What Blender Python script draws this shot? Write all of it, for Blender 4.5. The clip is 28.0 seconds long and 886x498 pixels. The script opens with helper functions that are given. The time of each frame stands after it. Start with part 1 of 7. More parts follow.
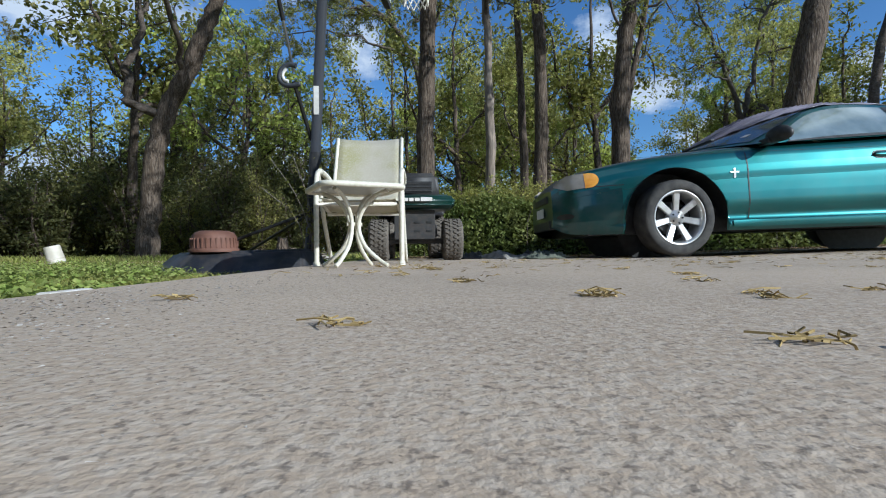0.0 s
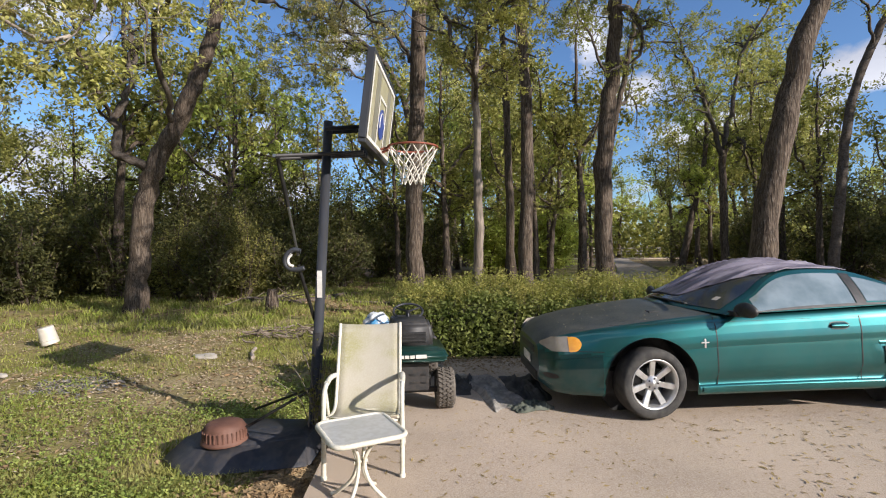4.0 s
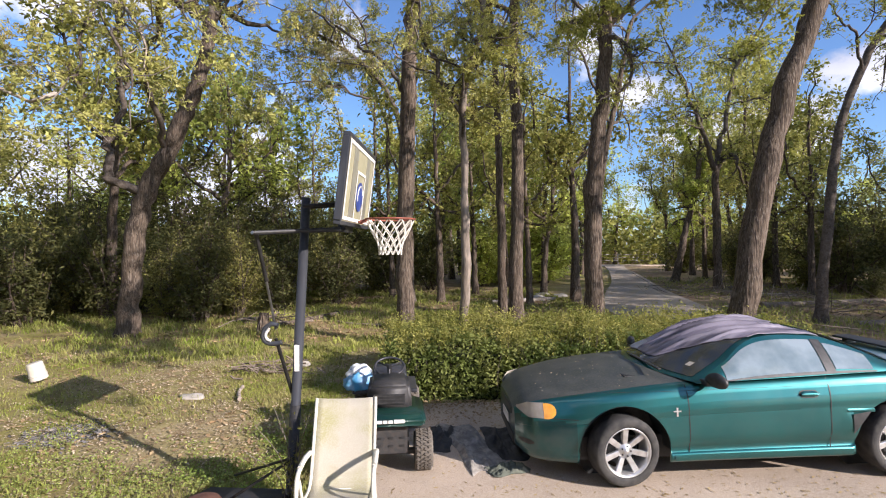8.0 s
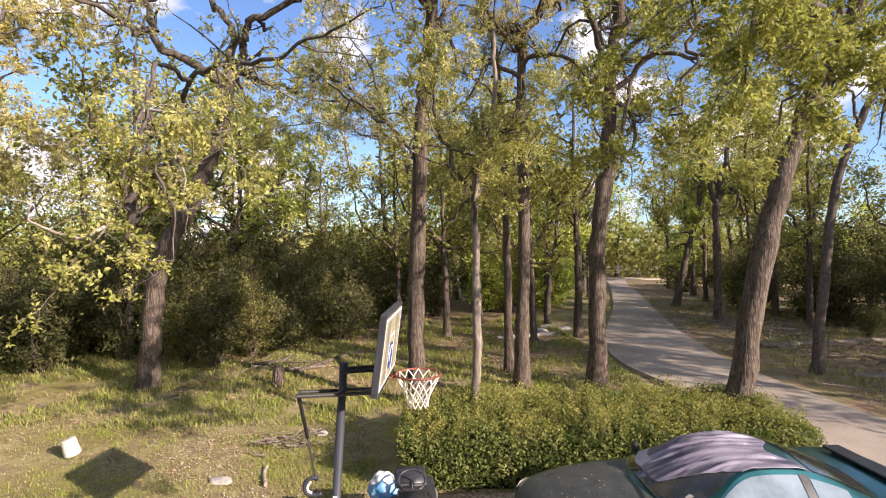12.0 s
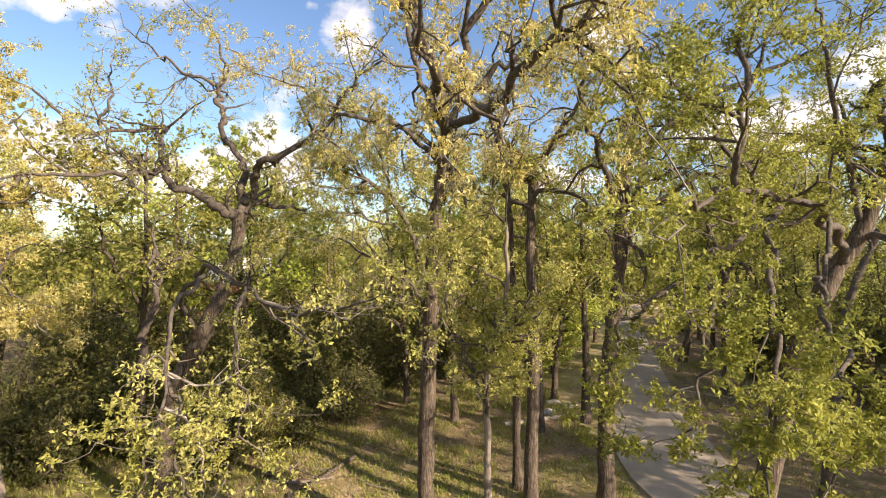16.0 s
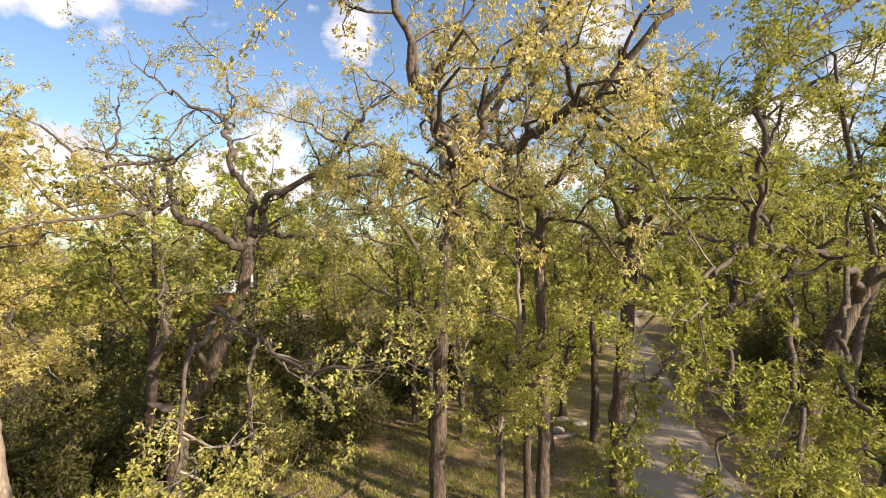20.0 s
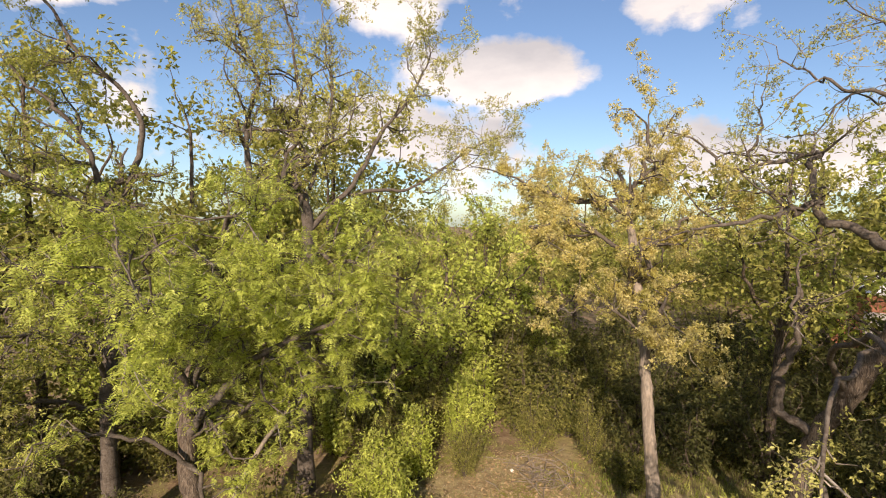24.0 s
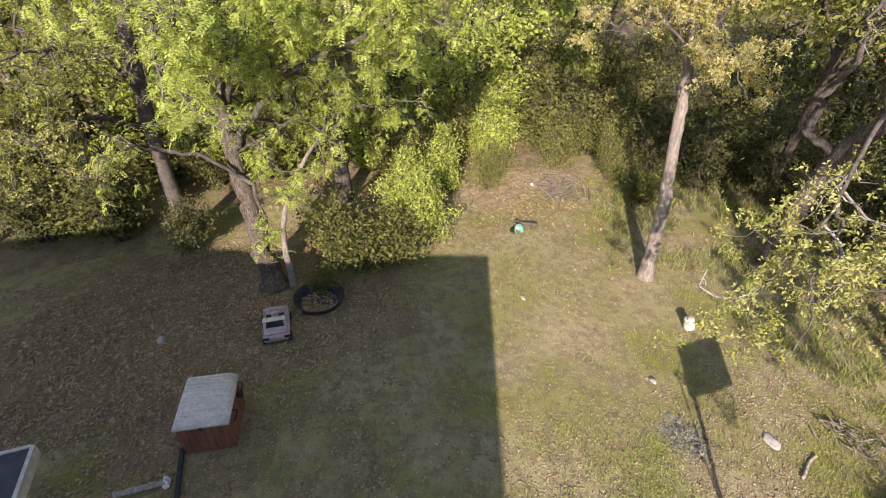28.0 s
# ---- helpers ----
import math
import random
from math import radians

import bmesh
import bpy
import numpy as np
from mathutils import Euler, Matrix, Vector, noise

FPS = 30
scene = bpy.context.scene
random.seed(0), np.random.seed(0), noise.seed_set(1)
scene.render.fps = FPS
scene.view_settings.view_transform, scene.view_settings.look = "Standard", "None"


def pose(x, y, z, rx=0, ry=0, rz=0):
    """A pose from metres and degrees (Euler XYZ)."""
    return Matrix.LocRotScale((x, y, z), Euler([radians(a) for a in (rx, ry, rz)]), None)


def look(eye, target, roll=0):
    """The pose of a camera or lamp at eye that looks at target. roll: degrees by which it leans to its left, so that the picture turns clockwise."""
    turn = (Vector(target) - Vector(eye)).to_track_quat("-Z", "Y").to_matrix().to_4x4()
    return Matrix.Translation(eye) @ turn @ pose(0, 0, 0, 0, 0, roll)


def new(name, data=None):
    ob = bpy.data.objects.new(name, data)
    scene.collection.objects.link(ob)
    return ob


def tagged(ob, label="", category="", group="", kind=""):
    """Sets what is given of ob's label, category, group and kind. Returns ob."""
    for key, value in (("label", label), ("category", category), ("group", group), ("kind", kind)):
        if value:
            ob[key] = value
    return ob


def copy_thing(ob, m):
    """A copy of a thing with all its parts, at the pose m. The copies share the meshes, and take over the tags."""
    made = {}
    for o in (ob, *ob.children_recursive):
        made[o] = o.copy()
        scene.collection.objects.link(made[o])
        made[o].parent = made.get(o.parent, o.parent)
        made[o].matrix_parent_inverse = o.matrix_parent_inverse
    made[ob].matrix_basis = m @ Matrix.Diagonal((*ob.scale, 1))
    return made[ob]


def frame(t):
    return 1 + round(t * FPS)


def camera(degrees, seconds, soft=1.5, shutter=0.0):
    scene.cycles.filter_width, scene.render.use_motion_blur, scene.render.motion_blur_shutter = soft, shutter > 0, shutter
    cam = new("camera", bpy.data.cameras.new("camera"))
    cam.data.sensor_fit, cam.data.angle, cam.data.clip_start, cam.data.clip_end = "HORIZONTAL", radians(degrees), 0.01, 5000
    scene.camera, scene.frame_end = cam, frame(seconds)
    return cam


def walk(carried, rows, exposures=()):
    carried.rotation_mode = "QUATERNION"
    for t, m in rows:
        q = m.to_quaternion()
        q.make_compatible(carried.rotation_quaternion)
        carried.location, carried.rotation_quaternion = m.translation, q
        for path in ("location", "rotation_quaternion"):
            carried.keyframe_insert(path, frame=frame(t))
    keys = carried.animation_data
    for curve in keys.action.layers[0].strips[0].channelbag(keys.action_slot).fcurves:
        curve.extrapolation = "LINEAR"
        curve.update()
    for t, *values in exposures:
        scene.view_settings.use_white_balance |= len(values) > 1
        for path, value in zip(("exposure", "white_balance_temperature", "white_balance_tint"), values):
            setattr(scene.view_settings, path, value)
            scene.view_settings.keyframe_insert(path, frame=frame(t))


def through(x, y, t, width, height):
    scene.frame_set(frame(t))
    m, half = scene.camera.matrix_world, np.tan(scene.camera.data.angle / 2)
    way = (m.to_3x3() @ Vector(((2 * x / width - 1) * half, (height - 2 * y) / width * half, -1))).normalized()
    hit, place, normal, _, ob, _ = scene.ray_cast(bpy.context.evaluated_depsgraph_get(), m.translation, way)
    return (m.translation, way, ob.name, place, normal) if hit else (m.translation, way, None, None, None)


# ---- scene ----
cam = camera(83.1, 28.0, 1.1)
PATH = [
    (0, (-0.002, 0.355, 0.086), (-0.002, 2.355, 0.095), -0.7),
    (0.5, (-0.005, 0.387, 0.206), (0.001, 2.387, 0.211), -0.8),
    (1, (-0.037, 0.395, 0.432), (-0.026, 2.395, 0.433), -0.8),
    (1.5, (-0.105, 0.303, 0.77), (-0.082, 2.302, 0.771), -0.6),
    (2, (-0.145, 0.189, 1.167), (-0.113, 2.188, 1.163), -0.5),
    (2.5, (-0.155, 0.118, 1.449), (-0.111, 2.118, 1.438), -0.5),
    (3, (-0.132, 0.108, 1.551), (-0.08, 2.107, 1.541), -0.6),
    (3.5, (-0.099, 0.055, 1.576), (-0.041, 2.054, 1.562), -0.5),
    (5.5, (-0.047, 0.13, 2.015), (0.023, 2.129, 2.011), -0.1),
    (6, (-0.014, 0.175, 2.139), (0.06, 2.174, 2.129), -0.0),
    (6.5, (0.036, 0.168, 2.19), (0.111, 2.167, 2.184), -0.0),
    (7, (0.076, 0.11, 2.215), (0.15, 2.109, 2.209), -0.0),
    (7.5, (0.113, 0.047, 2.241), (0.183, 2.046, 2.234), -0.0),
    (8, (0.12, -0.023, 2.285), (0.189, 1.976, 2.275), -0.2),
    (8.5, (0.047, -0.137, 2.288), (0.117, 1.862, 2.281), -0.0),
    (9, (-0.055, -0.212, 2.316), (0.016, 1.786, 2.312), 0.0),
    (9.5, (-0.101, -0.324, 2.332), (-0.03, 1.674, 2.327), -0.0),
    (10, (-0.151, -0.45, 2.353), (-0.075, 1.548, 2.347), 0.0),
    (10.5, (-0.162, -0.506, 2.54), (-0.086, 1.492, 2.533), 0.1),
    (11, (-0.158, -0.531, 2.95), (-0.084, 1.467, 2.94), 0.0),
    (12, (-0.123, -0.481, 3.858), (-0.057, 1.518, 3.845), 0.0),
    (12.5, (-0.133, -0.475, 4.328), (-0.068, 1.524, 4.31), 0.3),
    (14.5, (-0.172, -0.427, 6.254), (-0.116, 1.572, 6.216), 0.4),
    (15, (-0.237, -0.463, 6.832), (-0.183, 1.536, 6.793), 0.4),
    (15.5, (-0.283, -0.481, 7.369), (-0.232, 1.518, 7.333), 0.3),
    (16, (-0.272, -0.462, 7.723), (-0.225, 1.537, 7.684), 0.2),
    (16.5, (-0.248, -0.419, 7.921), (-0.207, 1.58, 7.883), 0.3),
    (17, (-0.221, -0.286, 8.135), (-0.185, 1.713, 8.1), 0.1),
    (17.5, (-0.215, -0.299, 8.233), (-0.184, 1.7, 8.195), 0.0),
    (18, (-0.232, -0.352, 8.319), (-0.199, 1.647, 8.281), -0.1),
    (18.5, (-0.247, -0.367, 8.382), (-0.212, 1.632, 8.349), -0.2),
    (19, (-0.295, -0.384, 8.433), (-0.253, 1.615, 8.406), -0.3),
    (19.5, (-0.456, -0.399, 8.502), (-0.42, 1.601, 8.468), -0.5),
    (20, (-0.422, -0.4, 8.522), (-0.388, 1.6, 8.486), -0.4),
    (20.5, (-0.365, -0.402, 8.536), (-0.333, 1.598, 8.5), -0.3),
    (21, (-0.355, -0.398, 8.542), (-0.502, 1.597, 8.506), -0.4),
    (21.5, (-0.393, -0.373, 8.539), (-1.062, 1.512, 8.508), -0.3),
    (22, (-0.479, -0.383, 8.537), (-1.778, 1.137, 8.508), -0.3),
    (22.5, (-0.456, -0.391, 8.567), (-2.05, 0.818, 8.53), -0.1),
    (24.5, (-0.738, -0.607, 9.1), (-2.548, 0.242, 9.05), -0.0),
    (25, (-0.725, -0.638, 9.103), (-2.525, 0.208, 9.312), -0.1),
    (25.5, (-0.688, -0.681, 9.089), (-2.494, 0.164, 9.24), -0.1),
    (26, (-0.691, -0.745, 9.097), (-2.494, 0.094, 8.883), -0.1),
    (26.5, (-0.726, -0.808, 9.07), (-2.46, 0.0, 8.486), 0.1),
    (27, (-0.785, -0.863, 9.054), (-2.391, -0.107, 8.132), 0.2),
    (27.5, (-0.831, -0.91, 9.025), (-2.321, -0.2, 7.896), 0.4),
    (28, (-0.863, -0.937, 9.029), (-2.346, -0.221, 7.894), 0.5),
]
EXPOSURES = [(0, 0.08, 5250, 5), (1.5, 0.35, 5450, 10), (3, 0.38, 6200, 13), (8, 0.79, 6150, 20), (10.5, 0.83, 6350, 20), (12, 1.03, 6700, 24), (15, 1.06, 7450, 17), (17, 0.98, 7600, 17), (21, 0.86, 7700, 18), (22.5, 0.64, 7950, 20),
             (25, 0.35, 7400, 18), (26, 0.12, 7650, 23), (27, 0.6, 6350, 24), (28, 0.96, 6250, 20)]
walk(cam, [(t, look(eye, target, roll)) for t, eye, target, roll in PATH], EXPOSURES)

# ---- light ----
SUN_AZ = (0.81, -0.59)      # towards the sun, level
SUN_EL = radians(24.7)
world = bpy.data.worlds.new("sky")
scene.world = world
world.use_nodes = True
wn, wl = world.node_tree.nodes, world.node_tree.links
wn.clear()


def wnode(kind, **values):
    n = wn.new(kind)
    for key, value in values.items():
        if key in n.inputs:
            n.inputs[key].default_value = value
    return n


w_out, w_bg = wnode("ShaderNodeOutputWorld"), wnode("ShaderNodeBackground", Strength=0.1)
w_sky = wn.new("ShaderNodeTexSky")
w_sky.sky_type, w_sky.sun_disc, w_sky.sun_elevation = "NISHITA", False, SUN_EL
w_sky.sun_rotation = math.atan2(SUN_AZ[0], SUN_AZ[1])
w_sky.air_density, w_sky.dust_density, w_sky.ozone_density = 1.0, 0.6, 1.6
w_pos = wn.new("ShaderNodeTexCoord")


def wmath(op, a, b=None, clamp=False):
    n = wn.new("ShaderNodeMath")
    n.operation, n.use_clamp = op, clamp
    for slot, value in zip(n.inputs, (a, b)):
        if value is None:
            continue
        if isinstance(value, (int, float)):
            slot.default_value = value
        else:
            wl.new(value, slot)
    return n.outputs[0]


# Cumulus: heaps at set bearings, with broken edges.
w_noise = wnode("ShaderNodeTexNoise", Scale=6.0, Detail=8.0, Roughness=0.55)
w_noise2 = wnode("ShaderNodeTexNoise", Scale=2.2, Detail=9.0, Roughness=0.62)
wl.new(w_pos.outputs["Generated"], w_noise.inputs["Vector"])
w_flat = wn.new("ShaderNodeVectorMath")
w_flat.operation = "MULTIPLY"
w_flat.inputs[1].default_value = (1, 1, 2.4)
wl.new(w_pos.outputs["Generated"], w_flat.inputs[0])
wl.new(w_flat.outputs[0], w_noise2.inputs["Vector"])


def heap(bearing, height, wide, high):
    """A cloud at degrees to the left of +y and degrees up, with its half sizes in degrees."""
    a, b = radians(bearing), radians(height)
    to = Vector((-math.sin(a) * math.cos(b), math.cos(a) * math.cos(b), math.sin(b)))
    side = Vector((math.cos(a), math.sin(a), 0))
    out = []
    for axis, size in ((side, wide), (side.cross(to).normalized() * -1, high), (to, 0)):
        n = wn.new("ShaderNodeVectorMath")
        n.operation = "DOT_PRODUCT"
        n.inputs[1].default_value = axis
        wl.new(w_pos.outputs["Generated"], n.inputs[0])
        out.append((n.outputs["Value"], math.sin(radians(size))))
    u, v = (wmath("POWER", wmath("ABSOLUTE", wmath("DIVIDE", s, k)), 2.0) for s, k in out[:2])
    near = wmath("SUBTRACT", 1.0, wmath("ADD", u, v))
    upper = wmath("ADD", near, wmath("MULTIPLY", wmath("DIVIDE", out[1][0], out[1][1]), 0.5))
    front = wmath("GREATER_THAN", out[2][0], 0.0)
    return wmath("MULTIPLY", near, front), wmath("MULTIPLY", upper, front)


# The two highest heaps are unseen, added to whiten the fill light.
total = crest = None
for spec in ((68, 28, 20, 10), (57, 16.5, 12, 4.5), (33, 23, 13, 6), (101, 22, 8, 4), (70, 9, 22, 5), (36, 7, 11, 4.5), 
             (24, 6, 14, 4), (-34, 11, 11, 4), (-25, 16, 7, 2.5), (-12, 7, 9, 2.4), (-48, 16, 14, 4), (20, 31, 12, 3), (130, 20, 25, 9), (-70, 58, 22, 12), (150, 60, 22, 12), (-110, 30, 25, 8), (-160, 22, 22, 8), (170, 35, 20, 8)):
    one, two = heap(*spec)
    total = one if total is None else wmath("MAXIMUM", total, one)
    crest = two if crest is None else wmath("MAXIMUM", crest, two)
edge = wmath("ADD", wmath("MULTIPLY", wmath("SUBTRACT", total, 0.24), 1.0), wmath("MULTIPLY", wmath("SUBTRACT", w_noise.outputs[0], 0.5), 2.6))
edge = wmath("ADD", edge, wmath("MULTIPLY", wmath("SUBTRACT", w_noise2.outputs[0], 0.5), 2.4))
cover = wmath("MULTIPLY", edge, 2.6, clamp=True)
w_shade = wn.new("ShaderNodeMixRGB")
w_shade.inputs[1].default_value, w_shade.inputs[2].default_value = (4.3, 4.55, 5.1, 1), (7.5, 7.6, 7.85, 1)
light = wmath("ADD", wmath("MULTIPLY", wmath("SUBTRACT", w_noise2.outputs[0], 0.38), 2.6), wmath("MULTIPLY", wmath("SUBTRACT", crest, total), 1.1))
wl.new(wmath("ADD", light, 0.2, clamp=True), w_shade.inputs[0])
w_mix = wn.new("ShaderNodeMixRGB")
wl.new(cover, w_mix.inputs[0])
w_blue = wn.new("ShaderNodeMixRGB")
w_blue.blend_type = "MULTIPLY"
w_blue.inputs[0].default_value, w_blue.inputs[2].default_value = 1.0, (0.73, 0.93, 1.14, 1)
wl.new(w_sky.outputs[0], w_blue.inputs[1])
wl.new(w_blue.outputs[0], w_mix.inputs[1])
wl.new(w_shade.outputs[0], w_mix.inputs[2])
wl.new(w_mix.outputs[0], w_bg.inputs[0])
wl.new(w_bg.outputs[0], w_out.inputs[0])

sun = new("sun", bpy.data.lights.new("sun", "SUN"))
sun.data.energy, sun.data.angle, sun.data.color = 5.0, radians(0.55), (1.0, 0.92, 0.8)
sun.matrix_world = look((SUN_AZ[0] * 60 * math.cos(SUN_EL), SUN_AZ[1] * 60 * math.cos(SUN_EL), 60 * math.sin(SUN_EL)), (0, 0, 0))


# ---- materials ----
def surface(name, base, other=None, rough=0.8, metal=0.0, scale=6.0, detail=6.0, bump=0.0, bump_scale=40.0, fine=None, spread=(0.35, 0.65), coat=0.0,
            each=0.0, stretch=None, through=0.0, spec=0.5, speck=None, relief=0.02):
    """A procedural surface: base and other mixed by noise, fine: (colour, scale, amount), each: random lightness from piece to piece."""
    m = bpy.data.materials.new(name)
    m.use_nodes = True
    nodes, links = m.node_tree.nodes, m.node_tree.links
    p = nodes["Principled BSDF"]
    p.inputs["Roughness"].default_value, p.inputs["Metallic"].default_value = rough, metal
    p.inputs["Coat Weight"].default_value, p.inputs["Coat Roughness"].default_value = coat, 0.12
    p.inputs["Specular IOR Level"].default_value = spec
    where = nodes.new("ShaderNodeTexCoord").outputs["Object"]
    if stretch:
        s = nodes.new("ShaderNodeVectorMath")
        s.operation = "MULTIPLY"
        s.inputs[1].default_value = stretch
        links.new(where, s.inputs[0])
        where = s.outputs[0]

    def noise_at(size, d):
        n = nodes.new("ShaderNodeTexNoise")
        n.inputs["Scale"].default_value, n.inputs["Detail"].default_value = size, d
        links.new(where, n.inputs["Vector"])
        return n.outputs[0]

    def ramp(value, lo, hi):
        r = nodes.new("ShaderNodeMapRange")
        r.inputs[1].default_value, r.inputs[2].default_value = lo, hi
        links.new(value, r.inputs[0])
        return r.outputs[0]

    def mixed(f, a, b, kind="MIX"):
        n = nodes.new("ShaderNodeMixRGB")
        n.blend_type = kind
        for slot, value in zip(n.inputs, (f, a, b)):
            if isinstance(value, (int, float)):
                slot.default_value = value
            elif isinstance(value, tuple):
                slot.default_value = (*value, 1)[:4]
            else:
                links.new(value, slot)
        return n.outputs[0]

    colour = base
    if other:
        colour = mixed(ramp(noise_at(scale, detail), *spread), base, other)
    if fine:
        tone, size, amount = fine
        k = nodes.new("ShaderNodeMath")
        k.operation = "MULTIPLY"
        k.inputs[1].default_value = amount
        links.new(ramp(noise_at(size, 4.0), 0.42, 0.62), k.inputs[0])
        colour = mixed(k.outputs[0], colour, tone)
    if speck:
        tone, size, amount = speck
        k = nodes.new("ShaderNodeMath")
        k.operation = "MULTIPLY"
        k.inputs[1].default_value = amount
        links.new(ramp(noise_at(size, 2.0), 0.56, 0.68), k.inputs[0])
        colour = mixed(k.outputs[0], colour, tone)
    if each:
        info = nodes.new("ShaderNodeNewGeometry").outputs["Random Per Island"]
        colour = mixed(1.0, colour, mixed(info, (1 - each,) * 3, (1 + each,) * 3), "MULTIPLY")
    if isinstance(colour, tuple):
        p.inputs["Base Color"].default_value = (*colour, 1)
    else:
        links.new(colour, p.inputs["Base Color"])
    if bump:
        b = nodes.new("ShaderNodeBump")
        b.inputs["Strength"].default_value, b.inputs["Distance"].default_value = bump, relief
        links.new(noise_at(bump_scale, 8.0), b.inputs["Height"])
        links.new(b.outputs[0], p.inputs["Normal"])
    if through:
        t = nodes.new("ShaderNodeBsdfTranslucent")
        if isinstance(colour, tuple):
            t.inputs[0].default_value = (*colour, 1)
        else:
            links.new(colour, t.inputs[0])
        mix = nodes.new("ShaderNodeMixShader")
        mix.inputs[0].default_value = through
        links.new(p.outputs[0], mix.inputs[1])
        links.new(t.outputs[0], mix.inputs[2])
        links.new(mix.outputs[0], nodes["Material Output"].inputs[0])
    return m


def leafy(name, a, b, c=None):
    return surface(name, a, b, rough=0.62, scale=1.1, detail=3, each=0.32, through=0.47, fine=(c, 3.0, 0.8) if c else None, spread=(0.4, 0.6), spec=0.3)


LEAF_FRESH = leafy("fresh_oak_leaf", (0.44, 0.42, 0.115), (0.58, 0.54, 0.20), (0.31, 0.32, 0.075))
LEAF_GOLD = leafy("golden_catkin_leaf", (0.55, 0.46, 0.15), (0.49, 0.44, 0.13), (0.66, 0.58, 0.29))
# Darker, greener copy of the oak leaf: the crowns' shade is in its colour.
LEAF_OAK_SHADED = leafy("shaded_green_oak_leaf", (0.31, 0.315, 0.062), (0.45, 0.44, 0.11), (0.20, 0.225, 0.045))
LEAF_GREEN = leafy("green_elm_leaf", (0.45, 0.50, 0.095), (0.59, 0.62, 0.165), (0.34, 0.395, 0.07))
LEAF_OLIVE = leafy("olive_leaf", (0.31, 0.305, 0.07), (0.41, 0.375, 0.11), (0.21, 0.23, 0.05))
LEAF_DARK = leafy("juniper_foliage", (0.125, 0.13, 0.044), (0.20, 0.19, 0.06), (0.08, 0.09, 0.034))
LEAF_SHRUB = leafy("understorey_leaf", (0.17, 0.17, 0.042), (0.26, 0.245, 0.064), (0.105, 0.12, 0.03))
LEAF_THICKET = leafy("thicket_leaf", (0.25, 0.24, 0.062), (0.38, 0.345, 0.105), (0.155, 0.165, 0.044))
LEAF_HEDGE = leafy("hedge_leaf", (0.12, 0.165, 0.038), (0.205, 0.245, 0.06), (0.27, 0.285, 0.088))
BARK = surface("oak_bark", (0.082, 0.06, 0.043), (0.17, 0.13, 0.097), rough=0.95, scale=11, bump=1.0, bump_scale=30, stretch=(1, 1, 0.14),
               fine=((0.045, 0.034, 0.027), 34.0, 0.9), spec=0.2, speck=((0.27, 0.235, 0.195), 60.0, 0.5), relief=0.03)
BARK_PALE = surface("pale_bark", (0.20, 0.16, 0.125), (0.31, 0.255, 0.205), rough=0.95, scale=9, bump=0.9, bump_scale=18, stretch=(1, 1, 0.25),
                    fine=((0.13, 0.11, 0.09), 26.0, 0.7), spec=0.2)
BARK_LIMB = surface("dark_limb_bark", (0.06, 0.046, 0.036), (0.115, 0.092, 0.073), rough=0.95, scale=8, bump=0.8, bump_scale=26,
                    fine=((0.19, 0.17, 0.15), 22.0, 0.35), spec=0.2)
TWIG = surface("grey_twig", (0.15, 0.125, 0.10), (0.27, 0.24, 0.205), rough=0.95, scale=2.5, fine=((0.07, 0.055, 0.045), 9.0, 0.6), spec=0.2)
DEADWOOD = surface("dead_wood", (0.33, 0.27, 0.21), (0.46, 0.41, 0.35), rough=0.95, scale=7, bump=0.6, bump_scale=30, fine=((0.16, 0.12, 0.09), 20.0, 0.6))


# ---- mesh helpers ----
def mesh_of(name, verts, faces, material, smooth=False):
    """A mesh from arrays: verts (n, 3) and faces (m, 3 or 4)."""
    me = bpy.data.meshes.new(name)
    verts, faces = np.asarray(verts, np.float32), np.asarray(faces, np.int32)
    k = faces.shape[1]
    me.vertices.add(len(verts))
    me.vertices.foreach_set("co", verts.ravel())
    me.loops.add(faces.size)
    me.loops.foreach_set("vertex_index", faces.ravel())
    me.polygons.add(len(faces))
    me.polygons.foreach_set("loop_start", np.arange(0, faces.size, k, dtype=np.int32))
    me.polygons.foreach_set("use_smooth", np.full(len(faces), smooth))
    me.update(calc_edges=True)
    me.materials.append(material)
    return me


def part(name, bm, material, parent=None, label="", smooth=False):
    """Links a bmesh, or a finished mesh, as one object under a thing or a part."""
    if isinstance(bm, bmesh.types.BMesh):
        me = bpy.data.meshes.new(name)
        bmesh.ops.recalc_face_normals(bm, faces=bm.faces[:])
        for f in bm.faces:
            f.smooth = smooth
        bm.to_mesh(me)
        bm.free()
        me.materials.append(material)
    else:
        me = bm
    ob = new(name, me)
    if parent:
        ob.parent = parent
    if label:
        tagged(ob, label)
    return ob


def thing(name, m, label, category, group="", kind=""):
    ob = new(name)
    ob.empty_display_size = 0.1
    ob.matrix_world = m
    return tagged(ob, label, category, group, kind)


def box(bm, x0, x1, y0, y1, z0, z1, bevel=0.0, m=None):
    """Adds a box, with rounded edges where bevel is given."""
    vs = [bm.verts.new((x, y, z)) for x in (x0, x1) for y in (y0, y1) for z in (z0, z1)]
    fs = [bm.faces.new([vs[i] for i in q]) for q in ((0, 1, 3, 2), (4, 6, 7, 5), (0, 4, 5, 1), (2, 3, 7, 6), (0, 2, 6, 4), (1, 5, 7, 3))]
    if m:
        bmesh.ops.transform(bm, matrix=m, verts=vs)
    if bevel:
        es = list({e for f in fs for e in f.edges})
        bmesh.ops.bevel(bm, geom=es, offset=bevel, segments=2, affect="EDGES", profile=0.6)
    return bm


def boxed(*args, **kw):
    return box(bmesh.new(), *args, **kw)


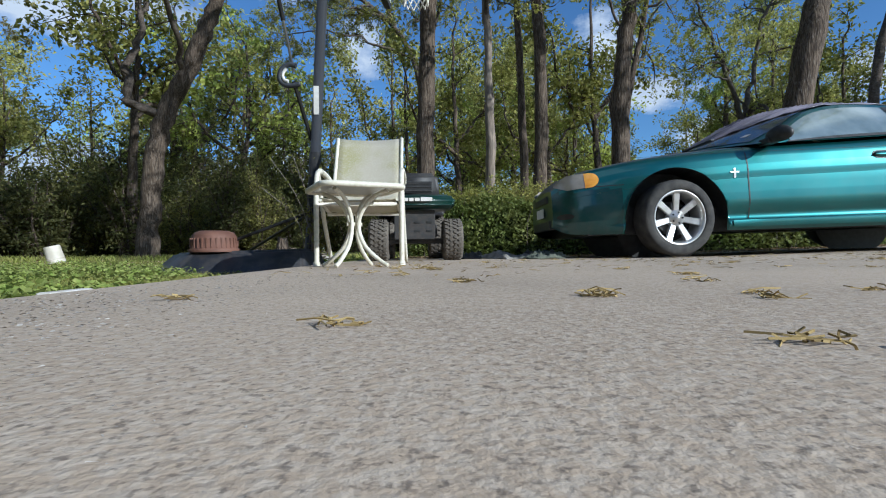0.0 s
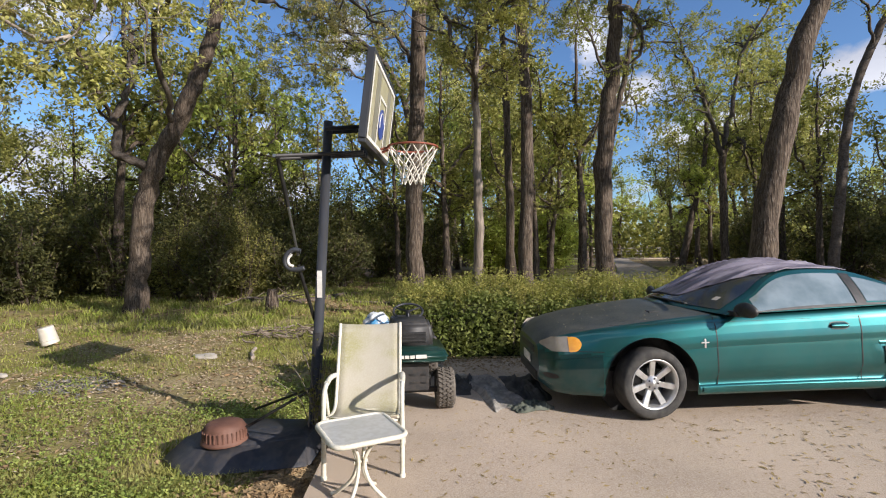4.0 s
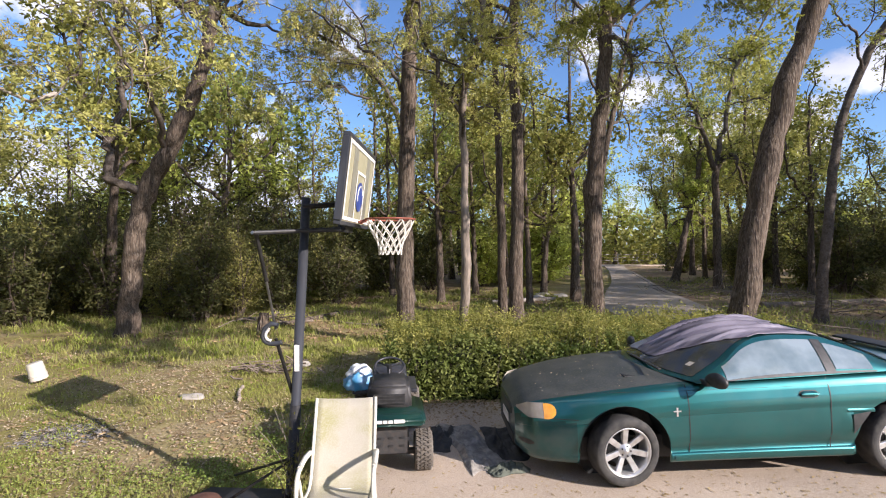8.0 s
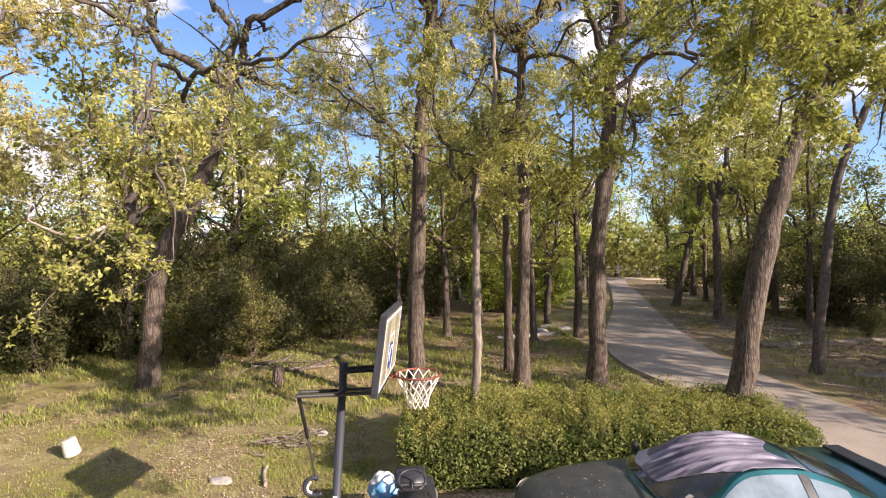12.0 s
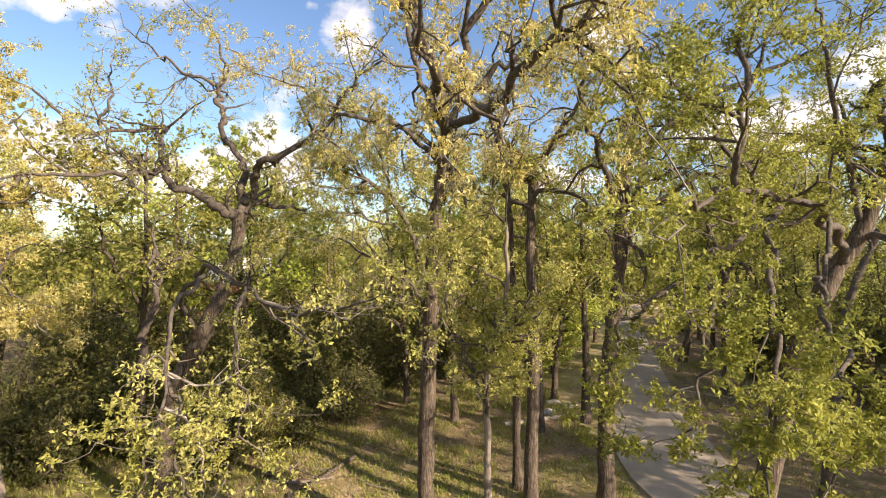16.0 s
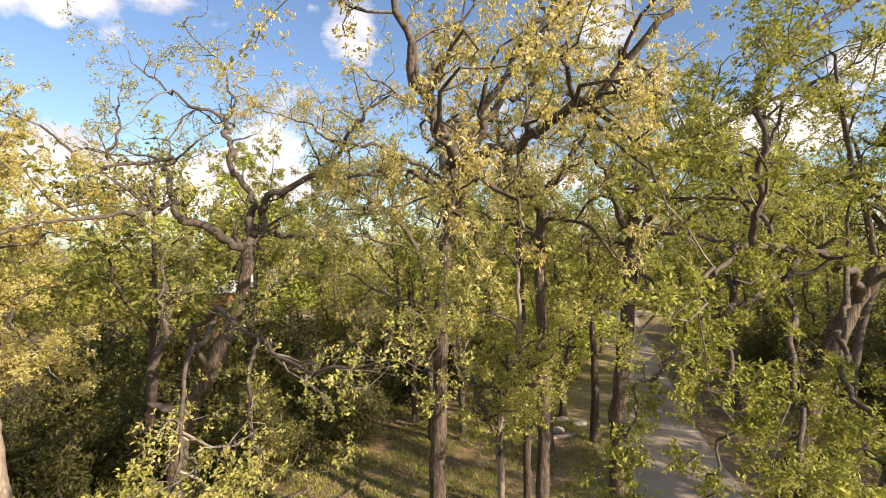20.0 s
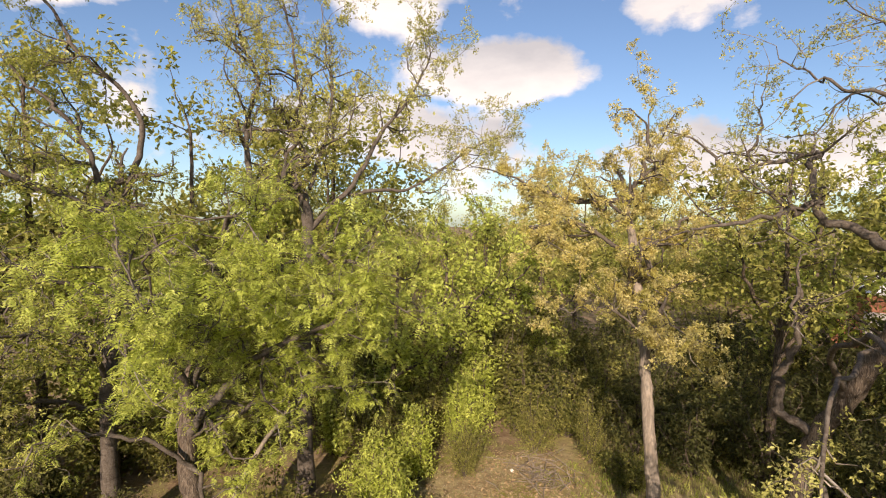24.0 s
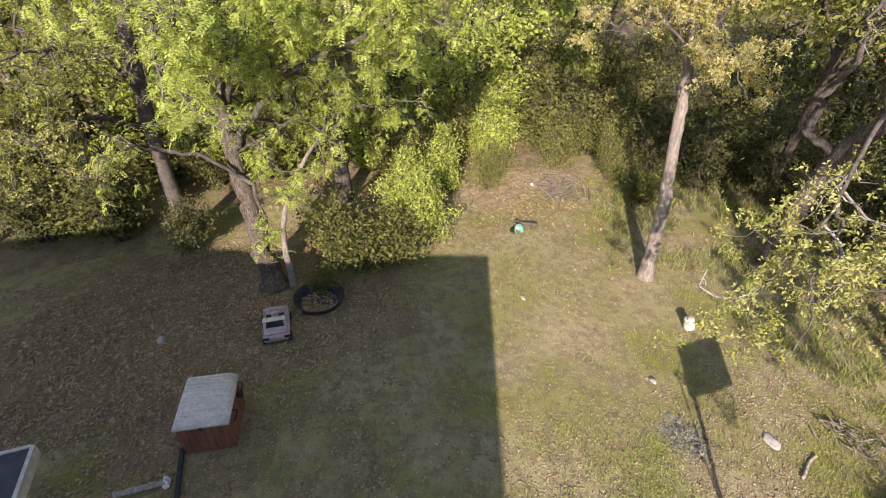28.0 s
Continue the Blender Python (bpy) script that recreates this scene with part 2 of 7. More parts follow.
def tube_arrays(pts, radii, sides, closed=False):
    """A tube round a line of points: verts and quads."""
    pts = np.asarray(pts, float)
    n = len(pts)
    radii = np.broadcast_to(np.asarray(radii, float), (n,))
    if closed:
        d = np.roll(pts, -1, 0) - np.roll(pts, 1, 0)
    else:
        d = np.gradient(pts, axis=0)
    d /= np.linalg.norm(d, axis=1)[:, None] + 1e-9
    ref = np.array([0.13, 0.29, 0.95]) if abs(d[:, 2]).mean() < 0.75 else np.array([0.98, 0.17, 0.05])
    u = np.cross(d, ref)
    u /= np.linalg.norm(u, axis=1)[:, None] + 1e-9
    v = np.cross(d, u)
    a = np.linspace(0, 2 * np.pi, sides, endpoint=False)
    ring = pts[:, None] + radii[:, None, None] * (np.cos(a)[None, :, None] * u[:, None] + np.sin(a)[None, :, None] * v[:, None])
    verts = ring.reshape(-1, 3)
    i, j = np.meshgrid(np.arange(n if closed else n - 1), np.arange(sides), indexing="ij")
    i, j, i2, j2 = i.ravel(), j.ravel(), ((i + 1) % n).ravel(), ((j + 1) % sides).ravel()
    faces = np.stack([i * sides + j, i * sides + j2, i2 * sides + j2, i2 * sides + j], 1)
    return verts, faces


def joined(arrays):
    verts, faces, at = [], [], 0
    for v, f in arrays:
        verts.append(v)
        faces.append(f + at)
        at += len(v)
    return np.concatenate(verts), np.concatenate(faces)


def smooth_line(pts, n):
    """A Catmull-Rom curve through points."""
    p = np.asarray(pts, float)
    if len(p) < 3:
        return p[0] + (p[-1] - p[0]) * np.linspace(0, 1, n)[:, None]
    q = np.concatenate([[2 * p[0] - p[1]], p, [2 * p[-1] - p[-2]]])
    t = np.linspace(0, len(p) - 1 - 1e-6, n)
    k = t.astype(int)
    f = (t - k)[:, None]
    a, b, c, d = q[k], q[k + 1], q[k + 2], q[k + 3]
    return 0.5 * (2 * b + (c - a) * f + (2 * a - 5 * b + 4 * c - d) * f**2 + (3 * b - a - 3 * c + d) * f**3)


def pipe(name, pts, radius, material, parent, sides=10, n=None, label=""):
    """A bent bar with closed ends."""
    line = smooth_line(pts, n or max(2, 6 * (len(pts) - 1))) if len(pts) > 2 else np.asarray(pts, float)
    v, f = tube_arrays(line, radius, sides)
    me = bpy.data.meshes.new(name)
    caps = [list(range(sides)), list(range(len(v) - sides, len(v)))]
    me.from_pydata([tuple(x) for x in v], [], [tuple(int(i) for i in x) for x in f] + caps)
    for q in me.polygons:
        q.use_smooth = len(q.vertices) == 4
    me.materials.append(material)
    return part(name, me, material, parent, label)


def lathe(name, profile, material, parent, sides=24, axis="z", label="", smooth=True):
    """A turned shape: profile of (radius, height)."""
    v, f = [], []
    for r, h in profile:
        for k in range(sides):
            a = 2 * math.pi * k / sides
            c, s = r * math.cos(a), r * math.sin(a)
            v.append({"z": (c, s, h), "y": (c, h, s), "x": (h, c, s)}[axis])
    for i in range(len(profile) - 1):
        for k in range(sides):
            k2 = (k + 1) % sides
            f.append((i * sides + k, i * sides + k2, (i + 1) * sides + k2, (i + 1) * sides + k))
    me = bpy.data.meshes.new(name)
    me.from_pydata(v, [], f)
    bm = bmesh.new()
    bm.from_mesh(me)
    bpy.data.meshes.remove(me)
    return part(name, bm, material, parent, label, smooth)


def leaves_mesh(name, centres, size, material, rng, up=0.5, slim=0.45, curl=0.18, rosette=False):
    """A diamond leaf at each centre, turned every way, or leaves that spread out from their centres in tufts."""
    n = len(centres)
    nrm = rng.normal(size=(n, 3))
    nrm[:, 2] = np.abs(nrm[:, 2]) + up
    nrm /= np.linalg.norm(nrm, axis=1)[:, None]
    u = np.cross(nrm, rng.normal(size=(n, 3)))
    u /= np.linalg.norm(u, axis=1)[:, None] + 1e-9
    v = np.cross(nrm, u)
    s = size * rng.uniform(0.6, 1.35, n)[:, None]
    if rosette:
        centres = centres + u * s * rng.uniform(0.8, 1.5, n)[:, None]
    fold = nrm * s * curl
    quads = np.stack([centres - u * s, centres + v * s * slim + fold, centres + u * s, centres - v * s * slim + fold], 1)
    return mesh_of(name, quads.reshape(-1, 3), np.arange(4 * n).reshape(-1, 4), material)


# ---- trees ----
def grow(rng, p, d, length, r, level, most, tubes, tips, lift, kink, coarse=False):
    """A crooked branch with its side branches, down to the twigs."""
    n = max(3 if coarse else 4, int(length / (0.6 if coarse else 0.32 if level < most else 0.22)))
    step, pts, dirs = length / n, [np.array(p, float)], []
    d = np.array(d, float)
    for _ in range(n):
        d = d + rng.normal(size=3) * kink
        d[2] += lift * step
        d /= np.linalg.norm(d)
        dirs.append(d)
        pts.append(pts[-1] + d * step)
    radii = np.linspace(r, max(r * 0.4, 0.004), n + 1)
    if level < most or not (coarse or rng.random() < 0.4):
        tubes.append((pts, radii, (4 if coarse else 6) if r > 0.05 else 4 if r > 0.018 and not coarse else 3))
    if level >= most:
        tips.append(np.array(pts[1:]))
        return
    count = max(2, int(round(length * (2.3, 4.0, 4.6, 4.6)[min(level, 3)])))
    for f in rng.uniform(0.22, 1.0, count):
        k = min(n - 1, int(f * n))
        side = np.cross(dirs[k], rng.normal(size=3))
        side /= np.linalg.norm(side) + 1e-9
        turn = rng.uniform(0.5, 1.15)
        way = dirs[k] * math.cos(turn) + side * math.sin(turn)
        grow(rng, pts[k], way, length * rng.uniform(0.34, 0.6) * (1.1 - 0.45 * f), radii[k] * rng.uniform(0.5, 0.72), level + 1, most, tubes, tips, lift, kink * 1.08, coarse)
    grow(rng, pts[-1], dirs[-1], length * 0.45, radii[-1] * 0.9, level + 1, most, tubes, tips, lift, kink, coarse)


def sprays(name, heads, material, rng, leaflet=0.037):
    """Feathery leaves: leaflets in two rows along a drooping stalk."""
    n, rows = len(heads), 6
    way = rng.normal(size=(n, 3)) * (1, 1, 0.35) + (0, 0, -0.25)
    way /= np.linalg.norm(way, axis=1)[:, None]
    flat = np.cross(way, np.array([0.05, 0.02, 1.0]) + rng.normal(size=(n, 3)) * 0.25)
    flat /= np.linalg.norm(flat, axis=1)[:, None] + 1e-9
    up = np.cross(flat, way)
    size = rng.uniform(0.7, 1.3, n)[:, None]
    quads = []
    for k in range(rows):
        for s in (-1, 1):
            root = heads + way * size * (0.03 + 0.034 * k) - up * size * 0.004 * k * k
            d = flat * s * 0.85 + way * 0.5 - up * 0.25
            l = leaflet * size * (1.15 - 0.08 * k) * rng.uniform(0.8, 1.2, (n, 1))
            side = np.cross(d, up)
            quads.append(np.stack([root, root + d * l + side * l * 0.36, root + d * l * 2.0, root + d * l - side * l * 0.36], 1))
    v = np.concatenate(quads).reshape(-1, 3)
    return mesh_of(name, v, np.arange(len(v)).reshape(-1, 4), material)


def tassels(name, heads, material, rng, length=0.036):
    """Thin catkins that hang straight down in bunches."""
    n = len(heads)
    a = rng.uniform(0, 2 * np.pi, n)
    side = np.stack([np.cos(a), np.sin(a), 0 * a], 1) * 0.0045
    drop = np.stack([rng.normal(size=n) * 0.012, rng.normal(size=n) * 0.012, -length * rng.uniform(0.7, 1.7, n)], 1)
    top = heads + rng.normal(size=heads.shape) * 0.03
    v = np.stack([top - side, top + side, top + drop + side * 0.6, top + drop - side * 0.6], 1).reshape(-1, 3)
    return mesh_of(name, v, np.arange(len(v)).reshape(-1, 4), material)


def tree(name, limbs, leaf, label, category="tree", seed=1, crown=2.6, sparse=1.0, leaf_size=0.032, per_tip=15, most=2, bark=None, group="", side=0.9, at=(0, 0, 0), lift=0.08, spread=0.15, coarse=False,
         feather=False, catkins=0):
    """limbs: lines of points with a first and last radius; the first is the trunk. Boughs of about crown metres spring from
    the limbs' upper parts; a limb may end with its own factors for their length and for their leaves."""
    rng = np.random.default_rng(seed)
    stems, tubes, tips, dense = [], [], [], []
    for n, (pts, r0, r1, bare, *more) in enumerate(limbs):
        reach = crown * (more[0] if more else 1.0)
        pts = np.array(pts, float)
        pts[1:] += rng.normal(size=(len(pts) - 1, 3)) * (0.03 if n == 0 else 0.07)
        line = smooth_line(pts, 5 * len(pts) + 4)
        bend = np.repeat(rng.normal(size=(len(line) // 2 + 1, 3)), 2, axis=0)[:len(line)] * (0.0 if n == 0 else 0.05)
        bend[0] = 0
        line = line + bend
        size = np.linalg.norm(np.diff(line, axis=0), axis=1).sum()
        wob = rng.normal(size=line.shape) * r0 * 0.10
        wob[0] = 0
        line = line + wob
        radii = np.linspace(r0, r1, len(line)) * (1 + rng.normal(size=len(line)) * 0.05)
        if n == 0:
            radii[:3] *= np.array([1.45, 1.16, 1.04])
        stems.append((line, radii, 8 if coarse else 14 if r0 > 0.1 else 8))
        d = np.gradient(line, axis=0)
        d /= np.linalg.norm(d, axis=1)[:, None]
        count = int(round(size * (1 - bare) * (1.5 if coarse else 2.2) * side * sparse)) + 1
        for f in rng.uniform(bare, 1.0, count):
            k = min(len(line) - 1, int(f * len(line)))
            out = np.cross(d[k], rng.normal(size=3))
            out /= np.linalg.norm(out)
            turn = rng.uniform(0.55, 1.2)
            grow(rng, line[k], d[k] * math.cos(turn) + out * math.sin(turn), reach * rng.uniform(0.45, 1.0), min(radii[k] * 0.62, 0.075), 0, most, tubes, tips, lift, 0.34 if coarse else 0.45, coarse)
        grow(rng, line[-1], d[-1], reach * 0.8, r1 * 0.9, 0, most, tubes, tips, lift, 0.34 if coarse else 0.45, coarse)
        dense += [more[1] if len(more) > 1 else 1.0] * (len(tips) - len(dense))
    root = thing(name, Matrix.Translation(at), label, category, group)
    if coarse:
        part("trunk", mesh_of("trunk", *joined([tube_arrays(p, r, s) for p, r, s in stems + tubes]), bark or BARK, True), None, root)
    else:
        for n, (p, r, s) in enumerate(stems):
            part("limb" if n else "trunk", mesh_of("limb" if n else "trunk", *tube_arrays(p, r, s), (bark or BARK) if n == 0 else BARK_LIMB, True), None, root)
        thick = [tube_arrays(p, r, s) for p, r, s in tubes if r[0] > 0.022]
        thin = [tube_arrays(p, r, s) for p, r, s in tubes if r[0] <= 0.022]
        tagged(part("bough", mesh_of("bough", *joined(thick), BARK_LIMB, True), None, root), kind="stuff")
        if thin:
            tagged(part("twig", mesh_of("twig", *joined(thin), TWIG, True), None, root), kind="stuff")
    centres = []
    for t, share in zip(tips, dense):
        k = max(1, int(round(per_tip * share * rng.uniform(0.4, 1.3))))
        few = k if coarse else max(1, int(k * (0.34 if feather else 0.5)))
        pick = t[np.minimum(len(t) - 1, (len(t) * rng.uniform(0.0 if coarse else 0.2, 1.0, few)).astype(int))]
        centres.append(pick + rng.normal(size=pick.shape) * spread * (1.0 if coarse else 0.45))
    heads = np.concatenate(centres)
    if feather:
        part("crown", sprays("crown", heads, leaf, rng), None, root)
    elif coarse:
        part("crown", leaves_mesh("crown", heads, leaf_size, leaf, rng, 0.12, 0.52), None, root)
    else:
        pick = np.repeat(heads, 6, axis=0)
        part("crown", leaves_mesh("crown", pick + rng.normal(size=pick.shape) * 0.011, leaf_size, leaf, rng, 0.12, 0.5, rosette=True), None, root)
    if catkins:
        tagged(part("catkin", tassels("catkin", np.repeat(heads, catkins, axis=0), LEAF_GOLD, rng), None, root), "hanging yellow catkins", kind="stuff")
    return root


# ---- ground ----
def rise(x):
    """The drive climbs a little towards its right-hand side."""
    return np.clip((np.asarray(x, float) - 2.0) * 0.022, 0, 0.11)


GRASS = surface("patchy_lawn", (0.23, 0.22, 0.05), (0.35, 0.285, 0.155), rough=1.0, scale=0.55, detail=9, bump=0.9, bump_scale=30,
                fine=((0.20, 0.145, 0.085), 4.0, 0.7), spread=(0.36, 0.62), spec=0.1)
CONCRETE = surface("worn_concrete", (0.50, 0.395, 0.295), (0.375, 0.295, 0.22), rough=0.92, scale=0.9, detail=8, bump=0.32, bump_scale=150, relief=0.007,
                   fine=((0.60, 0.52, 0.43), 95.0, 0.5), spec=0.25, speck=((0.15, 0.12, 0.095), 170.0, 0.62))
ROADTOP = surface("grey_lane", (0.37, 0.305, 0.235), (0.29, 0.235, 0.175), rough=0.95, scale=0.8, detail=8, bump=0.3, bump_scale=90, fine=((0.42, 0.38, 0.33), 30.0, 0.4), spec=0.2)


rng = np.random.default_rng(5)
gx = np.concatenate([[-700, -320, -160, -100, -70, -52], np.arange(-42, 42.1, 0.6), [52, 70, 100, 160, 320, 700]])
gy = np.concatenate([[-700, -320, -160, -100, -60, -36], np.arange(-26, 66.1, 0.6), [80, 100, 160, 320, 700]])
xx, yy = np.meshgrid(gx, gy, indexing="ij")
hump = np.array([noise.noise((x * 0.35, y * 0.35, 0.0)) * 0.07 + noise.noise((x * 1.3, y * 1.3, 4.0)) * 0.035 for x, y in zip(xx.ravel(), yy.ravel())]).reshape(xx.shape)
quiet = np.clip(np.maximum(-1.2 - xx, np.maximum(yy - 10.5, 0)) * 0.5, 0.0, 1.0)
zz = -0.085 + rise(xx) + hump * quiet - 0.02 * (1 - quiet)
i, j = np.meshgrid(np.arange(len(gx) - 1), np.arange(len(gy) - 1), indexing="ij")
k = (i * len(gy) + j).ravel()
FLOOR = surface("woodland_litter", (0.20, 0.132, 0.082), (0.31, 0.225, 0.15), rough=1.0, scale=1.6, detail=9, bump=0.9, bump_scale=36,
                fine=((0.19, 0.19, 0.06), 1.1, 0.55), spec=0.1, speck=((0.11, 0.06, 0.04), 9.0, 0.5))
ground = part("ground", mesh_of("ground", np.stack([xx, yy, zz], -1).reshape(-1, 3), np.stack([k, k + len(gy), k + len(gy) + 1, k + 1], 1), GRASS, True), None)
ground.data.materials.append(FLOOR)
fx, fy = (xx[:-1, :-1] + xx[1:, 1:]).ravel() / 2, (yy[:-1, :-1] + yy[1:, 1:]).ravel() / 2
wave = np.array([noise.noise((a * 0.3, b * 0.3, 9.0)) * 2.2 + noise.noise((a * 0.9, b * 0.9, 5.0)) * 1.2 for a, b in zip(fx, fy)])
# Ellipse under the elm: leaf litter, its dark colour also deepening the shade.
wooded = (fy > 16.8 + wave) & ((fx < 6) | (fy > 55)) | (fx < -17.0 + wave) | (fx > 9.9 + np.maximum(0, fy - 17) * 0.3 + 0.15 * wave) & (fy > 8.5) | ((fx + 12.6) ** 2 / 13 + (fy + 3.0) ** 2 / 34 < 1 + 0.4 * wave)
ground.data.polygons.foreach_set("material_index", wooded.astype(np.int32))
tagged(ground, "patchy spring lawn with bare earth and old leaves", "lawn", kind="structure")


def ground_z(x, y):
    a, b = np.searchsorted(gx, x) - 1, np.searchsorted(gy, y) - 1
    fx, fy = (x - gx[a]) / (gx[a + 1] - gx[a]), (y - gy[b]) / (gy[b + 1] - gy[b])
    return zz[a, b] * (1 - fx) * (1 - fy) + zz[a + 1, b] * fx * (1 - fy) + zz[a, b + 1] * (1 - fx) * fy + zz[a + 1, b + 1] * fx * fy


def strip(name, left, right, lift, material, label, category, n=60):
    """A lane between two edge lines, with a small edge step."""
    a, b = smooth_line(left, n), smooth_line(right, n)
    cols = [a + (b - a) * f for f in (0, 0.25, 0.5, 0.75, 1)]
    rows = [np.c_[a, np.full(n, -0.2)]] + [np.c_[c, rise(c[:, 0]) + lift] for c in cols] + [np.c_[b, np.full(n, -0.2)]]
    v = np.stack(rows, 1).reshape(-1, 3)
    m = len(rows)
    i, j = np.meshgrid(np.arange(n - 1), np.arange(m - 1), indexing="ij")
    k = (i * m + j).ravel()
    return tagged(part(name, mesh_of(name, v, np.stack([k, k + 1, k + m + 1, k + m], 1), material), None), label, category, kind="structure")


strip("driveway", [(-0.9, -14), (-0.9, -4), (-0.9, 2), (-0.9, 6), (-0.85, 6.9), (-0.6, 7.25)], [(12.5, -14), (12.5, -4), (12.5, 2), (12.2, 6), (11.6, 7.0), (11.4, 7.25)],
      0.0, CONCRETE, "pale worn concrete driveway with scattered catkins", "driveway")
strip("road", [(6.45, 7.255), (6.5, 9.5), (6.5, 12.5), (6.2, 15.7), (6.9, 19), (8.9, 24), (11.4, 30), (14.5, 38.5), (17.1, 46), (19.6, 54)],
      [(11.0, 7.255), (9.95, 9.5), (9.66, 12.5), (9.75, 15.3), (10.5, 19), (11.95, 24.2), (13.9, 30.2), (16.5, 38), (19.1, 46.5), (21.8, 54)],
      0.002, ROADTOP, "grey lane winding away between the trees", "road")
strip("road_far", [(-30, 54.2), (0, 54.4), (15, 54.5), (40, 55), (90, 56)], [(-30, 57.4), (0, 57.6), (15, 57.7), (40, 58.2), (90, 59)], 0.0, CONCRETE,
      "pale country road crossing beyond the trees", "road")
WHITE_EDGE = surface("flaking_white_edge", (0.72, 0.70, 0.66), (0.42, 0.38, 0.33), rough=0.9, scale=12, detail=6, bump=0.3)
bm = bmesh.new()
for y in np.arange(0.9, 2.6, 0.15):
    box(bm, -0.935 + rng.uniform(-0.012, 0.008), -0.903, y, y + rng.uniform(0.07, 0.148), -0.1, rng.uniform(-0.012, 0.004), 0.006)
tagged(part("edging", bm, WHITE_EDGE), "broken white edging along the concrete", "edging", kind="structure")

# ---- hedge ----
hedge = thing("hedge", Matrix(), "clipped green boxwood-like hedge with wispy tops beside the drive", "hedge")
HX, HY, HZ = (-0.5, 6.3), (7.45, 9.8), 0.74
rng = np.random.default_rng(8)


def shell(n):
    """Points over the top and the sides of the hedge."""
    lx, ly = HX[1] - HX[0], HY[1] - HY[0]
    areas = np.array([lx * ly * 1.1, lx * HZ * 1.5, lx * HZ * 0.5, ly * HZ, ly * HZ])
    which = rng.choice(5, n, p=areas / areas.sum())
    a, b = rng.uniform(0, 1, n), rng.uniform(0, 1, n)
    x = np.where(which == 3, HX[0], np.where(which == 4, HX[1], HX[0] + a * lx))
    y = np.where(which == 1, HY[0], np.where(which == 2, HY[1], HY[0] + b * ly))
    z = np.where(which == 0, HZ, (np.where(which >= 3, a, b)) * HZ)
    wave = 0.06 * np.sin(x * 2.3) + 0.05 * np.sin(x * 5.1 + y * 3.0)
    p = np.stack([x, y, z + rise(x) + np.where(which == 0, wave, 0)], 1)
    return p + rng.normal(size=p.shape) * 0.05


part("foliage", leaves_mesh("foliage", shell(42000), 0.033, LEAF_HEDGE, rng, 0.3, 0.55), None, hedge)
stems = []
for _ in range(760):
    x, y = rng.uniform(*HX), rng.uniform(*HY)
    h = HZ + rng.uniform(0.04, 0.36) * (0.5 + 0.5 * math.sin(x * 1.7) ** 2)
    stems.append(tube_arrays([(x, y, float(rise(x)) - 0.05), (x + rng.normal() * 0.04, y + rng.normal() * 0.04, h * 0.6), (x + rng.normal() * 0.09, y + rng.normal() * 0.09, h)], [0.008, 0.005, 0.002], 3))
part("stem", mesh_of("stems", *joined(stems), BARK_LIMB), None, hedge)
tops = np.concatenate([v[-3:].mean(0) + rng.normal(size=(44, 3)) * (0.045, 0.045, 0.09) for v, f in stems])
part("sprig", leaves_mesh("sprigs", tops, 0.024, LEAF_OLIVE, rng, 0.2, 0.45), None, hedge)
# A near-black box inside the hedge paints the shade seen between its leaves.
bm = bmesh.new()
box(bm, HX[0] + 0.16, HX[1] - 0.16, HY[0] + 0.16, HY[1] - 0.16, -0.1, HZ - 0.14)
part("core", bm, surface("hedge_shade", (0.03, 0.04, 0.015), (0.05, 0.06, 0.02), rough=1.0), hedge)

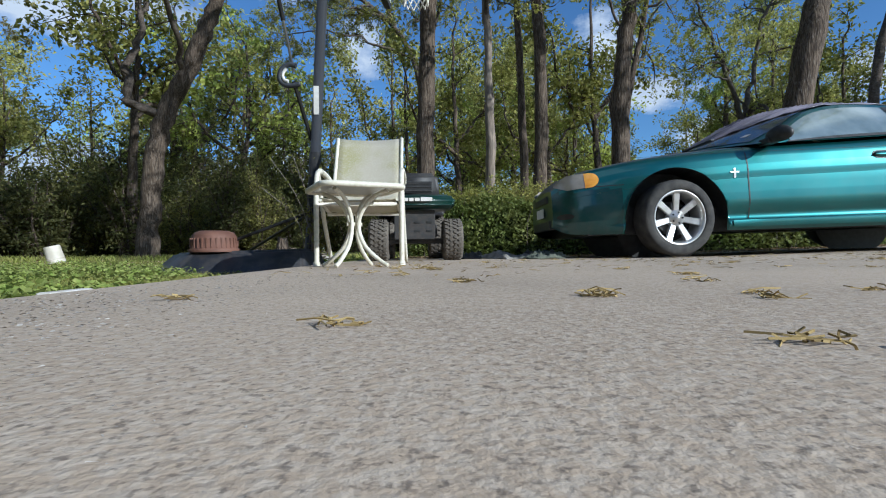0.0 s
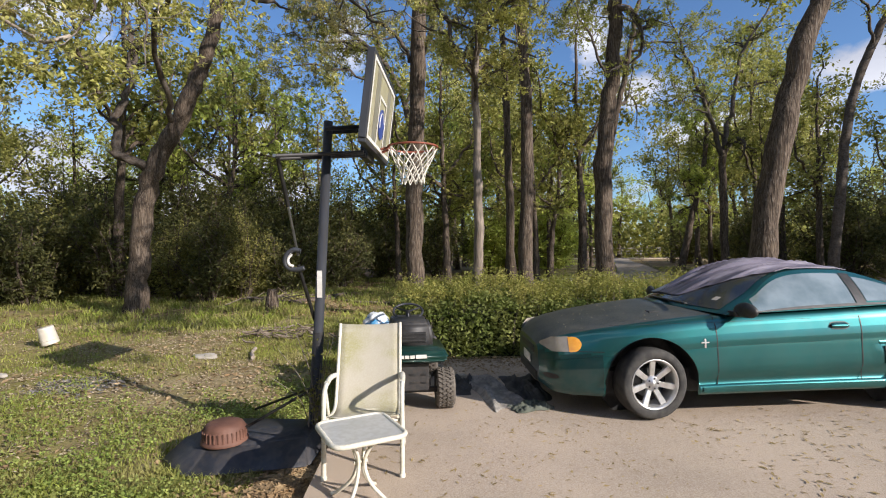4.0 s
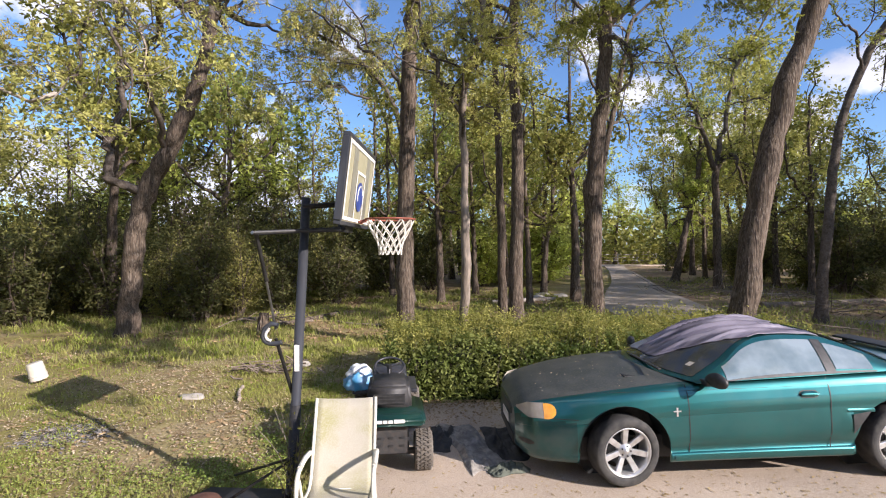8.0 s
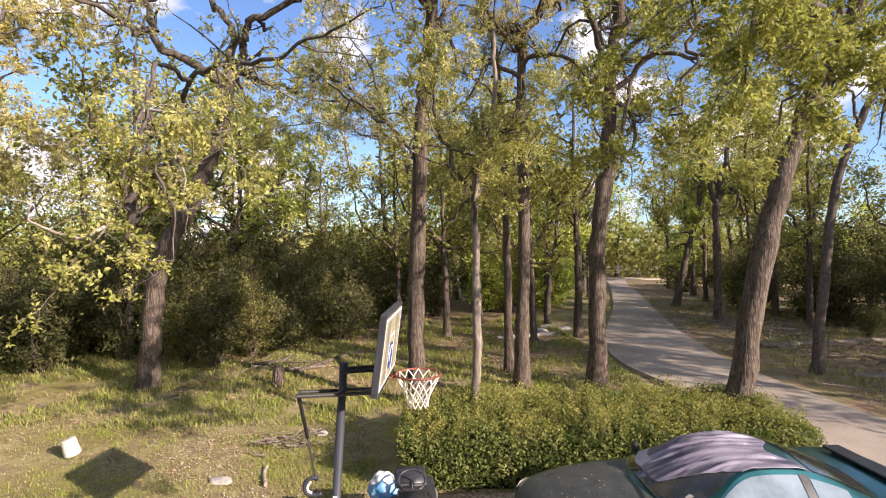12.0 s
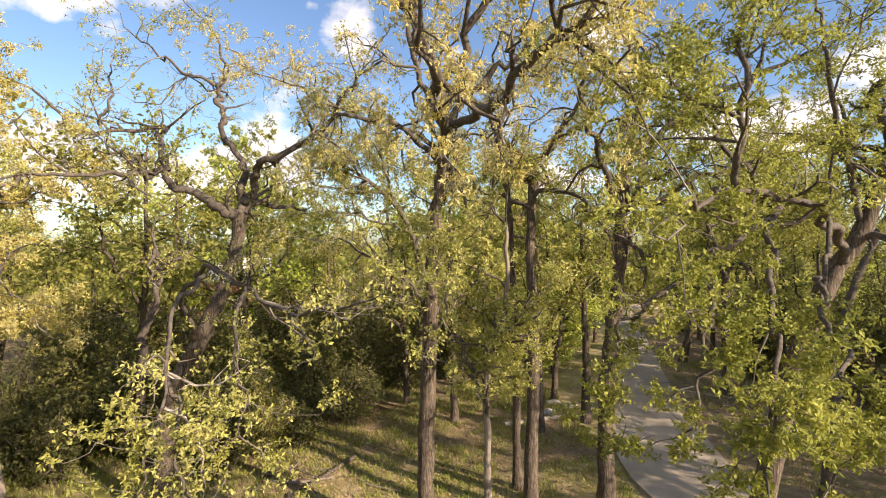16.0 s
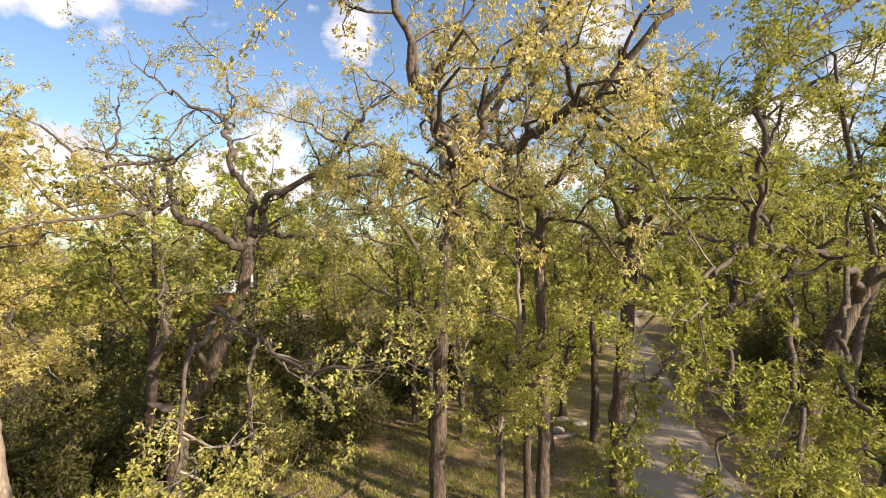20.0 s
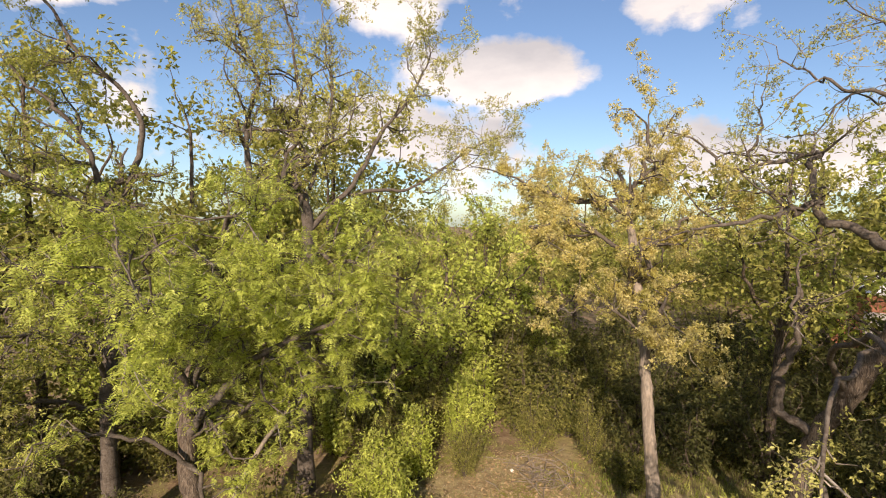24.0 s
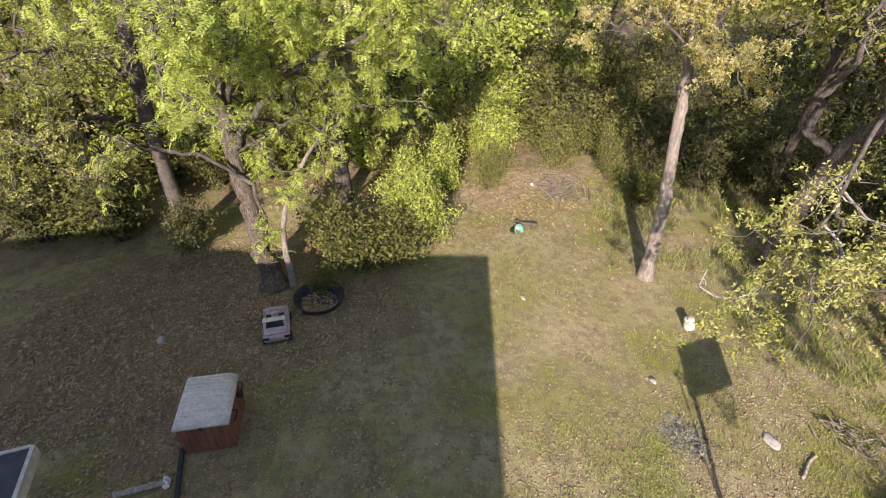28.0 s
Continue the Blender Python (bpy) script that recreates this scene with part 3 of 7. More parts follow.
# ---- trees near the drive ----
crooked = tree("oak_tree", [
    ([(-7.8, 13.5, -0.15), (-7.68, 13.5, 1.7), (-7.32, 13.5, 3.6), (-6.68, 13.5, 4.9), (-6.05, 13.4, 6.1), (-5.7, 13.4, 7.3), (-5.53, 13.4, 8.45)], 0.27, 0.16, 0.97, 1.0, 0.5),
    ([(-7.35, 13.5, 3.7), (-8.12, 13.45, 4.25), (-8.0, 13.4, 5.2), (-7.7, 13.4, 6.1), (-7.8, 13.3, 7.4)], 0.13, 0.06, 0.8, 0.9, 0.6),
    ([(-5.53, 13.4, 8.4), (-5.9, 13.4, 8.6), (-6.5, 13.3, 8.85), (-7.1, 13.2, 9.05), (-7.25, 12.9, 9.5), (-7.33, 12.2, 9.45), (-7.42, 10.6, 9.25), (-7.65, 9.3, 9.05)], 0.15, 0.03, 0.4, 0.8, 0.5),
    ([(-7.25, 13.0, 9.5), (-7.73, 13.6, 10.35), (-8.1, 13.9, 10.95), (-9.6, 13.2, 10.6), (-10.4, 12.4, 11.5)], 0.09, 0.03, 0.3, 0.8, 0.5),
    ([(-9.28, 13.4, 10.8), (-9.1, 13.6, 11.6), (-9.15, 13.8, 12.5)], 0.05, 0.02, 0.2, 0.9, 0.5),
    ([(-5.53, 13.4, 8.4), (-5.45, 13.4, 9.3), (-5.55, 13.4, 9.85), (-5.85, 13.4, 10.4), (-6.1, 13.4, 11.2), (-6.2, 13.4, 11.8), (-5.85, 13.3, 12.35), (-6.1, 13.2, 13.4)], 0.12, 0.025, 0.45, 1.0, 0.45),
    ([(-6.2, 13.4, 11.9), (-7.2, 13.0, 12.4), (-8.3, 12.6, 13.1)], 0.05, 0.015, 0.2, 1.0, 0.45),
    ([(-5.5, 13.4, 8.5), (-5.15, 13.2, 9.2), (-4.9, 13.0, 9.7), (-3.9, 12.6, 10.1), (-2.95, 12.2, 10.6), (-2.3, 11.8, 11.4), (-1.5, 11.4, 11.8)], 0.12, 0.025, 0.4, 0.8, 0.45),
    ([(-6.75, 13.4, 4.9), (-6.2, 11.6, 6.3), (-4.9, 9.7, 7.1), (-3.4, 8.0, 7.0), (-2.1, 6.9, 6.7), (-1.2, 6.2, 6.9)], 0.075, 0.015, 0.45, 0.6, 0.4),
    ([(-4.6, 9.2, 7.0), (-4.3, 7.4, 6.6), (-3.9, 6.4, 5.4), (-4.2, 6.0, 4.2)], 0.045, 0.012, 0.3, 0.62), ([(-3.4, 8.0, 7.0), (-3.1, 6.8, 6.2), (-2.8, 6.2, 5.1)], 0.035, 0.01, 0.25, 0.7),
    ([(-3.95, 6.6, 5.7), (-3.5, 6.0, 4.7), (-3.4, 5.9, 4.0)], 0.03, 0.01, 0.15, 0.65)],
    LEAF_FRESH, "crooked oak with pale sunlit trunk and yellow-green spring leaves", seed=11, crown=2.2, per_tip=14, side=0.9)
bare, rng = [], np.random.default_rng(90)
for start, way, size in (((-4.1, 6.8, 5.8), (0.5, -0.4, -0.25), 1.3), ((-3.9, 6.4, 5.4), (0.7, 0.1, -0.3), 1.2), ((-4.2, 6.0, 4.1), (-0.7, -0.1, -0.25), 1.2)):
    grow(rng, start, way, size, 0.026, 1, 2, bare, [], 0.0, 0.4)
part("dead_bough", mesh_of("dead_bough", *joined([tube_arrays(q, r, s) for q, r, s in bare]), DEADWOOD, True), None, crooked, "bare bleached dead twigs")
tree("oak_tree", [([(-0.35, 12.1, -0.15), (-0.38, 12.1, 2.8), (-0.3, 12.0, 6.4), (-0.15, 12.0, 8.2), (0.08, 12.0, 10.5)], 0.22, 0.14, 0.8),
                  ([(0.08, 12.0, 10.4), (-0.5, 11.9, 11.6), (-0.9, 11.7, 13.2)], 0.10, 0.05, 0.2), ([(0.08, 12.0, 10.4), (0.9, 11.9, 11.6), (1.7, 11.8, 12.1), (2.8, 11.6, 13.2)], 0.10, 0.05, 0.2),
                  ([(-0.3, 12, 6.0), (-1.4, 11.8, 7.1), (-2.5, 11.7, 7.8)], 0.05, 0.02, 0.2), ([(0.0, 12.0, 9.9), (-1.2, 11.6, 10.5), (-2.7, 11.4, 10.8), (-3.7, 11.2, 11.3)], 0.07, 0.02, 0.2),
                  ([(0.05, 11.9, 10.2), (-0.1, 9.4, 10.5), (-0.22, 6.6, 9.5), (-0.15, 4.7, 9.45), (-0.5, 4.3, 10.1), (-0.85, 4.1, 11.0)], 0.11, 0.025, 0.5, 0.65),
                  ([(-0.15, 4.7, 9.45), (0.3, 4.6, 10.3), (0.7, 4.8, 11.3)], 0.05, 0.02, 0.2, 0.6),
                  ([(0.08, 11.9, 10.4), (0.6, 9.8, 10.35), (0.83, 7.8, 10.05), (0.8, 5.7, 9.75), (1.6, 4.8, 10.4), (2.5, 4.6, 11.1)], 0.11, 0.025, 0.45, 0.65),
                  ([(0.0, 11.9, 9.7), (-0.9, 8.6, 9.8), (-1.5, 6.0, 9.3)], 0.07, 0.02, 0.5, 0.5)],
     LEAF_GOLD, "tall straight oak with grey furrowed bark and golden catkins", seed=12, crown=2.5, per_tip=17, side=0.85, catkins=2, leaf_size=0.026)
tree("oak_tree", [([(0.78, 9.25, -0.15), (0.8, 9.25, 1.8), (0.85, 9.25, 3.6), (0.78, 9.25, 5.1), (1.15, 9.25, 6.4), (1.2, 9.25, 8.0)], 0.095, 0.04, 0.42),
                  ([(0.8, 9.25, 4.9), (0.1, 9.3, 6.0), (-0.3, 9.3, 7.2)], 0.05, 0.02, 0.2)],
     LEAF_FRESH, "slender pale-barked young oak rising out of the hedge", seed=13, crown=1.7, per_tip=22, side=1.7, bark=BARK_PALE, leaf_size=0.034)
tree("oak_tree", [([(2.52, 13.3, -0.15), (2.6, 13.5, 4.4), (2.62, 13.6, 7.5), (2.6, 13.6, 9.6)], 0.19, 0.11, 0.75),
                  ([(2.6, 13.6, 9.6), (3.3, 13.4, 11.0), (4.6, 13.2, 12.6)], 0.09, 0.04, 0.1), ([(2.6, 13.6, 9.4), (1.7, 13.3, 10.4), (1.3, 13.0, 12.0)], 0.09, 0.04, 0.1)],
     LEAF_GOLD, "tall slim oak with forked top and thin golden leaves", seed=14, crown=2.6, per_tip=13, side=0.8, catkins=1)
tree("oak_tree", [([(2.45, 15.0, -0.15), (2.4, 15.0, 4.0), (2.2, 15.0, 8.0), (1.9, 15.1, 11.0)], 0.14, 0.06, 0.6)], LEAF_OLIVE, "dark thin oak standing close to its neighbour", seed=15, crown=2.0, per_tip=16)
tree("oak_tree", [([(4.45, 12.9, -0.15), (4.55, 12.9, 4.2), (4.75, 12.9, 6.4), (4.85, 12.9, 8.8), (5.2, 12.8, 11.0)], 0.235, 0.13, 0.6),
                  ([(4.8, 12.8, 8.5), (5.6, 12.0, 8.8), (6.5, 11.4, 8.5), (7.4, 10.8, 8.2)], 0.075, 0.02, 0.3), ([(4.8, 12.9, 8.6), (3.6, 11.6, 10.2), (3.0, 10.4, 11.6)], 0.10, 0.04, 0.2),
                  ([(5.0, 12.8, 9.5), (6.6, 12.4, 11.2), (8.4, 12.0, 12.0), (9.8, 11.6, 12.8)], 0.10, 0.03, 0.2), ([(4.85, 12.9, 8.0), (6.3, 12.2, 9.2), (7.8, 11.6, 9.7)], 0.08, 0.03, 0.2)],
     LEAF_OAK_SHADED, "stout oak with dark rough bark beside the lane", seed=16, crown=2.6, per_tip=19, side=0.85)
tree("oak_tree", [([(6.3, 18.0, -0.1), (6.5, 18.0, 4.4), (7.1, 18.0, 7.6), (7.6, 18.0, 10.4)], 0.15, 0.07, 0.55), ([(6.9, 18.0, 6.6), (5.8, 17.6, 8.6), (5.2, 17.4, 10.2)], 0.06, 0.02, 0.2)],
     LEAF_OAK_SHADED, "thin dark oak leaning towards the lane", seed=28, crown=2.2, per_tip=14)
tree("oak_tree", [([(5.7, 9.0, -0.1), (5.98, 9.1, 1.0), (6.6, 9.2, 4.0), (7.5, 9.2, 6.7), (8.1, 9.1, 8.0), (8.7, 8.9, 9.6)], 0.25, 0.13, 0.8),
                  ([(7.8, 9.1, 7.3), (6.6, 7.9, 8.0), (4.8, 6.7, 8.3), (3.5, 6.1, 8.4), (2.35, 4.8, 8.0)], 0.09, 0.02, 0.35, 0.8),
                  ([(4.8, 6.7, 8.2), (3.5, 6.2, 7.4), (2.3, 5.9, 6.8), (1.9, 5.7, 6.2)], 0.05, 0.012, 0.25, 0.6), ([(3.4, 6.2, 7.3), (3.2, 5.8, 6.2), (2.9, 5.6, 5.3)], 0.035, 0.01, 0.2, 0.5),
                  ([(6.2, 7.6, 8.1), (5.4, 6.6, 7.2), (4.8, 6.0, 6.2), (4.5, 5.8, 5.4)], 0.045, 0.012, 0.3, 0.6), ([(4.6, 6.6, 8.2), (4.2, 7.2, 9.3), (3.4, 7.6, 10.4)], 0.05, 0.02, 0.2),
                  ([(8.0, 9.1, 7.7), (8.2, 7.6, 7.9), (7.6, 6.0, 7.8), (6.6, 4.8, 7.4)], 0.07, 0.02, 0.3, 0.8), ([(8.1, 9.1, 8.0), (7.6, 8.7, 9.4), (6.9, 8.3, 10.8), (6.3, 8.0, 11.8)], 0.07, 0.02, 0.3),
                  ([(3.7, 6.1, 8.3), (3.55, 5.6, 9.1), (3.8, 5.6, 10.6), (4.9, 5.6, 11.4)], 0.05, 0.02, 0.2),
                  ([(4.8, 6.7, 8.2), (3.9, 5.4, 7.2), (3.3, 4.5, 6.2), (3.0, 4.1, 5.3)], 0.045, 0.012, 0.4, 0.42), ([(5.4, 6.6, 7.2), (4.5, 5.2, 6.6), (4.1, 4.6, 5.9), (3.8, 4.4, 5.3)], 0.04, 0.012, 0.35, 0.42)],
     LEAF_OAK_SHADED, "leaning oak with pale ridged trunk at the end of the hedge", seed=17, crown=2.0, per_tip=21, side=1.05)
tree("oak_tree", [([(11.55, 14.1, -0.1), (11.9, 14.2, 3.2), (12.5, 14.3, 6.0), (13.4, 14.3, 8.2), (14.2, 14.2, 9.6)], 0.155, 0.08, 0.75), ([(13.0, 14.3, 7.3), (12.4, 14.0, 8.4), (11.4, 13.8, 9.2)], 0.05, 0.02, 0.2)],
     LEAF_OAK_SHADED, "bent dark-barked oak across the lane", seed=18, crown=2.2, per_tip=16, bark=BARK_LIMB)
tree("oak_tree", [([(14.45, 24, -0.1), (14.4, 24, 3.4), (14.35, 24, 6.1)], 0.2, 0.16, 0.95), ([(14.35, 24, 6.0), (13.4, 23.8, 8.0), (12.6, 23.7, 10.2), (11.6, 23.6, 12.0)], 0.13, 0.04, 0.35),
                  ([(14.35, 24, 6.1), (14.9, 24, 8.6), (15.3, 24, 10.8), (16.9, 23.8, 13.4)], 0.13, 0.04, 0.35), ([(13.5, 23.8, 7.8), (12.0, 23.4, 8.4), (11.2, 23.2, 8.6)], 0.06, 0.02, 0.3),
                  ([(15.0, 24, 9.2), (16.4, 23.8, 9.6), (17.6, 23.6, 10.4)], 0.06, 0.02, 0.3)],
     LEAF_OAK_SHADED, "oak across the lane with a wide forked top", seed=19, crown=2.4, per_tip=11, leaf_size=0.05)
tree("oak_tree", [([(15.7, 30.8, -0.1), (16.4, 30.8, 3.0), (17.2, 30.8, 6.5), (17.4, 30.8, 10)], 0.24, 0.1, 0.4)], LEAF_GREEN, "slanting oak deep in the wood", seed=20, crown=2.8, per_tip=18, leaf_size=0.06)
tree("oak_tree", [([(-11.4, 31.5, -0.1), (-11.4, 31.5, 4.0), (-11.35, 31.5, 7.4)], 0.26, 0.2, 0.95), ([(-11.35, 31.5, 7.2), (-12.6, 31.3, 8.8), (-13.8, 31.2, 9.4)], 0.12, 0.03, 0.3),
                  ([(-11.35, 31.5, 7.3), (-12.0, 31.4, 10.0), (-12.4, 31.3, 12.8)], 0.13, 0.03, 0.3), ([(-11.35, 31.5, 7.4), (-10.9, 31.4, 10.2), (-10.6, 31.3, 13.2)], 0.13, 0.03, 0.3),
                  ([(-11.3, 31.5, 7.3), (-9.9, 31.3, 9.0), (-8.8, 31.2, 10.6)], 0.12, 0.03, 0.3), ([(-11.3, 31.5, 6.8), (-9.8, 31.3, 7.6), (-8.6, 31.2, 7.9)], 0.09, 0.03, 0.3)],
     LEAF_OAK_SHADED, "far oak with a fan of dark limbs", seed=21, crown=2.4, per_tip=12, side=0.9, bark=BARK_LIMB, leaf_size=0.07)
tree("oak_tree", [([(-0.5, 21.0, -0.1), (-0.7, 21.0, 4.0), (-0.9, 20.9, 7.2), (-1.7, 20.8, 9.0), (-3.2, 20.6, 10.4), (-5.0, 20.4, 11.2)], 0.17, 0.05, 0.6),
                  ([(-1.2, 20.8, 8.0), (-2.6, 20.5, 8.6), (-4.4, 20.2, 8.8), (-6.0, 20.0, 8.6)], 0.06, 0.02, 0.3), ([(-1.9, 20.7, 9.2), (-2.4, 20.5, 11.0), (-3.4, 20.3, 12.8)], 0.07, 0.02, 0.3),
                  ([(-1.0, 20.9, 7.4), (-0.2, 20.8, 9.6), (0.4, 20.7, 11.6)], 0.08, 0.02, 0.3), ([(-2.6, 20.6, 10.0), (-4.2, 20.3, 9.8), (-5.6, 20.1, 10.0)], 0.05, 0.02, 0.3)],
     LEAF_OLIVE, "arching oak with a fan of fine dark branches", seed=29, crown=2.4, per_tip=15, side=1.25, bark=BARK_LIMB, leaf_size=0.04)
tree("oak_tree", [([(-8.9, 9.65, -0.15), (-9.2, 9.85, 2.3), (-9.5, 9.95, 4.4), (-9.7, 9.9, 6.0), (-10.0, 9.9, 8.3), (-10.6, 10.0, 9.7)], 0.19, 0.09, 0.62),
                  ([(-10.5, 10, 9.6), (-10.2, 10.2, 10.6), (-9.9, 10.3, 11.4)], 0.08, 0.04, 0.1), ([(-10.0, 9.9, 8.3), (-9.6, 10.8, 9.0), (-9.3, 11.5, 9.3)], 0.07, 0.03, 0.15),
                  ([(-10.0, 9.9, 8.0), (-10.8, 8.6, 8.8), (-11.2, 7.4, 8.9)], 0.07, 0.03, 0.15), ([(-10.5, 10, 9.6), (-11.8, 9.0, 9.7), (-12.8, 8.2, 10.4)], 0.07, 0.03, 0.1),
                  ([(-9.7, 9.9, 6.0), (-9.1, 9.75, 6.6), (-8.7, 9.6, 6.9)], 0.05, 0.02, 0.1),
                  ([(-9.7, 9.9, 6.0), (-8.9, 9.3, 6.4), (-8.5, 9.2, 6.5)], 0.04, 0.015, 0.2, 0.4, 0.5), ([(-9.7, 9.9, 6.2), (-10.4, 9.2, 6.7), (-11.2, 8.7, 6.6)], 0.04, 0.015, 0.2, 0.6, 0.6)],
     LEAF_GOLD, "oak with pale sunlit trunk and a golden-yellow crown", seed=32, crown=1.9, per_tip=32, side=1.35, bark=BARK_PALE, catkins=2)
tree("elm_tree", [([(-13.2, -0.4, -0.15), (-13.8, -0.5, 1.7), (-14.3, -0.6, 3.2), (-14.6, -0.5, 5.2), (-14.8, 0.2, 7.6)], 0.30, 0.14, 0.35),
                  ([(-14.4, -0.6, 3.6), (-13.2, 0.6, 5.4), (-11.8, 1.8, 6.6), (-10.6, 2.6, 7.1)], 0.11, 0.03, 0.3), ([(-14.5, -0.5, 4.6), (-12.8, -1.2, 6.4), (-11.2, -1.4, 7.4), (-9.6, -1.0, 7.6)], 0.11, 0.03, 0.3),
                  ([(-14.7, 0, 6.6), (-13.0, 2.0, 8.0), (-11.6, 3.6, 7.8)], 0.09, 0.03, 0.2), ([(-14.4, -0.6, 3.6), (-13.6, 1.6, 4.6), (-12.9, 3.0, 4.9)], 0.07, 0.02, 0.3, 0.6, 0.5),
                  ([(-14.8, 0.2, 7.4), (-13.0, 0.4, 8.8), (-11.4, 0.6, 8.8)], 0.08, 0.02, 0.2), ([(-14.5, -0.5, 4.8), (-13.2, 0.2, 6.6), (-11.8, 0.3, 7.4)], 0.08, 0.02, 0.3),
                  ([(-14.0, -0.5, 3.0), (-13.6, -2.2, 4.3), (-13.0, -3.4, 4.4)], 0.06, 0.02, 0.5, 0.5, 0.3)],
     LEAF_GREEN, "broad elm in bright green leaf over the back lawn", seed=23, crown=2.4, per_tip=27, side=1.25, lift=-0.02, feather=True)
tree("elm_tree", [([(-12.95, 0.1, -0.15), (-13.3, 0.15, 1.7), (-13.2, 0.8, 3.2), (-12.6, 1.6, 4.6)], 0.10, 0.04, 0.4)], LEAF_GREEN, "thin elm stem beside a larger trunk", seed=24, crown=0.9, per_tip=9, bark=BARK_PALE, feather=True)
tree("oak_tree", [([(-17.4, 2.9, -0.15), (-17.4, 2.9, 5.0), (-17.2, 3.0, 8.6), (-17.0, 2.8, 9.9)], 0.26, 0.16, 0.95),
                  ([(-17.0, 2.8, 9.8), (-16.9, 2.5, 10.4), (-16.8, 2.9, 11.0), (-16.8, 2.5, 11.7), (-16.9, 2.7, 12.5), (-17.1, 2.4, 14.4), (-17.2, 2.1, 16.2)], 0.11, 0.025, 0.3),
                  ([(-17.0, 2.8, 9.8), (-16.8, 1.5, 9.9), (-16.7, 1.1, 11.1), (-16.8, 1.3, 12.0), (-16.9, 1.5, 13.3), (-17.0, 1.0, 14.4), (-17.0, 0.4, 16.4)], 0.11, 0.025, 0.3),
                  ([(-17.0, 3.0, 10.0), (-17.4, 4.0, 13.0), (-17.5, 3.5, 15.2)], 0.07, 0.02, 0.25), ([(-17.2, 3.0, 8.6), (-16.8, 4.6, 10.7), (-16.8, 5.4, 12.1), (-16.9, 6.5, 13.3), (-17.0, 7.3, 14.8)], 0.10, 0.025, 0.35),
                  ([(-16.9, 4.2, 9.9), (-16.6, 6.5, 10.3), (-16.5, 8.1, 11.1), (-16.4, 9.1, 12.0)], 0.07, 0.02, 0.3)],
     LEAF_FRESH, "tall open oak with bare twisting boughs", seed=25, crown=2.6, per_tip=14, side=1.0, bark=BARK_LIMB)
tree("oak_tree", [([(-17.0, -2.6, -0.15), (-17.0, -2.4, 5.0), (-17.0, -2.2, 8.0), (-17.0, -2.4, 9.3)], 0.22, 0.13, 0.8),
                  ([(-17.0, -2.4, 9.2), (-16.9, -2.6, 10.1), (-16.8, -3.2, 11.4), (-16.7, -3.9, 12.2), (-16.6, -4.6, 13.0)], 0.09, 0.025, 0.3),
                  ([(-17.0, -2.3, 8.6), (-17.1, -1.7, 11.0), (-17.1, -2.0, 12.3), (-17.0, -3.0, 13.3), (-17.0, -3.5, 14.2), (-17.0, -4.2, 15.1)], 0.09, 0.025, 0.4),
                  ([(-17.0, -2.3, 9.0), (-16.4, -5.0, 10.6), (-15.8, -7.0, 12.2)], 0.08, 0.03, 0.2), ([(-17.0, -2.4, 6.8), (-16.0, -4.8, 8.2), (-15.0, -7.4, 8.8)], 0.08, 0.03, 0.2),
                  ([(-17.0, -2.5, 3.6), (-15.6, -4.2, 4.8), (-14.4, -6.2, 5.2)], 0.08, 0.03, 0.3), ([(-17.0, -2.5, 4.6), (-15.4, -3.0, 6.0), (-13.6, -4.0, 6.6)], 0.08, 0.03, 0.3), ([(-17.0, -2.4, 5.6), (-16.6, -5.5, 6.8), (-15.6, -8.5, 7.0)], 0.08, 0.03, 0.3)],
     LEAF_OAK_SHADED, "tall open oak behind the elm", seed=26, crown=2.6, per_tip=16, side=1.0, bark=BARK_LIMB)

tree("oak_tree", [([(-19.0, -8.6, -0.15), (-18.8, -8.4, 2.0), (-18.2, -8.0, 3.8), (-17.9, -7.6, 6.0), (-18.0, -7.2, 8.0)], 0.22, 0.08, 0.4), ([(-18.4, -8.1, 3.0), (-16.6, -6.8, 4.6), (-15.2, -5.6, 5.0), (-14.0, -4.6, 4.6)], 0.09, 0.03, 0.3),
                  ([(-18.2, -8.0, 3.9), (-16.8, -8.4, 5.6), (-15.6, -8.8, 6.4)], 0.09, 0.03, 0.3)], LEAF_FRESH, "low-branched oak at the back lawn's edge", seed=27, crown=2.2, per_tip=16)

# ---- woodland ----
protos = []
for n, (leaf, label, h, crown, bare) in enumerate(((LEAF_OLIVE, "woodland oak with olive spring leaves", 11, 2.6, 0.42), (LEAF_FRESH, "tall woodland oak in fresh leaf", 12.5, 2.8, 0.45),
                                                   (LEAF_GREEN, "leafy bright green woodland elm", 9, 2.4, 0.3), (LEAF_OLIVE, "thin leafy woodland oak tree", 10, 2.0, 0.4))):
    lean = ((0.5, 0.3), (-0.4, 0.5), (0.3, -0.4), (-0.2, 0.2))[n]
    protos.append(tree("woodland_tree", [([(0, 0, -0.2), (lean[0] * 0.3, lean[1] * 0.3, h * 0.3), (lean[0], lean[1], h * 0.6), (lean[0] * 1.2, lean[1], h)], 0.2, 0.05, bare),
                                         ([(lean[0] * 0.8, lean[1] * 0.8, h * 0.5), (lean[0] + 1.6, lean[1] - 0.8, h * 0.68), (lean[0] + 2.6, lean[1] - 1.0, h * 0.85)], 0.08, 0.03, 0.2),
                                         ([(lean[0] * 0.8, lean[1] * 0.8, h * 0.45), (lean[0] - 1.5, lean[1] + 1.0, h * 0.6), (lean[0] - 2.2, lean[1] + 1.4, h * 0.8)], 0.08, 0.03, 0.2)],
                       leaf, label, seed=40 + n, crown=crown, leaf_size=0.115, per_tip=10, most=2, side=0.7, coarse=True, group="woodland trees", spread=0.2))


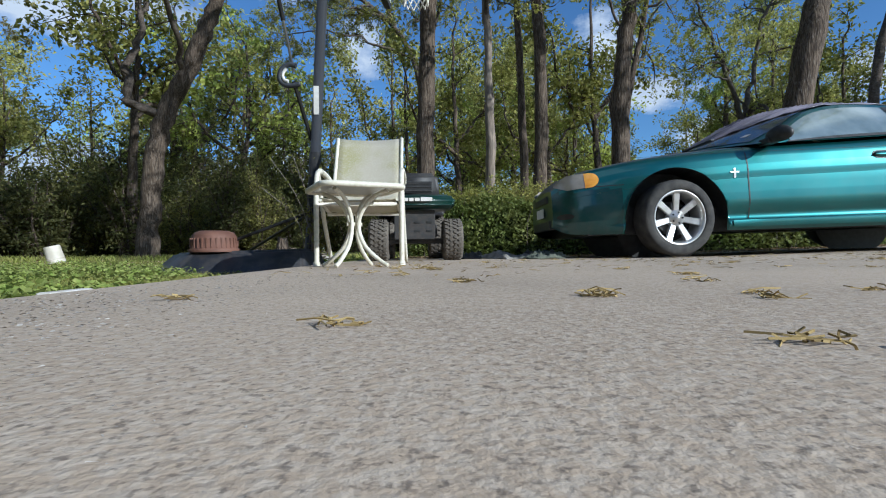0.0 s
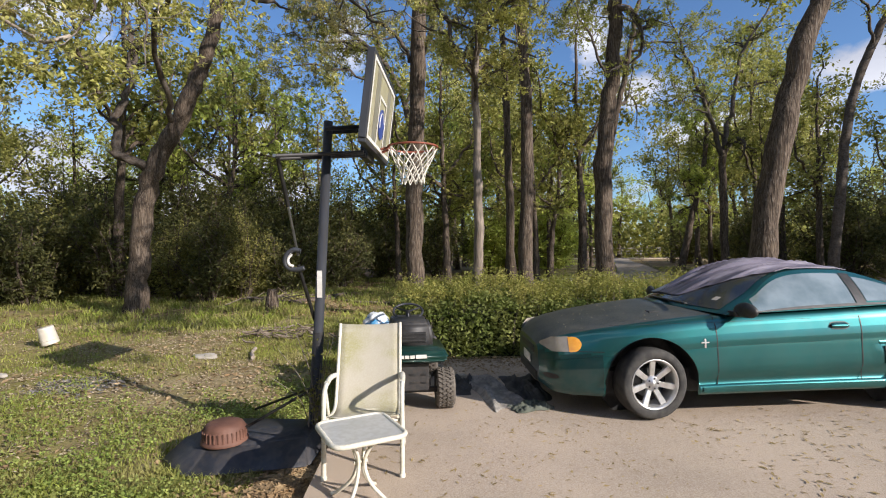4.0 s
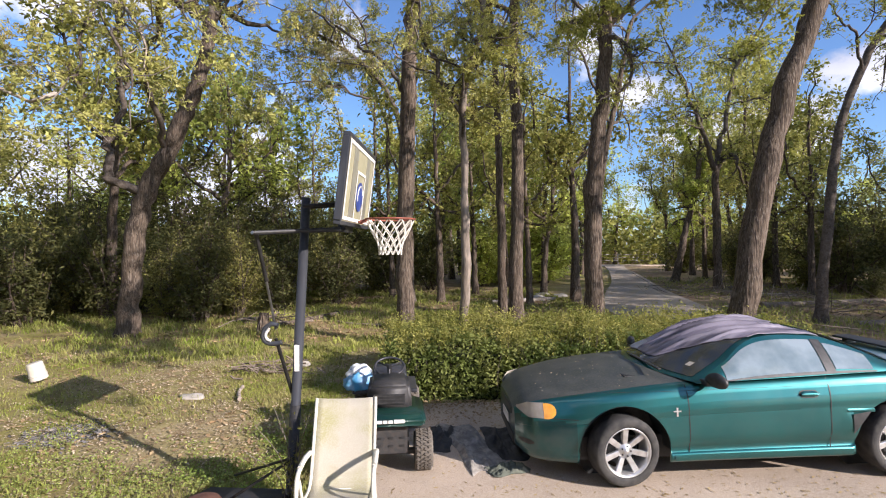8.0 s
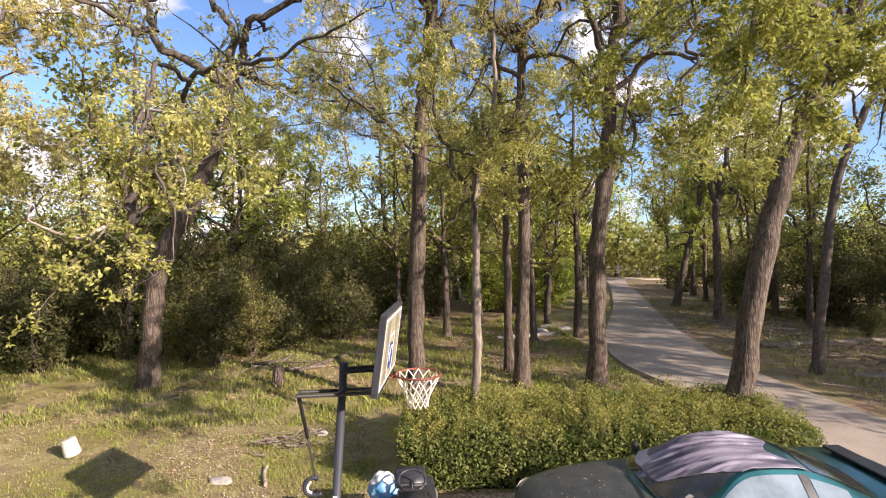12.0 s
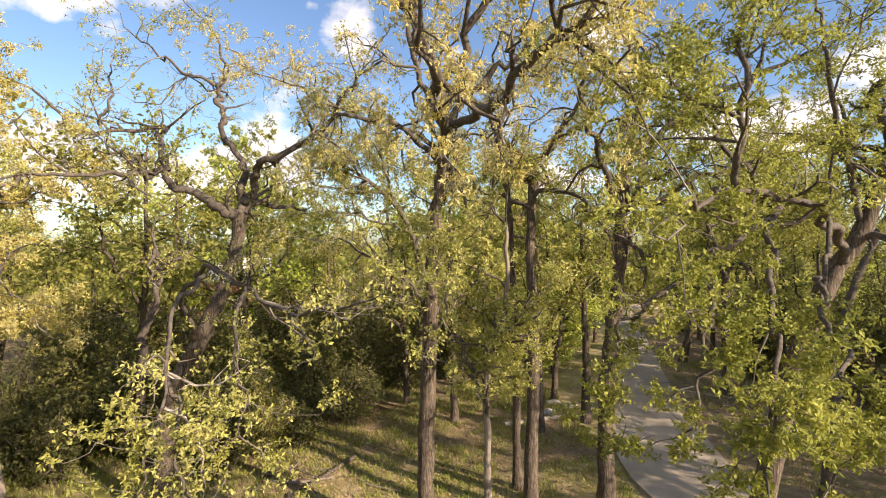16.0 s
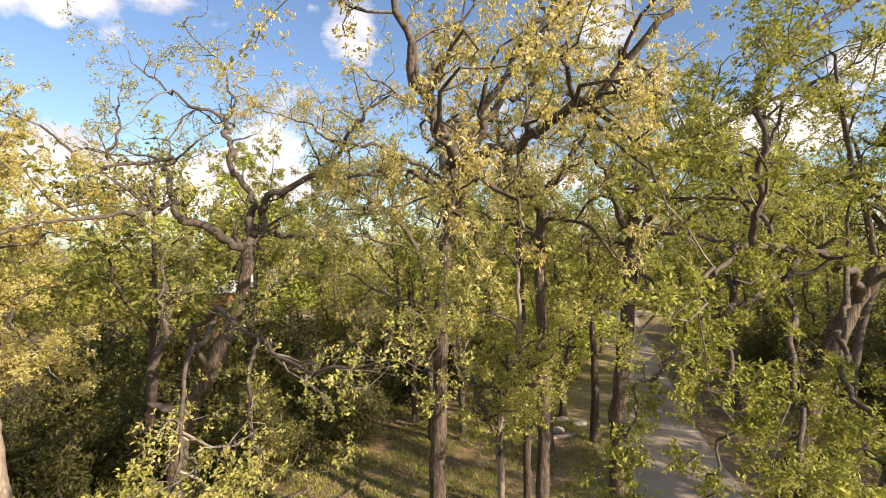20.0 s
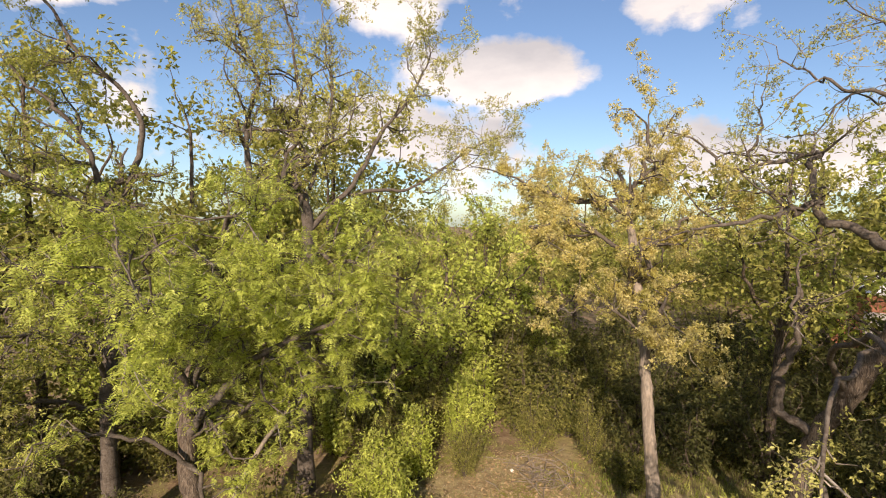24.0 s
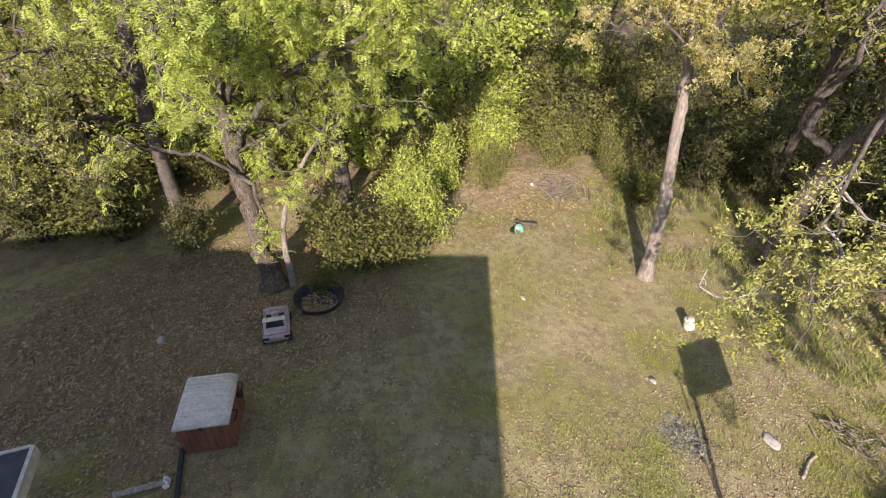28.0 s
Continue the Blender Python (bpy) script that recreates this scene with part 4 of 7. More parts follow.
def bush(name, leaf, label, seed, wide, high, count, group, leaf_size=0.06, slim=0.4):
    """A dense many-stemmed shrub with an uneven outline."""
    rng = np.random.default_rng(seed)
    root = thing(name, Matrix(), label, "shrub", group)
    tubes, pts = [], []
    for _ in range(16):
        a, reach = rng.uniform(0, 6.28), rng.uniform(0.15, 1.0) * wide
        top = np.array([math.cos(a) * reach, math.sin(a) * reach, high * rng.uniform(0.55, 1.0) * (1.1 - 0.5 * reach / wide)])
        line = smooth_line([(rng.normal() * 0.12, rng.normal() * 0.12, -0.15), top * (0.4, 0.4, 0.5) + rng.normal(size=3) * 0.12, top], 9)
        tubes.append(tube_arrays(line, np.linspace(0.05, 0.012, 9), 5))
        for p in line[2:]:
            for _ in range(2):
                tip = p + rng.normal(size=3) * (0.42, 0.42, 0.26) * wide * 0.45
                tip[2] = max(tip[2], 0.25)
                tubes.append(tube_arrays([p, (p + tip) / 2 + rng.normal(size=3) * 0.06, tip], [0.012, 0.008, 0.004], 3))
                pts.append(tip)
    pts = np.array(pts)
    centres = pts[rng.integers(0, len(pts), count)] + rng.normal(size=(count, 3)) * 0.17 * np.array([1, 1, 0.8]) * wide * 0.8
    centres[:, 2] = np.maximum(centres[:, 2], 0.15)
    part("stem", mesh_of("stems", *joined(tubes), BARK), None, root)
    part("foliage", leaves_mesh("foliage", centres, leaf_size, leaf, rng, 0.3, slim), None, root)
    return root


cedars = [bush("juniper_bush", LEAF_DARK, "dense dark green juniper at the wood's edge", 60 + n, 1.5, h, 3900, "junipers", 0.085, 0.42) for n, h in enumerate((3.6, 4.6))]
shrubs = [bush("shrub", LEAF_SHRUB, "leafy green undergrowth shrub", 70 + n, 1.5, h, 3100, "undergrowth shrubs", 0.085, 0.58) for n, h in enumerate((2.4, 3.4))]
thickets = [bush("thicket", LEAF_THICKET, "tall olive-green thicket under the oaks", 80 + n, 1.9, h, 5200, "thickets", 0.075, 0.5) for n, h in enumerate((5.0, 6.2))]
bright = bush("shrub", LEAF_GREEN, "bright green sunlit shrub", 75, 1.4, 3.0, 6500, "undergrowth shrubs", 0.075)


def place(ob, x, y, turn, size):
    c = copy_thing(ob, pose(x, y, float(ground_z(x, y)) + 0.05, 0, 0, turn))
    c.scale = (size,) * 3
    return c


rng = np.random.default_rng(31)
# Dark junipers along the clearing's far side, thinning towards the lane.
for x, y, n, s in ((-15.5, 19.5, 0, 1.1), (-13.4, 20.6, 1, 1.0), (-11.6, 19.6, 0, 1.15), (-10.2, 20.8, 1, 1.1), (-8.6, 19.2, 0, 0.9), (-6.9, 18.9, 1, 0.8), (-5.4, 20.4, 1, 1.0), (-3.6, 22.8, 1, 0.95),
                   (-1.6, 25.4, 0, 1.1), (0.4, 27.5, 1, 1.0), (-17.6, 17.2, 1, 1.0), (-19.6, 14.2, 0, 1.0), (-7.0, 23.0, 1, 1.3), (-11.5, 23.5, 1, 1.35), (-15, 24, 0, 1.5), (-2.5, 28, 1, 1.35),
                   (-11.6, 28.6, 1, 1.25), (-12.6, 16.8, 0, 0.85), (27, 22, 0, 1.4), (24, 20, 1, 1.1), (30, 20, 1, 1.4), (-14.8, 17.4, 1, 0.8), (-9.9, 18.2, 0, 0.8), (22, 27, 1, 1.3), (25.5, 25, 0, 1.4), (28, 30, 1, 1.5), (20.5, 32, 0, 1.2), (31, 26, 1, 1.5), (24, 34, 1, 1.6), (20, 19, 0, 0.6)):
    place(cedars[n], x, y, rng.uniform(0, 360), s)
for x, y, n, s in ((-19.6, 11.0, 2, 1.2), (-20.4, 7.6, 2, 1.2), (-19.5, 4.6, 2, 1.0), (-20.5, 1.0, 0, 1.3), (-21.5, -3.0, 1, 1.2), (-20, -7.0, 0, 1.2),
                   (-22, -10, 1, 1.4), (-23.5, 14, 1, 1.5), (-25.5, 8, 0, 1.6), (-24.5, 3, 1, 1.6), (-26, -4, 1, 1.7), (-22, 19, 0, 1.4), (-18.3, -4.8, 0, 1.0), (-1.0, 33, 1, 1.5), (4.0, 34, 0, 1.5),
                   (-6, 30, 1, 1.5), (7.4, 30.5, 2, 1.45), (5.4, 31.5, 2, 1.5), (8.8, 35, 2, 1.6), (3.4, 29.0, 2, 1.2), (6.9, 34, 2, 1.6), (21, 40, 1, 1.3), (26, 44, 0, 1.5), (19.5, 24.5, 0, 0.7), (32, 36, 1, 1.7), (-12.9, 3.4, 0, 0.72), (-12.9, 2.2, 0, 0.8), (-13.6, 4.4, 2, 0.75), (-14.2, 1.6, 1, 0.7),
                   (-15.0, 4.6, 2, 0.8), (-12.4, 12.8, 0, 0.6), (-12.35, 0.85, 0, 0.3), (-16.4, 6.6, 2, 0.8), (-17.8, 9.2, 2, 0.9), (-18.2, 12.4, 1, 1.0), (-16.8, 13.8, 0, 0.8), (-20.5, 15.5, 2, 1.2), (-21.0, 12.5, 1, 1.3), (-17.8, 6.2, 1, 0.8)):
    place((shrubs + [bright])[n], x, y, rng.uniform(0, 360), s)
for x, y, n, s in ((-8.4, 16.9, 0, 0.62), (-6.3, 17.4, 1, 0.55), (-16.8, 15.2, 0, 0.9), (-18.5, 18.5, 1, 1.0), (-15.2, 21.8, 1, 1.0), (-12.4, 18.4, 0, 0.95), (-13.0, 22.4, 1, 0.95), (-10.4, 22.6, 0, 1.0), (-8.2, 21.4, 1, 0.85),
                   (-6.2, 22.2, 0, 0.9), (-4.6, 24.6, 1, 0.9), (-2.2, 26.8, 0, 1.0), (-8.8, 25.6, 1, 1.0), (-5.8, 27.6, 0, 1.1), (-17.5, 23.5, 0, 1.1), (-21.5, 17.0, 1, 1.0), (-19.2, 8.6, 0, 0.8), (-18.6, 5.2, 1, 0.7),
                   (-20.8, 13.8, 0, 1.0), (-16.2, 11.6, 0, 0.55), (-22.8, 9.2, 1, 1.0), (-21.5, 5.0, 0, 1.0), (-22.5, 0.5, 1, 0.9), (-20.5, -1.2, 0, 0.8), (-21.0, -6.0, 1, 0.9), (-23.5, -9.5, 0, 1.0),
                   (18.5, 28.5, 0, 0.8), (23.5, 23.5, 1, 0.8), (26.5, 18.5, 0, 0.9), (-15.8, 8.2, 0, 0.45), (-14.4, 12.8, 1, 0.45), (18.8, 2.9, 1, 1.2), (21.5, 1.6, 0, 1.5), (23.0, 5.0, 1, 1.4), (20.0, 5.8, 0, 1.4), (26.0, 3.0, 1, 1.5),
                   (17.5, 9.6, 1, 1.0), (20.2, 11.0, 0, 1.1), (22.6, 8.6, 1, 1.1), (19.4, 7.2, 0, 1.0), (25.0, 10.5, 1, 1.2)):
    place(thickets[n], x, y, rng.uniform(0, 360), s)
for x, y, n, s in ((-7.1, 16.3, 1, 0.8), (-12.3, 15.6, 0, 0.95), (-14.4, 15.2, 1, 0.85), (-10.6, 17.0, 1, 0.9), (-5.2, 18.2, 0, 0.8), (-16.6, 17.6, 1, 1.0), (-3.6, 20.6, 0, 0.8), (-16.2, -2.4, 0, 0.6), (-17.6, -4.4, 1, 0.7), (-18.6, -6.6, 0, 0.8), (19.5, 22.5, 1, 1.0), (22.5, 21.5, 0, 1.2), (21.0, 25.0, 1, 1.1), (24.5, 23.5, 0, 1.3), (17.8, 26.8, 1, 0.9), (26.5, 21.0, 1, 1.1), (19.8, 29.5, 0, 1.2), (18.2, 19.6, 0, 0.45), (23.0, 18.4, 0, 0.6)):
    place(cedars[n], x, y, rng.uniform(0, 360), s)
taken = [(-7.3, 17.7), (-17.4, 2.6), (-17, -2.6)]
count = 0
while count < 50:
    a, r = radians(rng.uniform(-58, 128)), rng.uniform(20, 62)
    x, y = -math.sin(a) * r, math.cos(a) * r
    lane = 4.6 + max(0, y - 14) * 0.28 if y < 60 else 0
    if (y > 4 and lane < x < lane + 10 + 0.1 * y) or (52 < y < 60) or min((x - p) ** 2 + (y - q) ** 2 for p, q in taken) < (2.1 if r < 40 else 2.8) ** 2 or (-4 < x < 7 and y < 27) or (x > 0 and r < 26):
        continue
    taken.append((x, y))
    place(protos[int(rng.integers(0, 4))], x, y, rng.uniform(0, 360), rng.uniform(0.75, 1.15))
    count += 1
for ob, x, y, s in ((protos[3], 0.75, 20.8, 0.9), (protos[3], 4.2, 19.5, 0.75), (protos[3], 2.6, 25.0, 0.85), (protos[2], 5.6, 23.2, 0.8), (protos[3], -1.4, 23.0, 0.8), (protos[1], 4.8, 28.5, 0.85), (protos[2], 0.8, 30.0, 0.9), (protos[0], 12.6, 39.5, 0.9), (protos[3], 12.0, 36.5, 0.8), (protos[1], 19.5, 29.0, 1.0), (protos[3], 17.6, 22.0, 0.9), (protos[0], 16.5, 9.5, 0.9), (protos[1], 19.0, 6.0, 0.9),
                    (protos[0], 23.5, 8.0, 1.0), (protos[1], 26.0, 15.5, 1.0), (protos[0], 28.0, 11.0, 1.05), (protos[3], 21.5, 12.5, 1.0), (protos[2], -9.6, 23.4, 1.1), (protos[0], 6.3, 20.4, 0.95), (protos[0], -19.0, 21.5, 0.7), (protos[1], -22.5, 24.5, 0.8), (protos[3], -17.0, 25.0, 0.8), (protos[0], -24.5, 19.5, 0.8), (protos[1], -13.0, 26.5, 0.85), (protos[2], -19.5, 6.8, 0.85), (protos[2], -21.5, 10.0, 0.9), (protos[2], -19.5, -9.5, 0.9), (protos[0], -23.0, 4.5, 1.0),
                    (protos[1], -22.0, -5.0, 1.1), (protos[0], -24.0, -1.0, 1.15), (protos[2], -22.5, 2.2, 1.0), (protos[1], -25.0, 6.5, 1.15), (protos[0], -21.5, -11.0, 1.1), (protos[2], -25.5, -8.0, 1.2), (protos[0], -27.0, 3.0, 1.2), (protos[2], -20.5, -2.8, 0.8), (protos[2], -23.0, 13.0, 1.0),
                    (protos[2], 14.0, 62.5, 1.0), (protos[0], 19.0, 64.0, 1.0), (protos[2], 24.0, 62.5, 1.1), (protos[2], 30.0, 65.0, 1.1), (protos[0], 9.5, 63.0, 1.0), (protos[0], 35.0, 63.0, 1.1), (protos[2], 28.5, 50.0, 0.9), (protos[0], 32.0, 46.0, 1.0),
                    (protos[1], 3.0, 41.0, 1.05), (protos[0], 5.5, 38.0, 1.15), (protos[1], 2.0, 36.0, 1.1),
                    (protos[0], 10.5, 45.0, 1.1), (protos[1], -2.5, 32.5, 1.05), (protos[0], 20.5, 37.5, 1.0), (protos[0], 21.8, 44.0, 1.0), (protos[0], 24.5, 39.0, 1.05), (protos[0], 27.5, 42.0, 1.1), (protos[3], 19.2, 33.5, 0.9), (protos[0], 29.0, 36.0, 1.1), (protos[1], 22.0, 30.5, 1.0), (protos[3], 18.8, 26.0, 0.95)):
    place(ob, x, y, 70 * s, s)
for ob in protos:
    ob.matrix_world = pose(-30 - 4 * protos.index(ob), 26, -0.1)
for n, ob in enumerate(cedars + shrubs + thickets + [bright]):
    ob.matrix_world = pose(-27 - 2.5 * n, 20 - 3 * n, -0.1)

# The wood goes on to the skyline.
rng = np.random.default_rng(33)
n = 80000
a, r = np.radians(rng.uniform(-70, 150, n)), rng.uniform(62, 88, n)
clump = np.array([noise.noise((math.cos(q) * s * 0.07, math.sin(q) * s * 0.07, 1.0)) for q, s in zip(a, r)])
top = 7.2 + 4.0 * clump
cloud = np.stack([-np.sin(a) * r, np.cos(a) * r, rng.beta(1.1, 1.5, n) * top], 1)
tagged(part("far_woods", leaves_mesh("far_woods", cloud, 0.33, LEAF_OLIVE, rng, 0.3, 0.7), None), "distant hazy green treetops on the skyline", "woods", kind="stuff")


# ---- basketball hoop ----
BLACK_PAINT = surface("black_steel", (0.014, 0.014, 0.015), (0.03, 0.029, 0.028), rough=0.5, metal=0.1, scale=14, fine=((0.08, 0.07, 0.06), 40, 0.2))
GREY_PAINT = surface("grey_steel", (0.045, 0.048, 0.056), (0.075, 0.079, 0.088), rough=0.45, metal=0.4, scale=9, stretch=(1, 1, 0.2), fine=((0.07, 0.065, 0.06), 30, 0.4))
BLACK_PLASTIC = surface("black_plastic", (0.016, 0.018, 0.024), (0.035, 0.037, 0.045), rough=0.42, scale=5, fine=((0.12, 0.10, 0.08), 18, 0.25), bump=0.1)
WHITE_PLASTIC = surface("white_plastic", (0.78, 0.76, 0.72), (0.66, 0.63, 0.57), rough=0.5, scale=7, fine=((0.5, 0.46, 0.4), 30, 0.25))
RUST_RED = surface("orange_red_rim", (0.28, 0.075, 0.04), (0.17, 0.055, 0.035), rough=0.6, metal=0.2, scale=20)
CORD = surface("white_cord", (0.74, 0.70, 0.62), (0.58, 0.54, 0.46), rough=0.9, scale=30)
BOARD = surface("yellowed_acrylic", (0.42, 0.39, 0.25), (0.33, 0.31, 0.2), rough=0.25, scale=3, fine=((0.5, 0.47, 0.34), 12, 0.4))
BOARD_GREY = surface("grey_board_panel", (0.2, 0.19, 0.15), (0.26, 0.25, 0.2), rough=0.3, scale=3)
BLUE_PRINT = surface("blue_print", (0.03, 0.055, 0.22), (0.05, 0.08, 0.28), rough=0.4, scale=12)
STEEL = surface("bare_steel", (0.5, 0.5, 0.5), (0.36, 0.35, 0.34), rough=0.35, metal=0.9, scale=12)

hoop = thing("basketball_hoop", pose(-1.08, 4.42, 0), "portable basketball hoop with grey pole and white net on the lawn", "basketball hoop")
lean = 0.055
pipe("lower_pole", [(0, 0, 0.05), (0.9 * lean, 0, 0.9)], 0.047, BLACK_PAINT, hoop, 16)
pipe("middle_pole", [(0.88 * lean, 0, 0.88), (2.26 * lean, 0, 2.26)], 0.042, GREY_PAINT, hoop, 16, label="faded grey steel pole section")
pipe("top_pole", [(2.24 * lean, 0, 2.24), (2.72 * lean, 0, 2.72)], 0.039, BLACK_PAINT, hoop, 16)
bm = boxed(-0.021, 0.021, -0.004, 0.0, 1.2, 1.43)
bmesh.ops.translate(bm, verts=bm.verts[:], vec=(0.072, -0.043, 0))
part("height_sticker", bm, WHITE_PLASTIC, hoop, "white height scale sticker")
for y in (-0.07, 0.07):
    pipe("lower_arm", [(-0.30, y, 2.41), (0.46, y, 2.44)], 0.018, BLACK_PAINT, hoop, 8)
    pipe("upper_arm", [(0.14, y, 2.64), (0.46, y, 2.66)], 0.018, BLACK_PAINT, hoop, 8)
pipe("pivot", [(-0.29, -0.1, 2.41), (-0.29, 0.1, 2.41)], 0.014, STEEL, hoop, 8)
pipe("lift_rod", [(-0.29, 0, 2.41), (-0.2, 0, 1.98)], 0.018, BLACK_PAINT, hoop, 8)
pipe("lift_rod", [(-0.2, 0, 1.98), (-0.12, 0, 1.56)], 0.011, STEEL, hoop, 8, label="bright steel rod")
pipe("lift_rod", [(-0.12, 0, 1.48), (0.02, 0, 1.0)], 0.016, BLACK_PAINT, hoop, 8)
crank = pipe("crank_handle", [(-0.09, -0.03, 1.60), (-0.15, -0.03, 1.61), (-0.21, -0.03, 1.57), (-0.225, -0.03, 1.50), (-0.19, -0.03, 1.45), (-0.12, -0.03, 1.44), (-0.06, -0.03, 1.455)], 0.021, GREY_PAINT, hoop, 10, label="grey hooked lifting grip")
pipe("grip_pad", [(-0.165, -0.045, 1.575), (-0.195, -0.045, 1.53), (-0.185, -0.045, 1.485), (-0.15, -0.045, 1.47)], 0.013, WHITE_PLASTIC, crank, 8)
for y in (-0.42, 0.36):
    pipe("brace", [(0.02, 0.02 * (1 if y > 0 else -1), 0.42), (-0.62, y, 0.12)], 0.012, BLACK_PAINT, hoop, 8)
bm = bmesh.new()
lo = [bm.verts.new(p) for p in ((-1.16, -0.27, -0.06), (-0.80, -0.64, -0.06), (0.08, -0.48, -0.06), (0.12, 0.16, -0.06), (-0.85, 0.34, -0.06))]
hi = [bm.verts.new(p) for p in ((-0.98, -0.22, 0.1), (-0.70, -0.50, 0.1), (0.03, -0.34, 0.12), (0.05, 0.08, 0.12), (-0.78, 0.2, 0.1))]
bm.faces.new(hi)
for i in range(5):
    bm.faces.new((lo[i], lo[(i + 1) % 5], hi[(i + 1) % 5], hi[i]))
bmesh.ops.bevel(bm, geom=bm.edges[:], offset=0.025, segments=3, affect="EDGES")
part("base_tank", bm, BLACK_PLASTIC, hoop, "black plastic water base", True)
board = new("backboard")
board.parent = hoop
board.matrix_world = hoop.matrix_world @ Matrix.Translation((0.585, 0.23, 2.845)) @ pose(0, 0, 0, 0, 7, -4)
part("panel", boxed(-0.006, 0.006, -0.58, 0.58, -0.36, 0.36), BOARD, board)
for y0, y1 in ((-0.36, -0.2), (0.2, 0.36)):
    part("grey_panel", boxed(0.007, 0.010, y0, y1, -0.3, 0.33), BOARD_GREY, board)
for a in ((-0.6, 0.6, 0.345, 0.38), (-0.6, 0.6, -0.38, -0.345), (-0.61, -0.575, -0.344, 0.344), (0.575, 0.61, -0.344, 0.344)):
    part("frame_rail", boxed(-0.05, 0.012, *a, bevel=0.005), GREY_PAINT, board)
for a in ((-0.56, 0.56, 0.305, 0.335), (-0.56, 0.56, -0.335, -0.305), (-0.56, -0.53, -0.304, 0.304), (0.53, 0.56, -0.304, 0.304), (-0.18, 0.18, 0.1, 0.125), (-0.18, -0.155, -0.3, 0.099), (0.155, 0.18, -0.3, 0.099)):
    part("white_line", boxed(0.011, 0.014, *a), WHITE_PLASTIC, board)
lathe("blue_disc", [(0.0, 0.0155), (0.135, 0.0155), (0.135, 0.011)], BLUE_PRINT, board, 28, "x", "plain blue disc with a pale arc", False).location = (0, 0, -0.1)
pipe("pale_arc", [(0.017, 0.10 * math.cos(q), -0.1 + 0.10 * math.sin(q)) for q in np.linspace(0.3, 3.6, 9)], 0.005, WHITE_PLASTIC, board, 5)
part("bracket", boxed(-0.12, -0.045, -0.16, 0.16, -0.44, -0.16, 0.01), BLACK_PAINT, board)
rim = lathe("rim", [(0.222, -0.008), (0.236, -0.008), (0.236, 0.008), (0.222, 0.008), (0.222, -0.008)], RUST_RED, hoop, 40, label="dull brick-red steel rim")
rim.location = (0.87, 0.235, 2.54)
pipe("rim_neck", [(0.585, 0.16, 2.51), (0.66, 0.2, 2.535)], 0.012, RUST_RED, hoop, 8)
pipe("rim_neck", [(0.585, 0.31, 2.51), (0.66, 0.27, 2.535)], 0.012, RUST_RED, hoop, 8)
cords = []
rows = ((0.226, 0.0), (0.195, -0.075), (0.155, -0.15), (0.122, -0.215), (0.107, -0.275), (0.105, -0.33))
for k in range(12):
    for turn in (1, -1):
        line = [(r * math.cos(2 * math.pi * (k + turn * 0.5 * n) / 12), r * math.sin(2 * math.pi * (k + turn * 0.5 * n) / 12), z) for n, (r, z) in enumerate(rows)]
        cords.append(tube_arrays(line, 0.0062, 4))
part("net", mesh_of("net", *joined(cords), CORD, True), None, hoop, "white cord net").location = rim.location

weed = thing("weed", pose(-1.02, 4.36, 0.0), "leafy weed growing up beside the hoop's pole", "weed")
weed_rng = np.random.default_rng(77)
shoots, tufts = [], []
for _ in range(14):
    tip = np.array([weed_rng.normal() * 0.16, -0.06 + weed_rng.normal() * 0.12, weed_rng.uniform(0.35, 0.95)])
    line = smooth_line([(weed_rng.normal() * 0.03, -0.05, -0.05), tip * (0.35, 0.5, 0.6), tip], 8)
    shoots.append(tube_arrays(line, np.linspace(0.005, 0.002, 8), 4))
    tufts.append(line[2:].repeat(5, axis=0))
tufts = np.concatenate(tufts)
part("stalk", mesh_of("stalk", *joined(shoots), TWIG, True), None, weed)
part("foliage", leaves_mesh("foliage", tufts + weed_rng.normal(size=tufts.shape) * 0.02, 0.018, LEAF_SHRUB, weed_rng, 0.3, 0.5, rosette=True), None, weed)
TERRACOTTA = surface("brown_plastic", (0.11, 0.05, 0.034), (0.165, 0.078, 0.052), rough=0.7, scale=8, bump=0.15)
urn = thing("planter", pose(-1.70, 4.07, 0.1), "upturned brown plastic planter on the black hoop base", "planter")
urn.scale = (0.9, 0.9, 0.9)
lathe("bowl", [(0.195, 0.0), (0.2, 0.025), (0.182, 0.03), (0.172, 0.13), (0.15, 0.16), (0.11, 0.175), (0.0, 0.18)], TERRACOTTA, urn, 36)
for k in range(30):
    a = 2 * math.pi * k / 30
    b = part("rib", boxed(0.172, 0.186, -0.006, 0.006, 0.035, 0.115, 0.002), TERRACOTTA, urn)
    b.matrix_local = pose(0, 0, 0, 0, 0, math.degrees(a))

